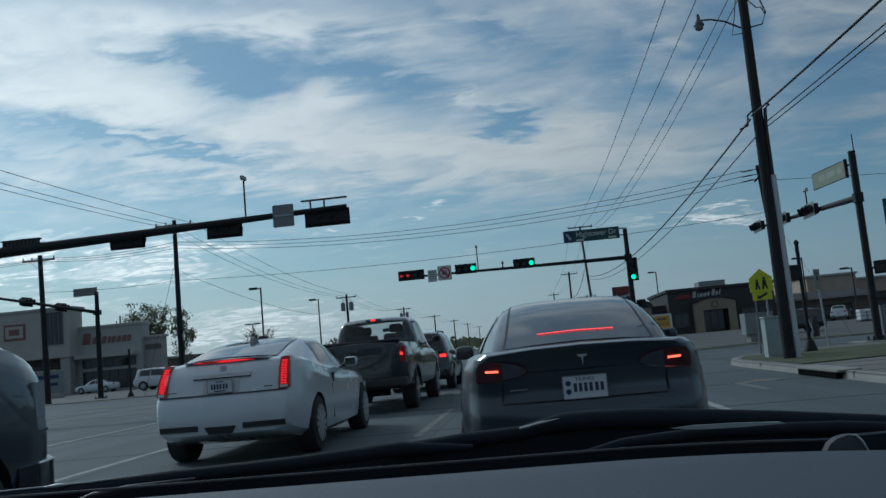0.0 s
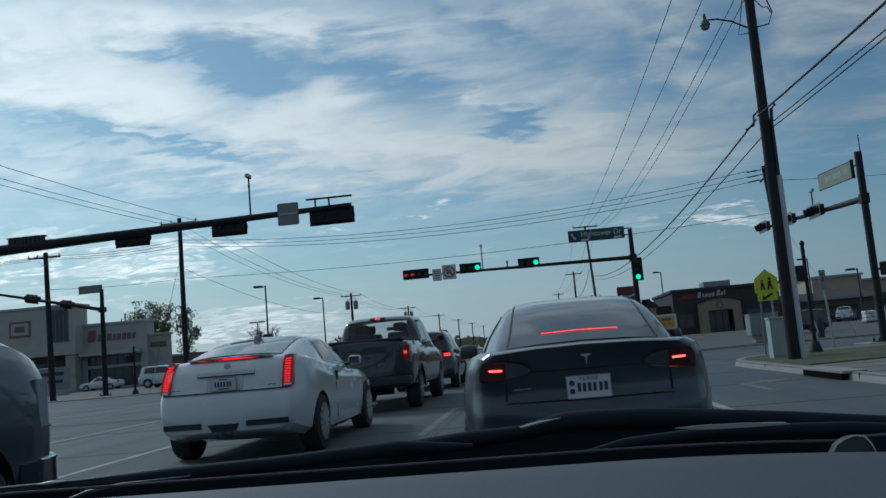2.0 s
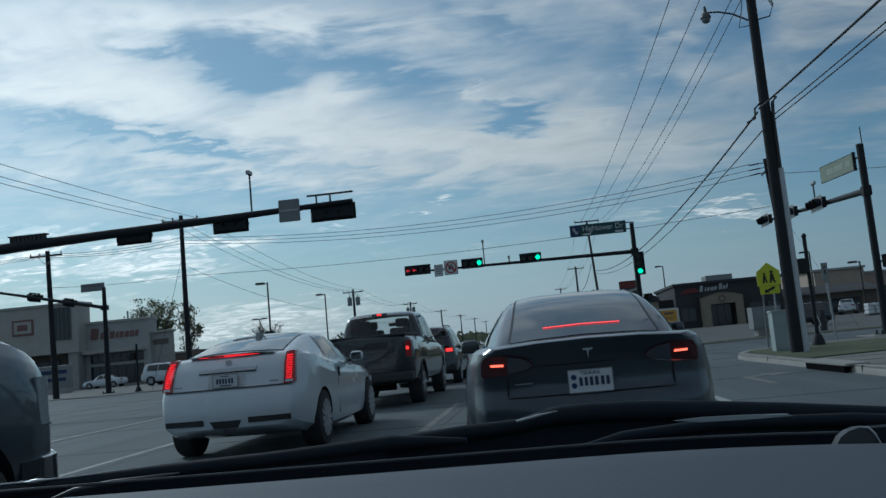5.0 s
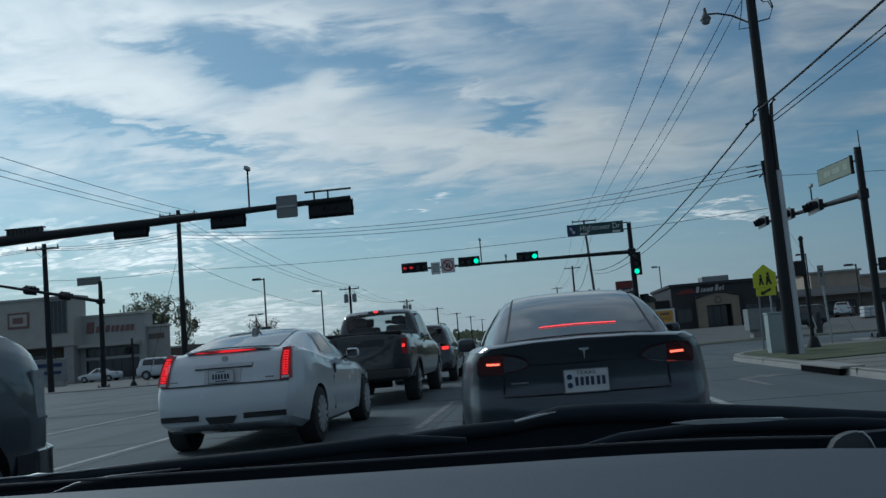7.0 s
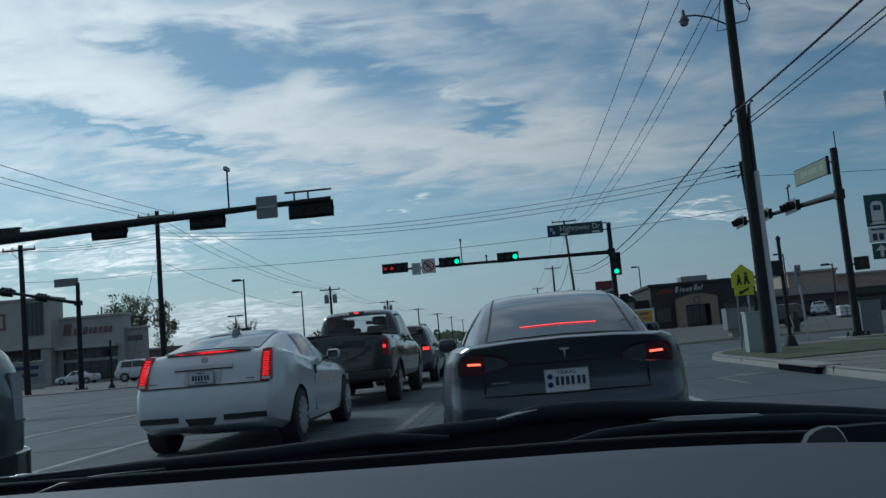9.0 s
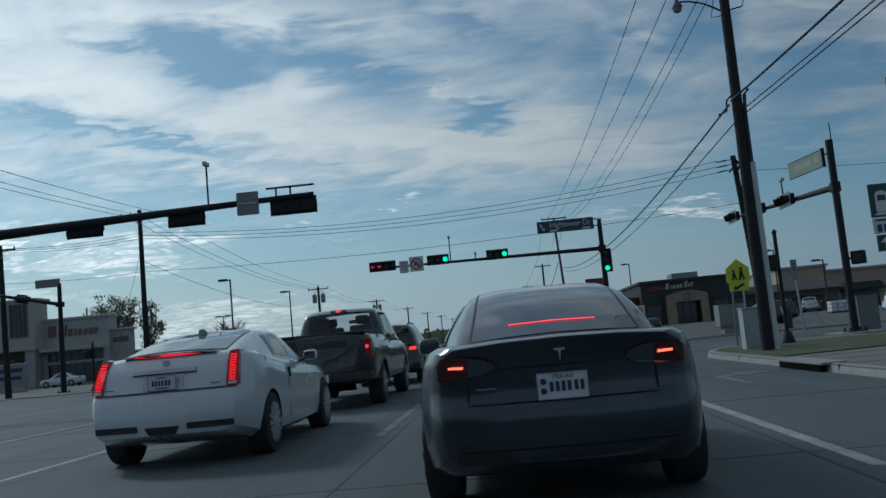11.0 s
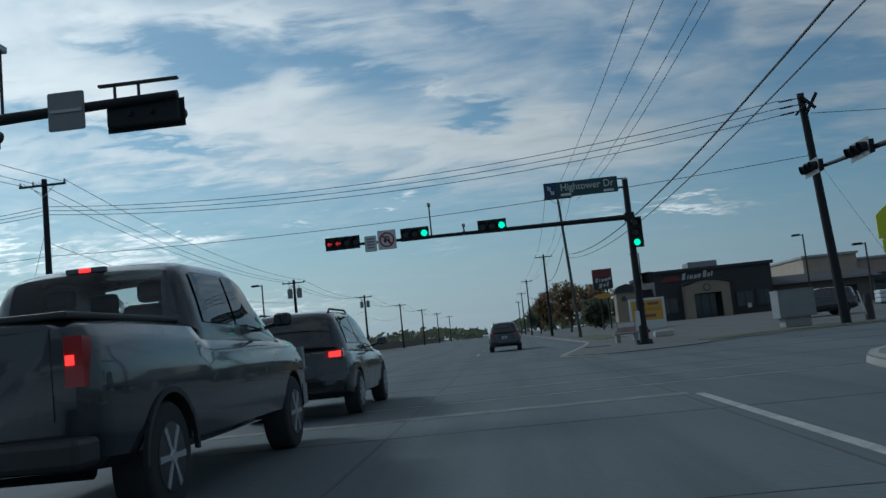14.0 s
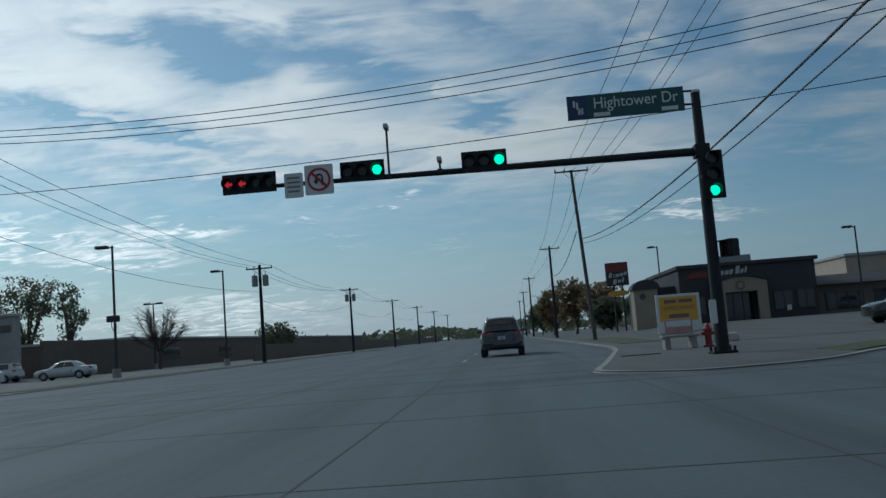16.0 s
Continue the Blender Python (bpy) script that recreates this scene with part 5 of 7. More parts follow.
# white coupe
def white_coupe(at):
    car = thing("white_coupe", "white two-door coupe with brake lights lit", "car", at, 0, "cars in traffic")
    low = [(0, 0.80, 0.36, 1.17), (0.1, 0.84, 0.33, 1.185), (0.35, 0.90, 0.27, 1.195), (0.9, 0.945, 0.2, 1.16), (1.6, 0.945, 0.18, 1.05), (2.6, 0.935, 0.18, 0.98), (3.4, 0.93, 0.19, 0.95), (4.2, 0.9, 0.2, 0.86), (4.6, 0.84, 0.24, 0.76), (4.78, 0.74, 0.3, 0.66)]
    cab = [(0.42, 0.72, 0.64, 1.20, 1.205), (0.8, 0.79, 0.63, 1.18, 1.285), (1.3, 0.85, 0.62, 1.12, 1.385), (1.8, 0.875, 0.62, 1.05, 1.45), (2.25, 0.875, 0.61, 1.02, 1.462), (2.65, 0.87, 0.60, 1.0, 1.405), (3.1, 0.86, 0.61, 0.98, 1.25), (3.65, 0.84, 0.7, 0.94, 0.96)]
    sh = Shell(low, cab, [(0.2, 0.10), (0.36, 0.02), (0.55, 0.0), (0.77, 0.04), (0.82, 0.08), (0.92, 0.12), (1.05, 0.18), (1.2, 0.32)], 0.13, 0.35, 0.8)
    ob = sh.body([(0.98, 0.345), (3.86, 0.345)], 0.385, [M["white_car"], M["trim_black"]])
    ob.parent = car
    part("roof", sh.cabin(), M["white_car"], car, smooth=30)
    part("rear_window", sh.pane([(0.52, 0.55), (1.78, 0.57), (1.78, 1.43), (0.52, 1.45)], 1, 0.010, 24), M["glass_pale"], car, smooth=60)
    part("windscreen", sh.pane([(2.6, 0.6), (3.55, 0.58), (3.55, 1.42), (2.6, 1.4)], 1), M["car_glass"], car, smooth=60)
    for s in (1, -1):
        part("window_trim", sh.pane([(1.52, 0.085), (3.34, 0.07), (2.66, 0.46), (1.66, 0.45)], s, 0.006), M["silver_car"], car, "bright trim round the side glass", smooth=60)
        part("side_window", sh.pane([(1.57, 0.12), (2.25, 0.11), (2.2, 0.43), (1.70, 0.42)], s), M["car_glass"], car, smooth=60)
        part("side_window", sh.pane([(2.28, 0.11), (3.24, 0.10), (2.64, 0.43), (2.23, 0.43)], s), M["car_glass"], car, smooth=60)
        q = [(0.685, 0.83), (0.75, 0.835), (0.815, 0.845), (0.81, 0.95), (0.80, 1.08), (0.78, 1.205), (0.73, 1.21), (0.675, 1.20), (0.678, 1.08), (0.682, 0.95)]
        q = q if s > 0 else mirror_x(q)
        tl = part("tail_light", sh.rear_patch(q, 0.03, 0.12), M["tail_red"], car)
        leds = bmesh.new()
        for k in range(10):
            z = 0.895 + 0.029 * k
            for c in (0.726, 0.762):
                p = sh.bend(s * (c - 0.014 * (k / 9) ** 2), 0, z)
                box(p.x - 0.013, p.x + 0.013, p.y - 0.045, p.y - 0.02, z - 0.009, z + 0.009, 0, leds)
        part("lit_strip", leds, M["tail_glow"], tl)
        q = [(0.705, 0.845), (0.79, 0.85), (0.79, 0.875), (0.705, 0.875)]
        part("reversing_lens", sh.rear_patch(q if s > 0 else mirror_x(q), 0.035, 0.0), M["plate"], tl)
        part("bumper_slot", sh.rear_strip(s * 0.27, s * 0.755, 0.42, 0.485, 0.016, n=20), M["trim_black"], car)
        mirror(car, s * 0.83, 2.9, 1.02, M["white_car"])
        part("door_handle", box(s * 0.915, s * 0.945, 1.85, 1.9, 0.82, 0.95, 0.008), M["trim_black"], car)
        part("door_gap", box(s * 0.92 - 0.012, s * 0.92 + 0.021, 1.782, 1.785, 0.35, 0.80), M["trim_black"], car)
    part("brake_recess", sh.rear_patch([(-0.52, 1.203), (-0.2, 1.192), (0.2, 1.192), (0.52, 1.203), (0.3, 1.222), (0, 1.228), (-0.3, 1.222)], 0.026), M["trim_black"], car)
    part("brake_strip", sh.rear_patch([(-0.40, 1.203), (-0.18, 1.196), (0, 1.194), (0.18, 1.196), (0.36, 1.202), (0.36, 1.205), (0.18, 1.216), (0, 1.221), (-0.18, 1.216), (-0.40, 1.207)], 0.032), M["tail_glow"], car, "lit red brake strip")
    part("deck_lip", sh.rear_strip(-0.52, 0.52, 1.205, 1.226, 0.024, 0.2, 20), M["white_car"], car)
    part("trim_bar", sh.rear_strip(-0.35, 0.35, 1.02, 1.062, 0.03, n=20), M["rim"], car, "bright trim bar")
    # black strip painted as the shadow below the trim bar
    part("trim_shadow", sh.rear_strip(-0.35, 0.35, 1.008, 1.019, 0.018, n=20), M["trim_black"], car)
    bars(car, M["pvc"], [(0.58, 0.875, 0.1, 0.014), (-0.58, 0.88, 0.1, 0.012)], 0.075, "badge_bar")
    part("crest", prism(disc_outline(0.0, 1.12, 0.035, 14), "y", 0.205, 0.26), M["silver_car"], car)
    part("boot_seam", sh.rear_strip(-0.78, 0.78, 0.822, 0.831, 0.022, n=28), M["trim_black"], car)
    part("plate_recess", sh.rear_strip(-0.22, 0.22, 0.845, 1.0, 0.012, n=20), M["silver_car"], car)
    number_plate(car, (0, 0.08, 0.918))
    part("exhaust_panel", sh.rear_patch([(-0.14, 0.375), (0.14, 0.375), (0.19, 0.46), (-0.19, 0.46)], 0.016), M["trim_black"], car)
    part("exhaust", tube([(-0.06, 0.03, 0.36), (-0.06, 0.3, 0.36)], 0.032, 12), M["rim_dark"], car)
    part("exhaust", tube([(0.06, 0.03, 0.36), (0.06, 0.3, 0.36)], 0.032, 12), M["rim_dark"], car)
    part("antenna_fin", prism([(1.32, 1.41), (1.58, 1.44), (1.5, 1.47), (1.40, 1.505), (1.36, 1.49)], "x", -0.025, 0.025), M["cab_grey"], car)
    for x in (0.945, -0.945):
        wheel(car, x, 0.98, 0.345, 0.25, M["rim"], 14)
        wheel(car, x, 3.86, 0.345, 0.25, M["rim"], 14)
    return car


white_coupe((-3.69, 9.95, 0))


def grey_sedan(at):
    car = thing("grey_sedan", "dark grey electric sedan with brake lights lit", "car", at, 0, "cars in traffic")
    low = [(0, 0.76, 0.32, 1.03), (0.1, 0.81, 0.26, 1.035), (0.4, 0.88, 0.22, 1.04), (0.9, 0.93, 0.18, 1.03), (1.7, 0.93, 0.16, 0.98), (2.8, 0.925, 0.16, 0.94), (3.5, 0.92, 0.17, 0.90), (4.2, 0.88, 0.19, 0.80), (4.55, 0.80, 0.24, 0.68), (4.69, 0.68, 0.3, 0.6)]
    cab = [(0.34, 0.67, 0.63, 1.02, 1.035), (0.7, 0.72, 0.61, 1.04, 1.155), (1.2, 0.79, 0.60, 1.02, 1.30), (1.7, 0.845, 0.60, 1.0, 1.395), (2.2, 0.87, 0.6, 0.98, 1.44), (2.6, 0.875, 0.6, 0.97, 1.43), (3.05, 0.865, 0.61, 0.96, 1.29), (3.85, 0.82, 0.72, 0.90, 0.93)]
    sh = Shell(low, cab, [(0.2, 0.12), (0.4, 0.03), (0.6, 0.0), (0.68, 0.03), (0.75, 0.05), (0.88, 0.035), (1.0, -0.02), (1.05, -0.045), (1.1, -0.04)], 0.22, 0.35, 0.35)
    ob = sh.body([(0.95, 0.335), (3.82, 0.335)], 0.37, [M["grey_car"], M["trim_black"]])
    ob.parent = car
    part("roof", sh.cabin(), M["grey_car"], car, smooth=30)
    part("window_seal", sh.pane([(0.36, 0.545), (2.10, 0.565), (2.10, 1.435), (0.36, 1.455)], 1, 0.008, 30), M["trim_black"], car, "black seal round the rear glass", smooth=60)
    part("rear_window", sh.pane([(0.38, 0.565), (2.08, 0.585), (2.08, 1.415), (0.38, 1.435)], 1, 0.013, 30), M["glass_grey"], car, "large dark rear window", smooth=60)
    part("windscreen", sh.pane([(2.75, 0.6), (3.72, 0.57), (3.72, 1.43), (2.75, 1.4)], 1), M["car_glass"], car, smooth=60)
    part("brake_strip", sh.pane([(0.580, 0.80), (0.598, 0.80), (0.598, 1.20), (0.580, 1.20)], 1, 0.019, 12), M["tail_lit"], car, "lit red brake strip")
    for s in (1, -1):
        part("side_window", sh.pane([(1.15, 0.10), (2.2, 0.10), (2.15, 0.43), (1.6, 0.42)], s), M["car_glass"], car, smooth=60)
        part("side_window", sh.pane([(2.25, 0.10), (3.4, 0.09), (2.75, 0.43), (2.2, 0.43)], s), M["car_glass"], car, smooth=60)
        q = [(0.37, 0.900), (0.40, 0.875), (0.47, 0.855), (0.58, 0.843), (0.66, 0.838), (0.735, 0.836), (0.745, 0.85), (0.74, 0.93), (0.71, 0.972), (0.64, 0.978), (0.54, 0.974), (0.44, 0.955), (0.395, 0.93)]
        tl = part("tail_light", sh.rear_patch(q if s > 0 else mirror_x(q), 0.012, 0.06), M["tail_dark"], car, "smoked tail light")
        q = [(0.38, 0.900), (0.41, 0.879), (0.47, 0.861), (0.555, 0.851), (0.55, 0.969), (0.45, 0.95), (0.405, 0.926)]
        part("clear_lens", sh.rear_patch(q if s > 0 else mirror_x(q), 0.019, 0.0), M["lens_smoke"], tl)
        q = [(0.58, 0.904), (0.672, 0.907), (0.672, 0.921), (0.58, 0.918)]
        part("lit_strip", sh.rear_patch(q if s > 0 else mirror_x(q), 0.024, 0.0), M["tail_led"], tl)
        mirror(car, s * 0.9, 3.1, 1.0, M["grey_car"])
        part("boot_seam", sh.rear_strip(s * 0.565, s * 0.571, 0.70, 0.84, 0.006), M["trim_black"], car)
        part("reflector", sh.rear_strip(s * 0.56, s * 0.66, 0.43, 0.445, 0.006), M["tail_dark"], car)
    part("boot_seam", sh.rear_strip(-0.57, 0.57, 0.682, 0.688, 0.008, n=20), M["trim_black"], car)
    # the crease's dark line is put on as a thin black strip
    part("boot_crease", sh.rear_strip(-0.38, 0.38, 0.884, 0.889, 0.006, n=20), M["trim_black"], car)
    part("diffuser", sh.rear_strip(-0.66, 0.66, 0.33, 0.41, 0.012), M["trim_black"], car)
    part("badge", prism([(-0.035, 0.985), (0.035, 0.985), (0.03, 0.972), (0.008, 0.968), (0.0, 0.91), (-0.008, 0.968), (-0.03, 0.972)], "y", -0.012, 0.03), M["galv"], car)
    bars(car, M["pvc"], [(-0.45, 0.775, 0.12, 0.011)], 0.062, "badge_bar")
    number_plate(car, (0.0, 0.03, 0.765), 0.305, 0.16, "TEXAS")
    for x in (0.925, -0.925):
        wheel(car, x, 0.95, 0.335, 0.24, M["rim_dark"], 10)
        wheel(car, x, 3.82, 0.335, 0.24, M["rim_dark"], 10)
    return car


grey_sedan((0.325, 6.08, 0))


def pickup(at, label, paint, lit=True, length=5.9, chrome_front=False, turn=0.0, w=1.0, hood=0.0):
    car = thing("pickup_truck", label, "pickup truck", at, turn, "cars in traffic")
    low = [(0, 0.92 * w, 0.5, 1.36), (0.15, 0.99 * w, 0.46, 1.38), (1.0, 1.01 * w, 0.42, 1.39), (1.95, 1.01 * w, 0.4, 1.38), (2.1, 1.01 * w, 0.4, 1.3), (4.2, 1.0 * w, 0.4, 1.28), (4.6, 1.0 * w, 0.4, 1.26 + hood), (5.4, 0.98 * w, 0.42, 1.2 + hood), (5.75, 0.95 * w, 0.45, 1.13 + hood * 0.85), (5.9, 0.9 * w, 0.5, 1.02 + hood * 0.8)]
    cab = [(1.9, 0.92, 0.78, 1.36, 1.40), (2.0, 0.93, 0.75, 1.34, 1.78), (2.1, 0.93, 0.75, 1.32, 1.88), (2.4, 0.93, 0.75, 1.3, 1.94), (3.4, 0.93, 0.75, 1.28, 1.95), (3.75, 0.93, 0.75, 1.28, 1.88), (4.1, 0.93, 0.77, 1.27, 1.68), (4.75, 0.93, 0.84, 1.24, 1.28)]
    sh = Shell(low, cab, [(0.45, 0.12), (0.62, 0.1), (0.66, 0.02), (1.3, 0.0), (1.4, 0.03)], 0.06, 0.22)
    ob = sh.body([(1.2, 0.40), (4.85, 0.40)], 0.46, [paint, M["trim_black"]])
    ob.parent = car
    part("cab", sh.cabin([(1.88, 2.07, 0.56), (3.75, 4.62, 0.58)]), paint, car, smooth=30)
    for s in (-0.42, 0.42):
        for y in (2.45, 3.3):
            seat = part("seat", box(s - 0.28, s + 0.28, y - 0.08, y + 0.06, 1.2, 1.6, 0.06), M["trim_black"], car)
            part("headrest", box(s - 0.14, s + 0.14, y - 0.08, y + 0.04, 1.61, 1.8, 0.05), M["trim_black"], seat)
    part("dashboard", box(-0.8, 0.8, 3.95, 4.5, 1.2, 1.36, 0.05), M["trim_black"], car)
    part("inner_mirror", box(-0.12, 0.12, 3.85, 3.88, 1.68, 1.76, 0.015), M["trim_black"], car)
    part("rear_window", sh.pane([(1.905, 0.54), (2.07, 0.56), (2.07, 1.44), (1.905, 1.46)], 1, 0.004), M["glass_clear"], car, smooth=60)
    part("high_brake_light", box(-0.05, 0.05, 2.05, 2.12, 1.885, 1.92, 0.006), M["tail_lit" if lit else "tail_red"], car)
    part("cargo_lamp", box(-0.17, 0.17, 2.06, 2.12, 1.88, 1.925, 0.008), M["lens_smoke"], car)
    part("windscreen", sh.pane([(3.72, 0.6), (4.65, 0.56), (4.65, 1.44), (3.72, 1.4)], 1), M["glass_clear"], car, smooth=60)
    for s in (1, -1):
        part("side_window", sh.pane([(2.15, 0.10), (3.1, 0.10), (3.1, 0.43), (2.25, 0.43)], s), M["car_glass"], car, smooth=60)
        part("side_window", sh.pane([(3.16, 0.10), (4.2, 0.09), (3.75, 0.43), (3.16, 0.43)], s), M["car_glass"], car, smooth=60)
        q = [(0.84, 0.97), (0.95, 0.97), (0.95, 1.27), (0.84, 1.27)]
        tl = part("tail_light", sh.rear_patch(q if s > 0 else mirror_x(q), 0.014, 0.1), M["tail_red"], car)
        q = [(0.85, 1.10), (0.90, 1.10), (0.90, 1.16), (0.85, 1.16)]
        part("lit_strip", sh.rear_patch(q if s > 0 else mirror_x(q), 0.02, 0.0), M["tail_lit" if lit else "tail_red"], tl)
        mirror(car, s * 0.98, 4.05, 1.36, M["trim_black"])
        part("arch_trim", prism([(1.2 + 0.50 * math.cos(a), 0.40 + 0.50 * math.sin(a)) for a in [radians(k) for k in range(0, 181, 12)]] + [(1.2 + 0.455 * math.cos(a), 0.40 + 0.455 * math.sin(a)) for a in [radians(k) for k in range(180, -1, -12)]], "x", s * 0.985 * w, s * 1.02 * w), M["trim_black"], car)
    part("bed_cover", box(-0.84, 0.84, 0.08, 1.9, 1.385, 1.43, 0.015), M["trim_black"], car, "flat black bed cover")
    part("tailgate", sh.rear_strip(-0.76, 0.76, 0.78, 1.32, 0.012), paint, car)
    part("tailgate_handle", sh.rear_strip(-0.1, 0.1, 1.16, 1.22, 0.02), M["trim_black"], car)
    part("badge", prism([(0.16 * math.cos(a), 1.02 + 0.06 * math.sin(a)) for a in [2 * math.pi * k / 18 for k in range(18)]], "y", -0.024, -0.005), M["grey_car"], car, "dull grey oval badge")
    part("rear_bumper", box(-0.96, 0.96, -0.12, 0.2, 0.5, 0.68, 0.04), M["trim_black"], car)
    part("hitch", box(-0.06, 0.06, -0.16, 0.1, 0.42, 0.5, 0.01), M["steel_black"], car)
    number_plate(car, (0, -0.125, 0.6))
    for k in (-0.4, 0.4):
        part("axle_part", tube([(k, 1.2, 0.36), (0, 1.2, 0.36)], 0.07, 8), M["steel_black"], car)
    for s in (1, -1):
        hl = part("headlight", prism(rounded([(s * 0.70, 5.80), (s * 0.88, 5.72), (s * 0.962, 5.60), (s * 0.968, 5.50), (s * 0.9, 5.50), (s * 0.68, 5.66)], [0.02] * 6, 3), "z", 0.86, 1.12), M["headlamp"], car, "grey headlight wrapping the corner", smooth=30)
        part("lamp_rim", tube([(s * 0.70, 5.805, 0.86), (s * 0.88, 5.725, 0.86), (s * 0.966, 5.60, 0.86)], 0.008, 6), M["chrome"], hl)
    part("grille", box(-0.6, 0.6, 5.84, 5.93, 0.72, 1.06, 0.02), M["trim_black"], car)
    part("front_bumper", prism(rounded([(-0.98, 5.3), (0.98, 5.3), (0.98, 5.65), (0.78, 5.97), (-0.78, 5.97), (-0.98, 5.65)], [0, 0, 0.2, 0.15, 0.15, 0.2], 6), "z", 0.44, 0.68), M["black_car"], car, smooth=35)
    if chrome_front:
        part("bumper_rim", tube([(-0.97, 5.5, 0.683), (-0.93, 5.72, 0.683), (-0.76, 5.95, 0.683), (0.76, 5.95, 0.683), (0.93, 5.72, 0.683), (0.97, 5.5, 0.683)], 0.006, 8), M["chrome"], car, "thin chrome bumper rim", smooth=50)
    for x in (0.985 * w, -0.985 * w):
        wheel(car, x, 1.2, 0.40, 0.28, M["rim"], 6, 0.6)
        wheel(car, x, 4.85, 0.40, 0.28, M["rim"], 6, 0.6)
    return car


pickup((-3.45, 16.85, 0), "black pickup truck with brake lights lit", M["black_car"])
pickup((-3.70, -0.85, 0), "dark grey pickup truck with a chrome front bumper", M["grey_car"], False, chrome_front=True, hood=0.14)


def suv(at, label, paint, turn=0.0, lit=False, group="cars in traffic", scale=1.0):
    car = thing("suv", label, "car", at, turn, group)
    low = [(0, 0.82, 0.4, 1.0), (0.1, 0.88, 0.36, 1.04), (0.5, 0.93, 0.3, 1.06), (1.5, 0.94, 0.26, 1.04), (3.0, 0.93, 0.26, 1.02), (3.8, 0.92, 0.28, 0.98), (4.4, 0.87, 0.3, 0.88), (4.65, 0.76, 0.36, 0.78)]
    cab = [(0.12, 0.80, 0.68, 1.05, 1.10), (0.22, 0.83, 0.66, 1.04, 1.40), (0.4, 0.85, 0.65, 1.04, 1.62), (0.8, 0.86, 0.64, 1.04, 1.68), (2.0, 0.87, 0.64, 1.03, 1.69), (2.5, 0.87, 0.64, 1.02, 1.62), (2.9, 0.87, 0.66, 1.01, 1.42), (3.55, 0.85, 0.74, 0.98, 1.01)]
    sh = Shell(low, cab, [(0.3, 0.1), (0.5, 0.0), (0.8, 0.04), (1.05, 0.08)], 0.14)
    ob = sh.body([(0.95, 0.35), (3.65, 0.35)], 0.39, [paint, M["trim_black"]])
    ob.parent = car
    part("roof", sh.cabin(), paint, car, smooth=30)
    part("rear_window", sh.pane([(0.2, 0.5), (0.42, 0.56), (0.42, 1.44), (0.2, 1.5)], 1, 0.012), M["car_glass"], car, smooth=60)
    part("windscreen", sh.pane([(2.5, 0.6), (3.45, 0.57), (3.45, 1.43), (2.5, 1.4)], 1), M["car_glass"], car, smooth=60)
    for s in (1, -1):
        part("side_window", sh.pane([(0.55, 0.12), (1.5, 0.10), (1.5, 0.43), (0.65, 0.43)], s), M["car_glass"], car, smooth=60)
        part("side_window", sh.pane([(1.56, 0.10), (3.05, 0.09), (2.55, 0.43), (1.56, 0.43)], s), M["car_glass"], car, smooth=60)
        q = [(0.56, 0.92), (0.84, 0.92), (0.82, 1.06), (0.56, 1.04)]
        tl = part("tail_light", sh.rear_patch(q if s > 0 else mirror_x(q), 0.014, 0.1), M["tail_red"], car)
        q = [(0.62, 0.94), (0.8, 0.94), (0.8, 1.03), (0.62, 1.02)]
        part("lit_strip", sh.rear_patch(q if s > 0 else mirror_x(q), 0.02, 0.0), M["tail_lit" if lit else "tail_red"], tl)
        mirror(car, s * 0.9, 2.95, 1.08, paint)
        part("roof_rail", tube([(s * 0.56, 0.6, 1.64), (s * 0.56, 0.7, 1.70), (s * 0.56, 2.0, 1.71), (s * 0.56, 2.15, 1.66)], 0.018, 6), M["trim_black"], car)
    part("bumper", sh.rear_strip(-0.8, 0.8, 0.42, 0.58, 0.02), M["trim_black"], car)
    number_plate(car, (0, 0.02, 0.8))
    for x in (0.935, -0.935):
        wheel(car, x, 0.95, 0.35, 0.24, M["rim"], 10)
        wheel(car, x, 3.65, 0.35, 0.24, M["rim"], 10)
    return car


suv((-3.35, 24.95, 0), "dark grey sport utility car with a brake light lit", M["dark_car"], 0, True)


suv((-0.15, 62.0, 0), "dark sport utility car ahead in the lane", M["black_car"])


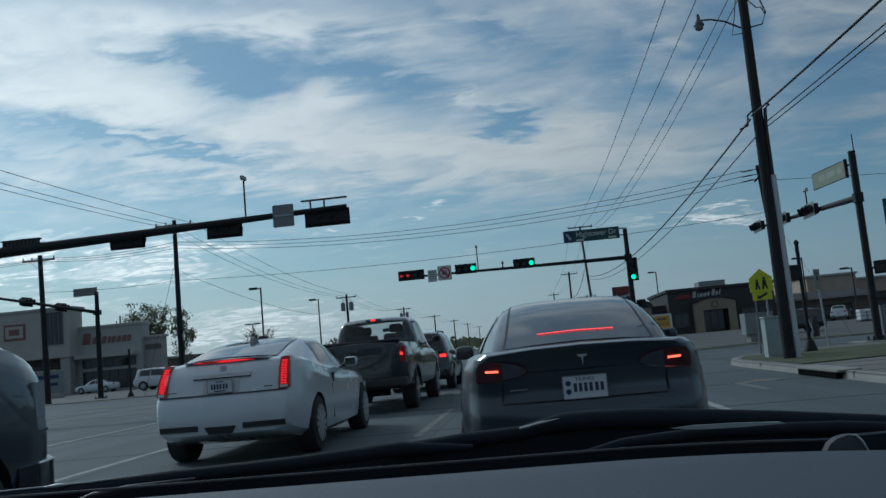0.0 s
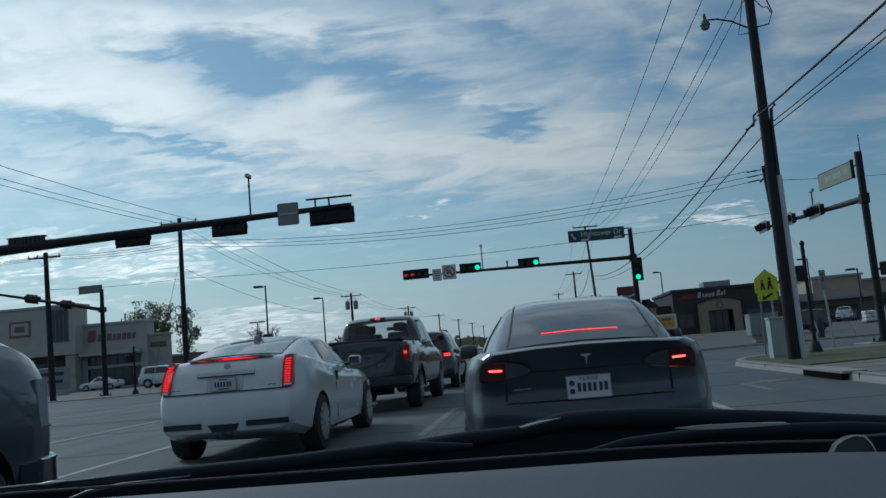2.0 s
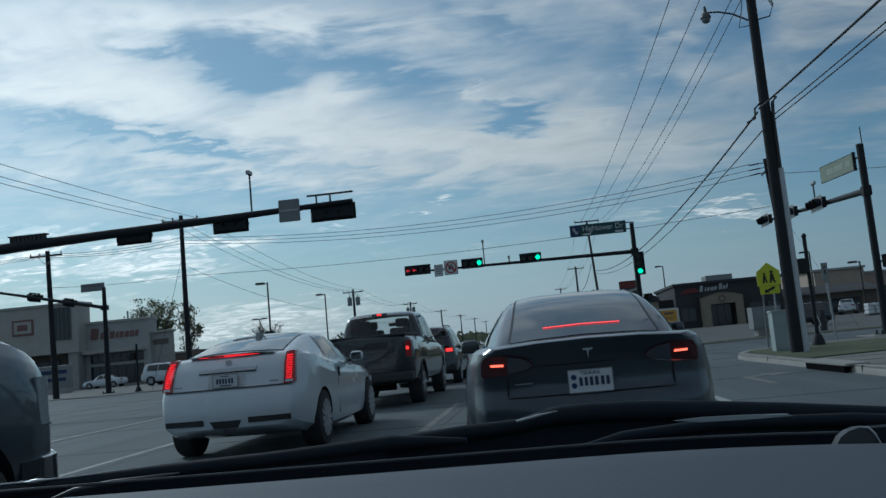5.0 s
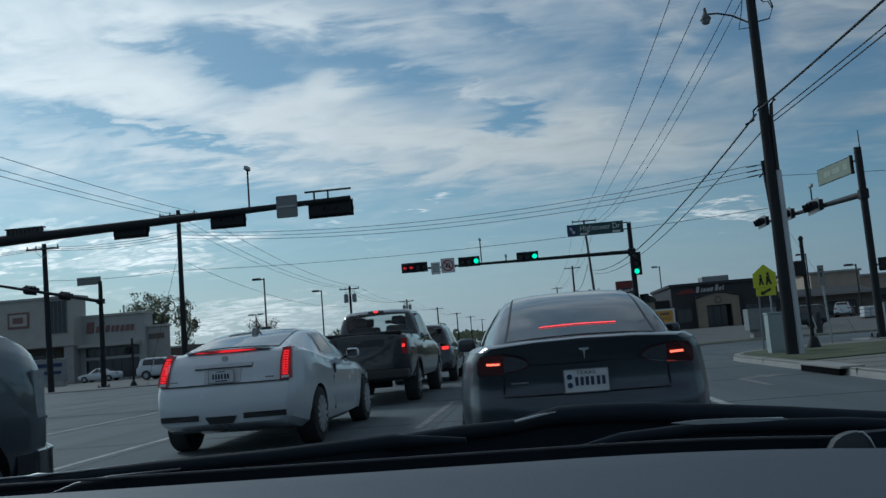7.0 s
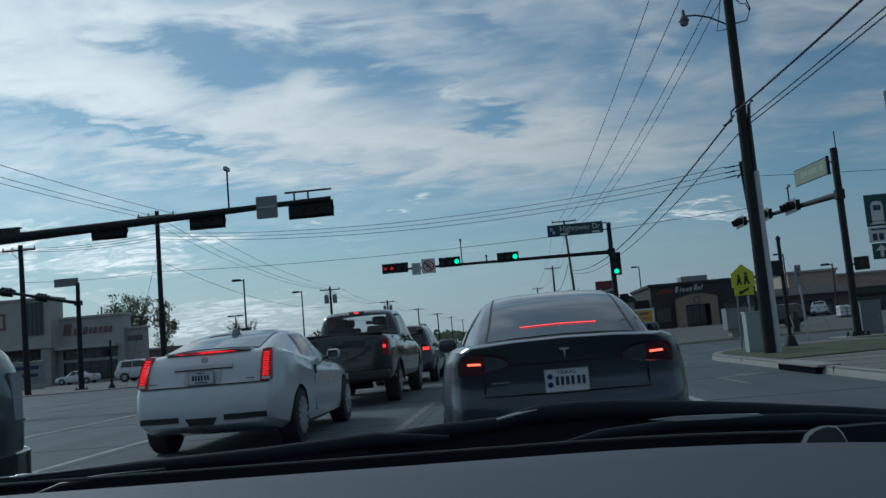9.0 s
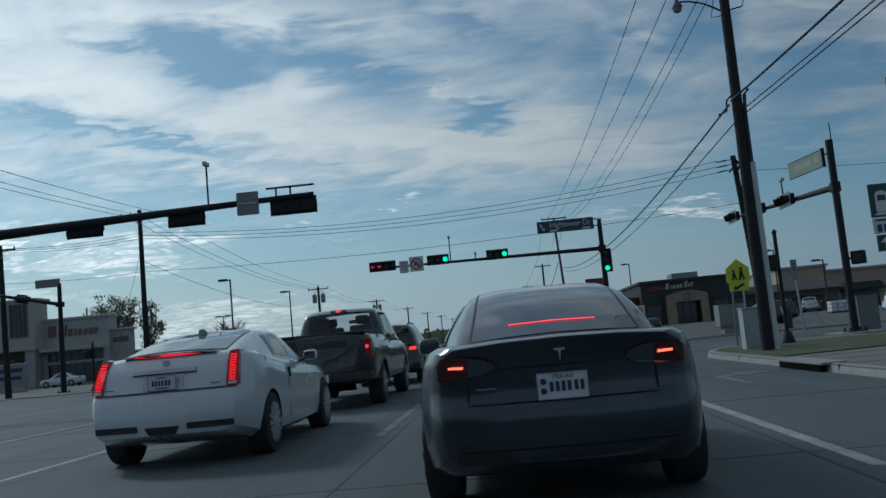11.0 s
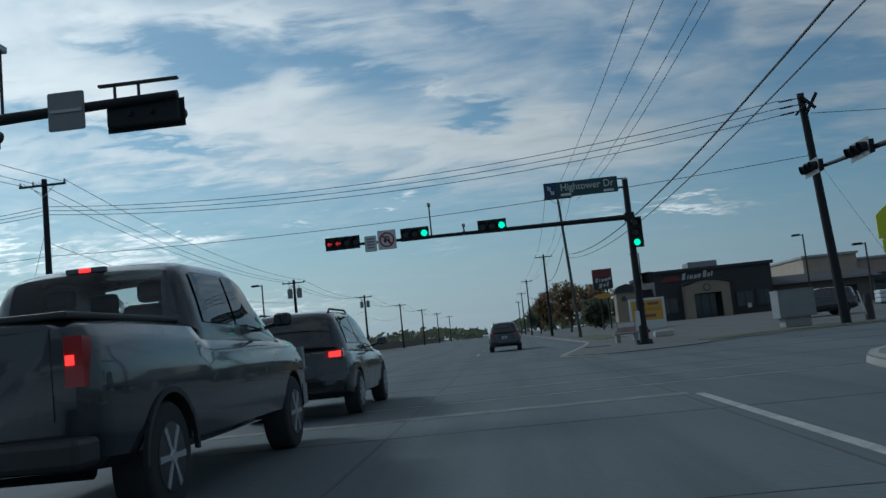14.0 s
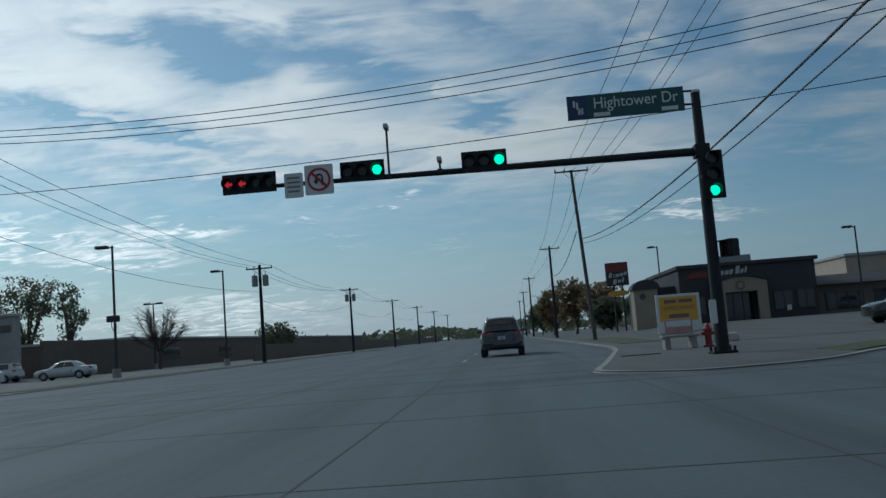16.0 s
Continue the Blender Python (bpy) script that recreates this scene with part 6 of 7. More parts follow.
# ---- the car that carries the camera ----
def own_car():
    car = thing("carrier_car", "dark car front with grey dashboard and wipers", "car", (0.0, 0.0, 0))
    # dashboard: nearly level top, rolled far edge that dips towards the sides
    def edge(x):
        return 0.9753 - 0.14 * max(0.0, x - 0.06) ** 2

    bm = bmesh.new()
    rings = []
    for x in np.linspace(-0.95, 0.62, 40):
        z = edge(x)
        rings.append([bm.verts.new((x, y, w)) for y, w in ((-0.2, 0.60), (-0.2, 0.80), (0.1, z - 0.06), (0.45, z - 0.016), (0.84, z - 0.004), (0.875, z), (0.893, z - 0.003), (0.902, z - 0.012), (0.905, 0.60))])
    for r0, r1 in zip(rings, rings[1:]):
        for k in range(9):
            bm.faces.new((r0[k], r0[(k + 1) % 9], r1[(k + 1) % 9], r1[k]))
    bm.faces.new(rings[0]), bm.faces.new(rings[-1])
    part("dashboard", bm, M["dash"], car, "grey grained dashboard top", smooth=40)
    part("dash_lip", tube([(x, 0.93, edge(x) + 0.003) for x in np.linspace(-0.95, 0.6, 30)], 0.0016, 6), M["dash_lip"], car, "thin raised lip along the dashboard", smooth=50)
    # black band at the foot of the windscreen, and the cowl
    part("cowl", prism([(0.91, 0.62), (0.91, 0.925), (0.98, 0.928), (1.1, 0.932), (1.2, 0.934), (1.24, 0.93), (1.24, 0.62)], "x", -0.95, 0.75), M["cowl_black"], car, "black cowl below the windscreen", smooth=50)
    # bonnet: crowned panel falling away to the front
    bm = bmesh.new()
    rows = []
    for y, z in ((1.18, 0.93), (1.28, 0.942), (1.5, 0.93), (1.9, 0.87), (2.15, 0.80), (2.25, 0.70)):
        rows.append([bm.verts.new((x, y + 0.05 * (1 - (x / 0.9) ** 2), z - 0.035 * ((x + 0.1) / 0.8) ** 2)) for x in np.linspace(-0.95, 0.75, 18)])
    for a, b in zip(rows, rows[1:]):
        for k in range(17):
            bm.faces.new((a[k], a[k + 1], b[k + 1], b[k]))
    part("bonnet", bm, M["black_car"], car, "glossy black bonnet", smooth=50)
    part("front_end", box(-0.93, 0.73, 1.2, 2.3, 0.25, 0.70, 0.08), M["black_car"], car)
    part("floor_pan", box(-0.9, 0.7, -1.4, 1.2, 0.22, 0.60, 0.05), M["black_car"], car)
    # wipers lying on the cowl
    left = [(-0.80, 0.960), (-0.59, 0.9657), (-0.49, 0.968), (-0.392, 0.9735), (-0.264, 0.9775), (-0.137, 0.984), (-0.06, 0.980)]
    part("wiper_blade", tube([(x, 1.03, z) for x, z in left], [0.008, 0.008, 0.008, 0.008, 0.008, 0.008, 0.003], 10), M["cowl_black"], car, smooth=50)
    # highlight along the blade's top, built as a thin pale tube
    part("blade_highlight", tube([(x, 1.026, z + 0.0078) for x, z in left[:4]], [0.0008, 0.0012, 0.0012, 0.0004], 6), M["galv"], car, "thin pale tube drawing the lit upper edge of the wiper")
    # added silver bead in place of a glint on the blade
    part("blade_glint", tube([(-0.545, 1.022, 0.9745), (-0.53, 1.022, 0.9752), (-0.515, 1.022, 0.9756)], [0.0008, 0.0026, 0.0008], 8), M["silver_car"], car, "small silver bead standing in for a glint on the wiper", smooth=50)
    part("wiper_arm", tube([(-0.50, 0.99, 0.958), (-0.47, 0.99, 0.966), (-0.43, 0.99, 0.971), (-0.36, 1.0, 0.974)], [0.001, 0.003, 0.003, 0.001], 8), M["dash_lip"], car, smooth=50)
    arc = [(-0.16, 0.974), (-0.112, 0.9775), (-0.075, 0.9805), (-0.007, 0.984), (0.0177, 0.989), (0.0404, 0.992), (0.0753, 0.992), (0.1376, 0.9893), (0.2013, 0.9834), (0.289, 0.974), (0.3835, 0.9623), (0.4632, 0.9512), (0.52, 0.944)]
    far = [(x * 1.071, 1.07 - (1.07 - z) * 1.071) for x, z in left[:5]]
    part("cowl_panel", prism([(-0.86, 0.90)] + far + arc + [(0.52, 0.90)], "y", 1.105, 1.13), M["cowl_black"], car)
    part("wiper_arm", tube([(x, 1.1, z) for x, z in arc], [0.008, 0.009, 0.009, 0.008, 0.009, 0.011, 0.011, 0.011, 0.011, 0.011, 0.011, 0.010, 0.008], 10), M["cowl_black"], car, smooth=50)
    part("wiper_blade", tube([(0.05, 1.04, 0.962), (0.1, 1.04, 0.970), (0.2, 1.05, 0.974), (0.33, 1.05, 0.968), (0.5, 1.04, 0.950)], [0.002, 0.006, 0.007, 0.007, 0.006], 8), M["cowl_black"], car, smooth=50)
    # sky gleams on the wiper, built as silver slivers
    part("gleam_edge", tube([(-0.0095, 1.085, 0.9902), (0.0142, 1.085, 0.9947), (0.0364, 1.085, 0.9978)], [0.0016, 0.0018, 0.0004], 8), M["silver_car"], car, "narrow silver strip drawing a sky gleam on the wiper arm", smooth=50)
    part("gleam_edge", prism([(0.1512, 0.9834), (0.1776, 0.9800), (0.2227, 0.9788), (0.2675, 0.9789), (0.2622, 0.9811), (0.2177, 0.9836), (0.1782, 0.9846)], "y", 1.026, 1.03), M["silver_car"], car, "narrow silver strip drawing a sky gleam on the wiper blade")
    # sensor dome at the foot of the screen, the glint on its far edge a silver tube
    part("sensor_dome", prism([(0.2680, 0.950), (0.2694, 0.9625), (0.2742, 0.97), (0.281, 0.9745), (0.2895, 0.9768), (0.2972, 0.9768), (0.3022, 0.9711), (0.307, 0.96), (0.308, 0.950)], "y", 0.912, 0.925), M["dash_lip"], car, "small grey sensor dome")
    part("gleam_edge", tube([(0.2935, 0.911, 0.9769), (0.2972, 0.911, 0.9768), (0.3022, 0.911, 0.9711), (0.307, 0.911, 0.96)], [0.0006, 0.0012, 0.0012, 0.0008], 8), M["silver_car"], car, "thin silver tube drawing a glint on the dome's rim", smooth=50)
    part("sensor_base", prism([(0.2985, 0.9755), (0.34, 0.9760), (0.39, 0.970), (0.40, 0.93), (0.31, 0.93), (0.307, 0.96)], "y", 0.914, 0.93), M["cowl_black"], car)
    for x in (0.72, -0.92):
        wheel(car, x, 1.45, 0.33, 0.22, M["rim"], 10)
        wheel(car, x, -1.1, 0.33, 0.22, M["rim"], 10)
    return car


own_car()


# ---- parked cars ----
def sedan(at, label, paint, turn=0.0):
    car = thing("sedan", label, "car", at, turn, "parked cars")
    low = [(0, 0.78, 0.34, 0.92), (0.15, 0.84, 0.28, 0.97), (0.8, 0.9, 0.22, 0.97), (2.4, 0.9, 0.2, 0.92), (3.6, 0.9, 0.2, 0.88), (4.4, 0.84, 0.24, 0.76), (4.7, 0.7, 0.32, 0.64)]
    cab = [(0.75, 0.76, 0.66, 0.97, 0.98), (1.2, 0.82, 0.6, 0.95, 1.24), (1.7, 0.84, 0.58, 0.93, 1.41), (2.4, 0.84, 0.58, 0.92, 1.43), (2.8, 0.84, 0.6, 0.91, 1.32), (3.5, 0.82, 0.7, 0.88, 0.91)]
    sh = Shell(low, cab, [(0.3, 0.08), (0.6, 0.0), (0.95, 0.06)], 0.16)
    ob = sh.body([(0.95, 0.32), (3.7, 0.32)], 0.36, [paint, M["trim_black"]])
    ob.parent = car
    part("roof", sh.cabin(), paint, car, smooth=30)
    part("rear_window", sh.pane([(0.85, 0.56), (1.6, 0.6), (1.6, 1.4), (0.85, 1.44)], 1), M["car_glass"], car, smooth=60)
    part("windscreen", sh.pane([(2.65, 0.6), (3.4, 0.57), (3.4, 1.43), (2.65, 1.4)], 1), M["car_glass"], car, smooth=60)
    for s in (1, -1):
        part("side_window", sh.pane([(1.2, 0.12), (2.1, 0.10), (2.1, 0.43), (1.6, 0.42)], s), M["car_glass"], car, smooth=60)
        part("side_window", sh.pane([(2.16, 0.10), (3.1, 0.09), (2.6, 0.43), (2.16, 0.43)], s), M["car_glass"], car, smooth=60)
        q = [(0.5, 0.76), (0.78, 0.76), (0.78, 0.9), (0.5, 0.88)]
        part("tail_light", sh.rear_patch(q if s > 0 else mirror_x(q), 0.014, 0.08), M["tail_red"], car)
    for x in (0.9, -0.9):
        wheel(car, x, 0.95, 0.32, 0.22, M["rim"], 10)
        wheel(car, x, 3.7, 0.32, 0.22, M["rim"], 10)
    return car


K = FAR_H
sedan((-45.0, 90.5, K), "white sedan parked on the forecourt", M["white_car"], 90)
van = suv((-36.0, 76.0, K), "white minivan with dark windows parked on the forecourt", M["white_car"], -90, group="parked cars")
van.name = "minivan"
van.matrix_basis = van.matrix_basis @ Matrix.Scale(1.14, 4)
suv((-41.5, 97.0, K), "grey sport utility car parked by the shop", M["silver_car"], 90, group="parked cars")
sedan((-32.5, 92.0, K), "silver sedan parked beside a white car", M["silver_car"], 96)
suv((21.2, 66.5, K + lot_rise(18, 66.5)), "dark sport utility car parked on the lot", M["dark_car"], 90, group="parked cars")
suv((34.0, 101.5, K + 0.5), "white sport utility car parked before the shops", M["white_car"], -24, group="parked cars")
suv((25.2, 60.5, K), "white van-like car parked on the lot", M["white_car"], -78, group="parked cars")

bp = thing("dark_post", "squat dark post with a pale brace on the lot", "post", (15.6, 50.6, K))
part("post", tube([(0, 0, 0), (0, 0, 1.1)], [0.2, 0.17], 12), M["steel_dark"], bp)
part("brace", tube([(-0.35, 0, 1.2), (-0.1, -0.1, 0.0)], 0.03, 6), M["sign_white"], bp)

pal = thing("bag_pallet", "pallet of shiny white bags outside the shop", "pallet", (31.4, 84.0, K + lot_rise(31, 84)))
part("deck", box(-1.6, 1.6, -0.6, 0.6, 0.0, 0.14, 0.01), M["wood_grey"], pal)
for i in range(5):
    for j in range(3):
        part("bag", box(-1.55 + i * 0.63, -0.97 + i * 0.63, -0.55, 0.55, 0.15 + j * 0.33, 0.46 + j * 0.33, 0.07), M["plate"], pal)


# ---- buildings ----
def opening(parent, x0, x1, y, z0, z1, mullions=0, name="window", frame_mat=None):
    """A glazed opening: recessed pane, frame all round, mullions."""
    fm = frame_mat or M["steel_dark"]
    win = part(name, box(x0, x1, y - 0.02, y + 0.12, z0, z1), M["shop_glass"], parent)
    t = 0.07
    for a, b, c, d in ((x0 - t, x1 + t, z1, z1 + t), (x0 - t, x1 + t, z0 - t, z0), (x0 - t, x0, z0, z1), (x1, x1 + t, z0, z1)):
        part("frame", box(a, b, y - 0.07, y + 0.1, c, d), fm, win)
    for k in range(mullions):
        x = x0 + (x1 - x0) * (k + 1) / (mullions + 1)
        part("mullion", box(x - 0.03, x + 0.03, y - 0.06, y + 0.0, z0, z1), fm, win)
    return win


# pharmacy across the road
ph = thing("pharmacy", "tan pharmacy building with a corner tower and red letters", "building", (0, 0, K))
part("main_wall", box(-56, -46.5, 100, 102.2, 0.0, 7.7), M["stucco_tan"], ph)
part("rear_wall", box(-66, -52.5, 102.2, 116, 0.0, 5.6), M["brick_brown"], ph)
part("wing_wall", box(-46.5, -44.2, 100.6, 101.8, 0.0, 6.0), M["brick_pale"], ph)
part("tower_wall", box(-66.0, -54.4, 98.0, 101.0, 4.4, 10.2), M["stucco_cream"], ph)
part("tower_core", box(-64.5, -57.6, 101.0, 102.2, 0.0, 4.5), M["brick_brown"], ph)
part("parapet", box(-66.2, -54.1, 97.8, 101.2, 10.1, 10.4, 0.03), M["stucco_tan"], ph)
part("parapet", box(-54.4, -46.4, 99.8, 102.4, 7.6, 7.9, 0.03), M["stucco_cream"], ph)
part("parapet", box(-46.6, -44.0, 100.4, 102.0, 5.9, 6.15, 0.03), M["stucco_cream"], ph)
part("pillar", box(-55.8, -54.6, 98.2, 99.6, 0.0, 4.4, 0.02), M["brick_pale"], ph)
part("pillar", box(-65.9, -64.7, 98.2, 99.6, 0.0, 4.4, 0.02), M["brick_pale"], ph)
part("canopy", box(-54.4, -47.0, 98.7, 100, 4.0, 4.4, 0.03), M["stucco_cream"], ph)
opening(ph, -53.9, -47.4, 99.98, 2.9, 3.8, 6)
opening(ph, -53.9, -47.4, 99.98, 0.3, 2.4, 5)
opening(ph, -57.3, -55.2, 97.98, 6.0, 9.8, 3, frame_mat=M["alu"])
opening(ph, -64.0, -58.5, 100.98, 0.2, 3.6, 3, "shop_front")
part("sign_band", box(-46.3, -44.4, 100.5, 100.59, 4.5, 5.1, 0.02), M["brick_brown"], ph, "dark sign band")
# faded red letter shapes: plain slanted tablets
for x, w, h in ((-53.4, 1.0, 1.35), (-52.35, 0.62, 0.8), (-51.75, 0.3, 1.35), (-51.2, 0.58, 0.85), (-50.55, 0.36, 0.78), (-50.0, 0.5, 0.75), (-49.35, 0.5, 0.75), (-48.7, 0.55, 0.75), (-48.1, 0.44, 0.75)):
    o = rounded([(x - w / 2, 5.7), (x + w / 2 - 0.06, 5.7), (x + w / 2 + 0.1, 5.7 + h), (x - w / 2 + 0.16, 5.7 + h)], [0.14] * 4, 4)
    part("letter_shape", prism(o, "y", 99.9, 99.99), M["letters"], ph)
part("logo_shape", box(-62.6, -59.9, 97.9, 97.99, 6.9, 8.8, 0.02), M["letters"], ph, "faded red square logo shape")
part("logo_inner", box(-62.35, -60.15, 97.86, 97.92, 7.15, 8.55, 0.02), M["stucco_cream"], ph)
part("logo_bar", box(-61.9, -60.6, 97.82, 97.87, 7.5, 8.2, 0.02), M["letters"], ph)
part("roof_vent", tube([(-49.8, 101.5, 7.7), (-49.8, 101.5, 8.9)], 0.12, 8), M["galv"], ph)
ms = thing("monument_sign", "low pale monument sign by the forecourt", "sign", (-45.7, 78.0, K))
part("panel", box(-1.7, 1.7, -0.2, 0.2, 0.5, 2.6, 0.05), M["cab_grey"], ms)
part("foot", box(-1.5, 1.5, -0.3, 0.3, 0.0, 0.5, 0.03), M["brick_pale"], ms)
bars(ms, M["sign_blue"], [(0, 2.0, 2.6, 0.35), (0, 1.3, 2.4, 0.3)], -0.21)

# long low building along the road
lb = thing("low_building", "long low brown brick building along the road", "building", (0, 0, K))
part("wall", box(-60, -44.0, 124, 290, 0.0, 3.7), M["brick_brown"], lb)
part("roof_edge", box(-60.2, -43.8, 123.8, 290.2, 3.65, 3.95, 0.03), M["stucco_tan"], lb)
for k in range(7):
    y = 134 + 22 * k
    part("window", box(-44.02, -43.95, y, y + 6, 1.0, 2.5), M["shop_glass"], lb)
lw = solid("screen_wall", box(-43.6, -43.3, 104, 124, 0.0, 3.6, 0.02), M["brick_brown"], "brown brick screen wall behind the lot", "wall", "structure", at=(0, 0, K))
solid("screen_wall", box(-30.5, -30.2, 128, 420, 0.0, 1.9, 0.02), M["brick_brown"], "low brown garden wall along the road", "wall", "structure", at=(0, 0, K))

# restaurant on the right
rs_ = thing("restaurant", "charcoal restaurant with a buff arched porch", "building", (0, 0, K))
RYF = 107.0
part("main_wall", box(16.4, 28.8, RYF, 124, 0.0, 5.75), M["charcoal"], rs_)
part("parapet", box(16.2, 29.1, RYF - 0.25, 124.2, 5.6, 5.95, 0.04), M["charcoal"], rs_)
part("side_wall", box(28.8, 40.0, RYF + 1.5, 122, 0.0, 3.4), M["brick_brown"], rs_)
part("side_roof", prism([(RYF + 0.6, 3.2), (RYF + 6.5, 4.3), (122.4, 4.3), (122.4, 3.2)], "x", 28.8, 40.6), M["charcoal"], rs_)
part("left_wall", box(13.8, 16.4, RYF + 2.0, 122, 0.0, 4.2), M["charcoal"], rs_)
part("tower_wall", box(12.2, 14.4, RYF + 0.3, RYF + 2.5, 0.0, 4.1, 0.02), M["stucco_stone"], rs_, "buff corner turret")
part("tower_roof", prism([(12.0, 4.05), (14.7, 4.05), (14.5, 4.5), (14.0, 4.85), (13.3, 4.98), (12.6, 4.8), (12.15, 4.45)], "y", RYF + 0.1, RYF + 2.7), M["charcoal"], rs_, "dark arched cap")
part("tower_window", prism(disc_outline(13.0, 3.4, 0.3, 14), "y", RYF + 0.26, RYF + 0.4), M["shop_glass"], rs_)
arch = [(19.2, 0.0), (19.2, 4.0)] + [(19.2 + 4.7 * k / 12, 4.0 + 0.45 * math.sin(math.pi * k / 12)) for k in range(1, 12)] + [(23.9, 4.0), (23.9, 0.0), (23.0, 0.0), (23.0, 3.1), (20.1, 3.1), (20.1, 0.0)]
part("porch_wall", prism(arch, "y", RYF - 1.6, RYF - 1.2), M["stucco_stone"], rs_, "buff arched porch front")
part("porch_side", box(19.2, 19.6, RYF - 1.2, RYF, 0.0, 4.0), M["stucco_stone"], rs_)
part("porch_side", box(23.5, 23.9, RYF - 1.2, RYF, 0.0, 4.0), M["stucco_stone"], rs_)
part("porch_roof", box(19.1, 24.0, RYF - 1.15, RYF, 4.1, 4.3, 0.04), M["charcoal"], rs_)
cap = [(19.0 + 5.1 * k / 12, 4.02 + 0.5 * math.sin(math.pi * k / 12)) for k in range(13)]
part("porch_cap", prism(cap + [(x, z + 0.22) for x, z in reversed(cap)], "y", RYF - 1.8, RYF - 1.0), M["charcoal"], rs_, "dark moulding over the arch")
part("porch_medallion", prism(disc_outline(21.5, 3.68, 0.42, 18), "y", RYF - 1.68, RYF - 1.6), M["brick_brown"], rs_)
part("porch_medallion", prism(disc_outline(21.5, 3.68, 0.26, 18), "y", RYF - 1.72, RYF - 1.66), M["stucco_stone"], rs_)
opening(rs_, 20.2, 22.9, RYF - 0.02, 0.55, 3.0, 2, "door")
for x0, x1 in ((16.9, 18.6), (24.9, 26.6), (27.0, 28.5)):
    opening(rs_, x0, x1, RYF - 0.02, 1.3, 2.9, 1)
opening(rs_, 30.0, 33.0, RYF + 1.48, 0.9, 2.4, 2)
opening(rs_, 34.5, 38.0, RYF + 1.48, 0.9, 2.4, 2)
part("rooftop_unit", box(20.8, 24.0, 110.0, 113.0, 5.8, 6.75, 0.05), M["cab_grey"], rs_, "pale rooftop air unit")
part("logo_roof", prism([(16.9, 4.62), (19.3, 4.72), (18.9, 5.25), (17.7, 5.2)], "y", RYF - 0.12, RYF - 0.02), M["logo_red"], rs_, "dull red roof-shaped logo")
for k, (x, w, h) in enumerate(((19.5, 0.34, 0.75), (19.95, 0.14, 0.5), (20.3, 0.32, 0.42), (20.75, 0.32, 0.42), (21.15, 0.28, 0.46), (21.75, 0.34, 0.75), (22.15, 0.28, 0.42), (22.5, 0.16, 0.6))):
    part("letter_shape", prism([(x - w / 2, 4.72 + 0.02 * k), (x + w / 2, 4.74 + 0.02 * k), (x + w / 2 + 0.14, 4.72 + h + 0.02 * k), (x - w / 2 + 0.14, 4.7 + h + 0.02 * k)], "y", RYF - 0.1, RYF - 0.02), M["letter_grey"], rs_)
part("mail_slot", box(25.9, 26.3, RYF - 0.12, RYF - 0.06, 1.1, 1.6), M["sign_white"], rs_, "small white notice")

# strip of shops further right
st = thing("shop_row", "tan and rose stucco shop row with dark awnings", "building", (0, 0, K))
part("wall", box(37.0, 43.4, 121, 140, 0.0, 6.5), M["stucco_warm"], st)
part("wall", box(43.4, 60.0, 121.8, 140, 0.0, 5.7), M["stucco_rose"], st)
part("wall", box(60.0, 110.0, 121.2, 140, 0.0, 6.0), M["stucco_tan"], st)
for x0, x1, y, z in ((36.8, 43.6, 120.7, 6.5), (43.4, 60.0, 121.5, 5.7), (60.0, 110.2, 120.9, 6.0)):
    part("cornice", box(x0, x1, y, 140.2, z - 0.1, z + 0.2, 0.04), M["stucco_tan"], st)
for x0, x1, y in ((37.6, 43.0, 119.6), (45.0, 50.5, 120.2), (52.0, 58.0, 120.2), (62, 72, 119.8), (76, 90, 119.8)):
    part("awning", prism([(y, 2.7), (y, 3.0), (y + 1.7, 3.9), (y + 1.7, 2.7)], "x", x0, x1), M["awning"], st, "dark fabric awning")
    opening(st, x0 + 0.4, x1 - 0.4, y + 1.58 if x0 > 43 and x0 < 60 else y + 1.38, 0.3, 2.5, 4, "shop_front")


# ---- signs and small things beyond the cross street ----
hs = thing("restaurant_pole_sign", "dark and red restaurant pole sign with oval below", "sign", (11.95, 116.0, K + lot_rise(11.95, 116)))
part("panel", box(-1.15, 1.15, -0.25, 0.25, 4.75, 7.15, 0.05), M["charcoal"], hs)
part("red_band", prism([(-1.1, 6.2), (1.1, 6.2), (1.1, 7.1), (-1.1, 7.1)], "y", -0.27, -0.24), M["logo_red"], hs, "dull red top band")
for u, v, w, h in ((-0.75, 5.85, 0.3, 0.55), (-0.4, 5.8, 0.12, 0.4), (-0.05, 5.8, 0.35, 0.35), (0.38, 5.85, 0.35, 0.35), (0.8, 5.95, 0.3, 0.36), (-0.35, 5.15, 0.35, 0.55), (0.12, 5.2, 0.32, 0.36), (0.5, 5.3, 0.18, 0.55)):
    part("letter_shape", prism([(u - w / 2, v - h / 2), (u + w / 2, v - h / 2 + 0.03), (u + w / 2 + 0.1, v + h / 2), (u - w / 2 + 0.1, v + h / 2 - 0.03)], "y", -0.3, -0.255), M["letter_grey"], hs)
part("oval", prism([(1.1 * math.cos(a), 3.95 + 0.3 * math.sin(a)) for a in [2 * math.pi * k / 24 for k in range(24)]], "y", -0.15, 0.15), M["banner_yellow"], hs, "amber oval panel")
for x in (-0.45, 0.45):
    part("post", tube([(x, 0, 0), (x, 0, 4.9)], 0.1, 10), M["steel_dark"], hs)

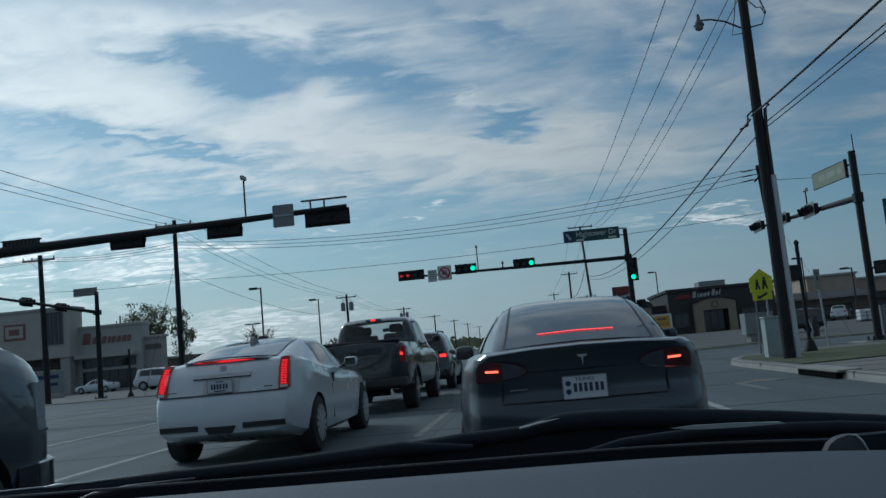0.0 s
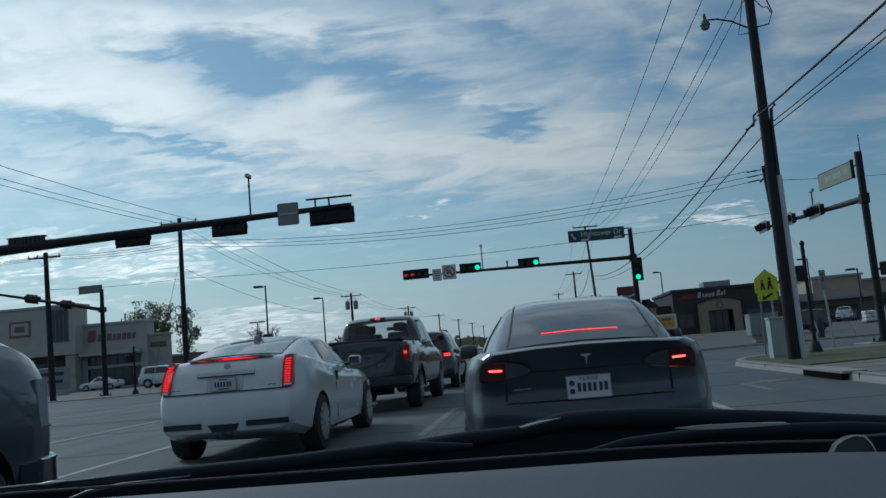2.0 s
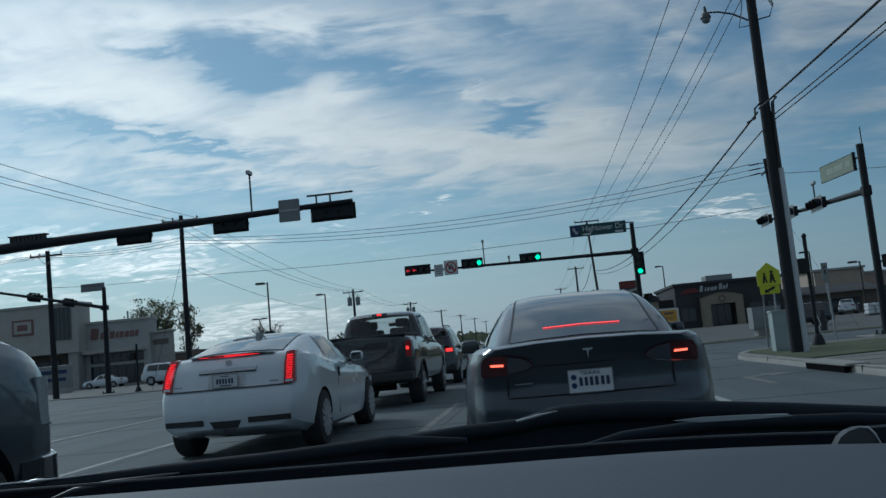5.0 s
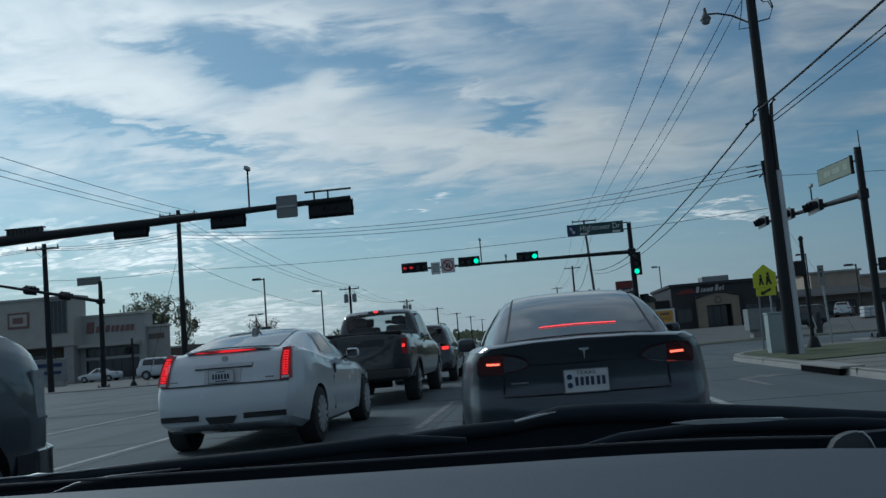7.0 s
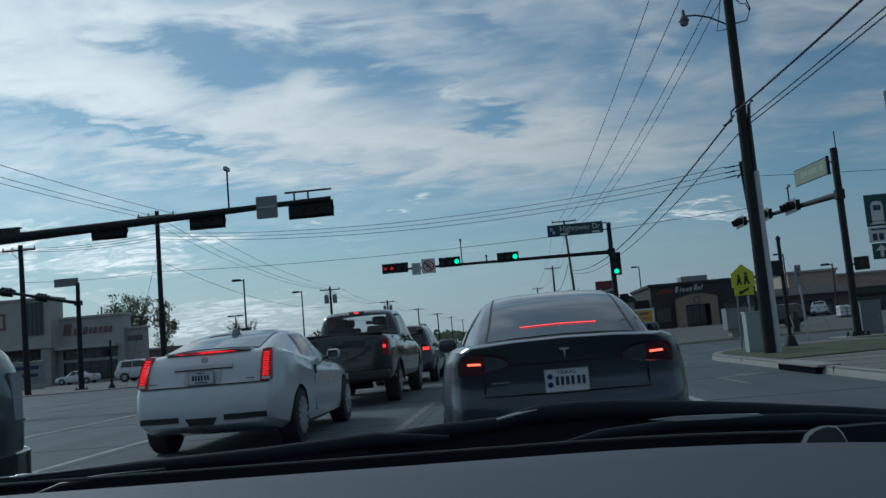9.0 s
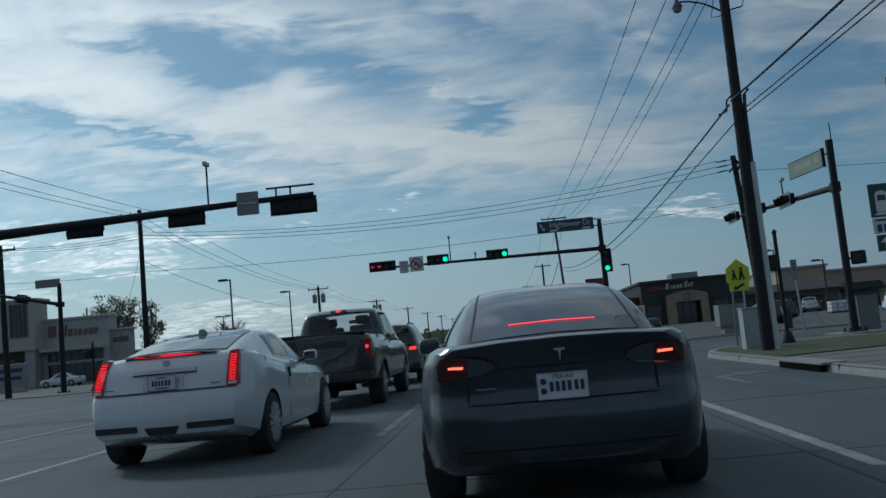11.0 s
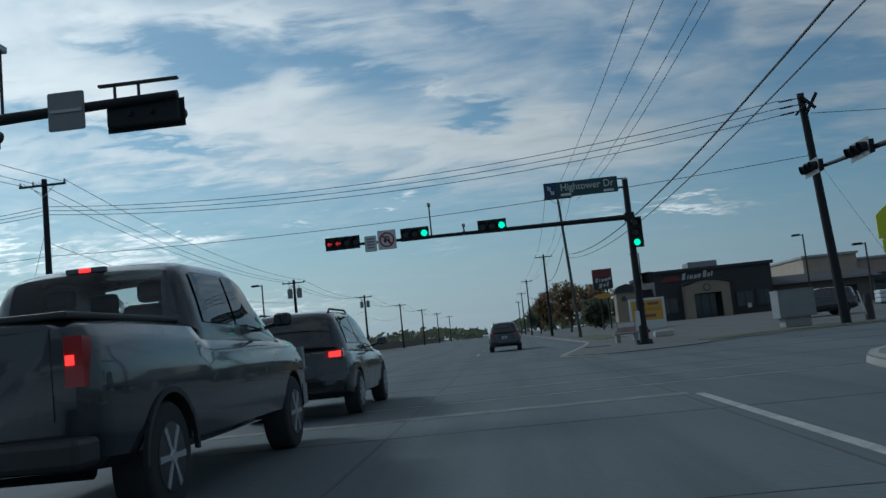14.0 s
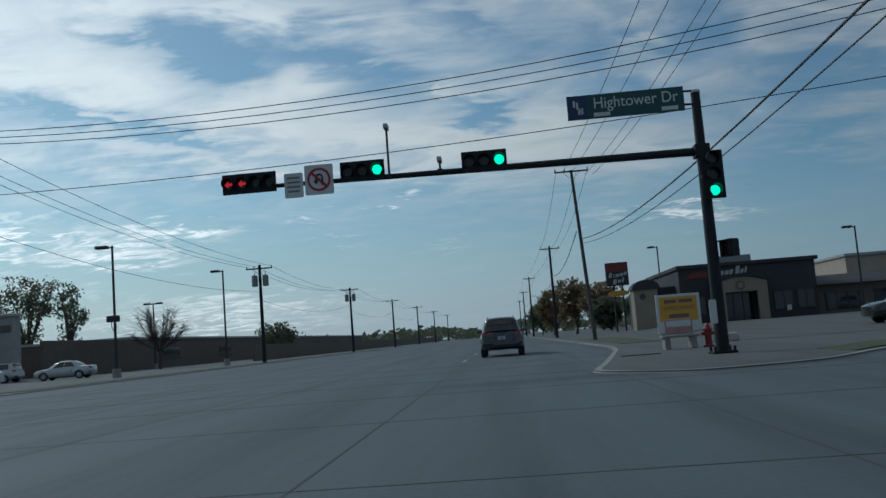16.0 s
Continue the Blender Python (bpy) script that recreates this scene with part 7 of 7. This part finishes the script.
ys = thing("market_banner", "amber farmers market banner in a white frame", "sign", (11.6, 84.0, K + lot_rise(11.6, 84)))
part("frame_panel", box(-1.45, 1.45, 0.0, 0.12, 0.0, 2.55, 0.02), M["sign_white"], ys)
part("banner", box(-1.25, 1.25, -0.015, 0.0, 0.75, 2.38, 0.004), M["banner_yellow"], ys)
lettering("banner_lettering", "FARMERS MARKET", 0.4, M["letters"], ys, pose(0, -0.02, 1.62) @ FACE, 2.2)
bars(ys, M["letters"], [(-0.5, 2.08, 0.8, 0.24), (0.5, 2.08, 0.9, 0.24), (0, 1.1, 1.3, 0.26)], -0.022)

be = thing("bus_bench", "pale concrete bus bench with a red back board", "bench", (5.62, 53.6, K), 4)
part("seat", box(-0.62, 0.62, -0.25, 0.2, 0.36, 0.44, 0.02), M["kerb"], be)
part("back_board", box(-0.42, 0.5, 0.16, 0.22, 0.46, 0.95, 0.02), M["plastic_red"], be, "faded red and white advert board")
part("board_stripe", box(-0.36, 0.44, 0.145, 0.165, 0.70, 0.90, 0.005), M["sign_white"], be)
for x in (-0.45, 0.4):
    part("leg", prism([(-0.22, 0.0), (0.18, 0.0), (0.24, 0.5), (0.16, 0.52), (0.1, 0.36), (-0.2, 0.36)], "x", x - 0.09, x + 0.09), M["kerb"], be)

hy = thing("fire_hydrant", "dark red fire hydrant on the pavement", "hydrant", (6.5, 53.5, K))
part("barrel", tube([(0, 0, 0), (0, 0, 0.05), (0, 0, 0.06), (0, 0, 0.5), (0, 0, 0.51), (0, 0, 0.56)], [0.17, 0.17, 0.11, 0.11, 0.15, 0.15], 14), M["hydrant"], hy, smooth=40)
part("bonnet", tube([(0, 0, 0.56), (0, 0, 0.64), (0, 0, 0.7), (0, 0, 0.76)], [0.13, 0.1, 0.05, 0.03], 14), M["hydrant"], hy, smooth=40)
part("outlet", tube([(-0.2, 0, 0.42), (0.2, 0, 0.42)], 0.06, 10), M["hydrant"], hy)
part("outlet", tube([(0, -0.2, 0.4), (0, 0, 0.4)], 0.075, 10), M["hydrant"], hy)

solid("drain_cover", box(3.3, 4.4, 50.2, 50.9, K - 0.01, K + 0.02, 0.008), M["sign_black"], "dark drain cover in the pavement", "drain cover", "structure")
solid("ramp_block", box(7.7, 8.7, 58.2, 58.8, K - 0.01, K + 0.3, 0.05), M["stucco_cream"], "low pale concrete block", "block", at=(0, 0, 0))


def lamp_post(at, h, label, heads=1, turn=0.0):
    p = thing("car_park_lamp", label, "lamp post", at, turn, "car park lamps")
    part("pole", tube([(0, 0, 0), (0, 0, h)], [0.1, 0.075], 8), M["steel_dark"], p)
    part("footing", tube([(0, 0, 0), (0, 0, 0.6)], 0.28, 12), M["kerb"], p)
    for s in (-1, 1)[:heads]:
        part("arm", tube([(0, 0, h - 0.12), (s * 0.4, 0, h - 0.08)], 0.05, 6), M["steel_dark"], p)
        part("head", box(min(s * 0.3, s * 1.1), max(s * 0.3, s * 1.1), -0.22, 0.22, h - 0.16, h + 0.04, 0.03), M["steel_dark"], p)
    return p


boxed = lamp_post((-25.2, 79.9, K), 8.6, "tall dark lamp post with a dark enclosure box halfway up")
# unlit enclosure on the post, with two conduit legs
enclosure = part("enclosure_box", box(-0.42, 0.42, -0.36, -0.1, 3.6, 4.02, 0.05), M["steel_dark"], boxed, "dark rounded enclosure box")
part("bracket", box(-0.12, 0.12, -0.12, 0.1, 3.7, 3.92, 0.01), M["steel_dark"], enclosure)
for x in (-0.14, 0.16):
    part("conduit", tube([(x, -0.2, 3.62), (x, -0.16, 3.3), (x * 0.6, -0.06, 3.05)], 0.025, 6), M["steel_dark"], enclosure)
lamp_post((-25.4, 102.8, K), 8.7, "tall dark lamp post on the forecourt")
lamp_post((-40.0, 122.0, K), 7.5, "twin-headed dark lamp post", 2)
lamp_post((18.1, 126.0, K), 9.6, "dark lamp post behind the restaurant")
lamp_post((31.6, 104.0, K), 8.1, "tall dark lamp post by the restaurant")
lamp_post((32.0, 90.0, K), 5.7, "dark lamp post on the lot", 1, 0)
lamp_post((-46.0, 66.0, K), 9.4, "dark lamp post on the forecourt corner", 2)


# ---- trees ----
def tree(at, height, spread, trunk_h, label, leaf, leaves=2600, size=0.3, seed=1, bare=0.0, twigs=60):
    rng = random.Random(seed)
    t = thing("tree", label, "tree", at, 0, "trees")
    bm = bmesh.new()
    ends = []
    lean = Vector((rng.uniform(-0.3, 0.3), rng.uniform(-0.3, 0.3), 0))
    top = Vector((0, 0, trunk_h)) + lean
    r0 = 0.028 * height
    tube([(0, 0, 0), lean * 0.4 + Vector((0, 0, trunk_h * 0.5)), top], [r0, r0 * 0.8, r0 * 0.65], 8, bm)
    for k in range(7):
        a = 2 * math.pi * k / 7 + rng.uniform(-0.4, 0.4)
        rad = spread * rng.uniform(0.45, 0.95)
        tip = Vector((math.cos(a) * rad, math.sin(a) * rad, trunk_h + (height - trunk_h) * rng.uniform(0.35, 0.92)))
        mid = top.lerp(tip, 0.5) + Vector((0, 0, 0.1 * height * rng.uniform(0.2, 1)))
        tube([top - Vector((0, 0, 0.3)), mid, tip], [r0 * 0.5, r0 * 0.3, r0 * 0.12], 6, bm)
        ends += [mid.lerp(tip, 0.4), tip]
        for j in range(3):
            sub = mid.lerp(tip, rng.uniform(0.1, 0.8))
            e = sub + Vector((rng.uniform(-1, 1) * spread * 0.4, rng.uniform(-1, 1) * spread * 0.4, rng.uniform(0.0, 0.24) * height))
            tube([sub, e], [r0 * 0.16, r0 * 0.06], 5, bm)
            ends.append(e)
    ends.append(Vector((lean.x, lean.y, height * 0.95)))
    for k in range(int(twigs * bare)):
        s = rng.choice(ends)
        e = s + Vector((rng.gauss(0, 1), rng.gauss(0, 1), rng.uniform(0.1, 1.3))) * spread * 0.28
        tube([s, s.lerp(e, 0.5) + Vector((0, 0, 0.1)), e], [0.035, 0.025, 0.014], 4, bm)
    part("trunk", bm, M["bark"], t, "grey trunk and limbs")
    # clumps fill a rounded crown, denser near its skin
    low = trunk_h * 0.8
    zc, rz = (height + low) / 2, (height - low) / 2
    clumps = list(ends)
    for k in range(26):
        d = Vector((rng.gauss(0, 1), rng.gauss(0, 1), rng.gauss(0, 1))).normalized() * rng.uniform(0.45, 0.88)
        clumps.append(Vector((d.x * spread, d.y * spread, zc + d.z * rz)))
    verts, faces = [], []
    for k in range(leaves):
        c = rng.choice(ends if bare else clumps)
        d = Vector((rng.gauss(0, 1), rng.gauss(0, 1), rng.gauss(0, 0.8)))
        p = c + d * spread * 0.14
        if p.z < low * 0.9 or p.z > height * 1.03:
            continue
        u = Vector((rng.gauss(0, 1), rng.gauss(0, 1), rng.gauss(0, 1))).normalized()
        v = u.orthogonal().normalized()
        s = size * rng.uniform(0.5, 1.25)
        i = len(verts)
        verts += [p - u * s, p + v * s * 0.5, p + u * s, p - v * s * 0.5 + u * s * 0.2]
        faces.append((i, i + 1, i + 2, i + 3))
    me = bpy.data.meshes.new("crown")
    me.from_pydata([tuple(v) for v in verts], [], faces)
    me.materials.append(leaf)
    ob = new("crown", me)
    ob.parent = t
    return t


tree((-59.5, 130, K), 12.6, 3.6, 3.2, "live oak with a rounded airy crown", M["leaf"], 2900, 0.225, 3)
tree((-53.9, 130, K), 11.6, 2.0, 3.0, "slimmer tree with a ragged dark crown", M["leaf"], 1400, 0.205, 4)


def bare_tree(at, height, spread, label, seed):
    """Leafless: limbs that fan upwards from a short trunk and fork into fine twigs."""
    rng = random.Random(seed)
    t = thing("tree", label, "tree", at, 0, "trees")
    bm = bmesh.new()
    fork = height * 0.28
    tube([(0, 0, 0), (0.05, 0, fork * 0.6), (0, 0.05, fork)], [0.17, 0.14, 0.12], 8, bm)
    twigs = bmesh.new()
    for k in range(18):
        a, tilt = 2 * math.pi * k / 18 + rng.uniform(-0.2, 0.2), rng.uniform(0.3, 1.15)
        tip = Vector((math.cos(a) * spread * tilt, math.sin(a) * spread * tilt, height * (1.0 - 0.36 * tilt ** 2)))
        root = Vector((0, 0, fork))
        mid = root.lerp(tip, 0.5) + Vector((math.cos(a), math.sin(a), -0.2)) * 0.25
        tube([root, mid, tip], [0.07, 0.045, 0.015], 5, bm)
        for j in range(60):
            f = rng.uniform(0.25, 1.0)
            b = root.lerp(mid, f * 2) if f < 0.5 else mid.lerp(tip, f * 2 - 1)
            d = (tip - root).normalized() + Vector((rng.gauss(0, 0.75), rng.gauss(0, 0.75), rng.uniform(-0.3, 0.4)))
            e = b + d * rng.uniform(0.4, 0.95)
            tube([b, e], [0.02, 0.007], 3, twigs)
    part("trunk", bm, M["bark"], t, "grey trunk and limbs")
    part("twigs", twigs, M["bark"], t, "fine bare twigs")
    return t


bare_tree((-36.6, 115, K), 6.5, 2.9, "small bare tree with a fan of fine twigs", 5)
tree((-33.0, 150, K), 5.0, 3.0, 1.2, "low dark shrub tree by the wall", M["leaf"], 900, 0.3, 6)
for k, (x, y, h, s, m) in enumerate(((11.5, 168, 9.0, 3.4, "leaf_rust"), (15.0, 160, 7.6, 3.6, "leaf_rust"), (9.0, 190, 8.2, 3.2, "leaf_rust"), (13.5, 140, 4.6, 2.6, "leaf"), (17.0, 134, 4.4, 2.6, "leaf"), (20.5, 131, 4.8, 2.8, "leaf"), (8.5, 230, 7.5, 3.5, "leaf"))):
    tree((x, y, K), h, s, h * 0.14, "autumn tree with rusty leaves" if m == "leaf_rust" else "low dense dark green tree", M[m], 2600, 0.34, 20 + k)
tree((42.5, 88, K + 0.35), 7.6, 3.6, 2.0, "dense dark green tree by the shops", M["leaf"], 2600, 0.3, 40)
tree((47.5, 84, K + 0.3), 7.0, 3.4, 2.0, "dense dark green tree by the shops", M["leaf"], 2400, 0.3, 41)


def far_woods():
    rng = random.Random(9)
    verts, faces = [], []
    for k in range(9000):
        x = rng.uniform(-420, 420)
        if -14 < x < 3:
            continue
        y = rng.uniform(520, 640) if rng.random() < 0.7 else rng.uniform(430, 520)
        hmax = 6.5 + 3.0 * noise.noise(Vector((x * 0.03, 0, 0))) + 2.2 * noise.noise(Vector((x * 0.11, 4, 0)))
        p = Vector((x, y, max(0.4, hmax * math.sqrt(rng.random()))))
        u = Vector((rng.gauss(0, 1), rng.gauss(0, 0.5), rng.gauss(0, 1))).normalized()
        v = u.orthogonal().normalized()
        s = rng.uniform(0.9, 2.4)
        i = len(verts)
        verts += [p - u * s, p + v * s * 0.7, p + u * s, p - v * s * 0.7]
        faces.append((i, i + 1, i + 2, i + 3))
    me = bpy.data.meshes.new("far_woods")
    me.from_pydata([tuple(v) for v in verts], [], faces)
    me.materials.append(M["leaf"])
    tagged(new("far_woods", me), "far low dark woods along the horizon", "woods", "", "stuff")


far_woods()
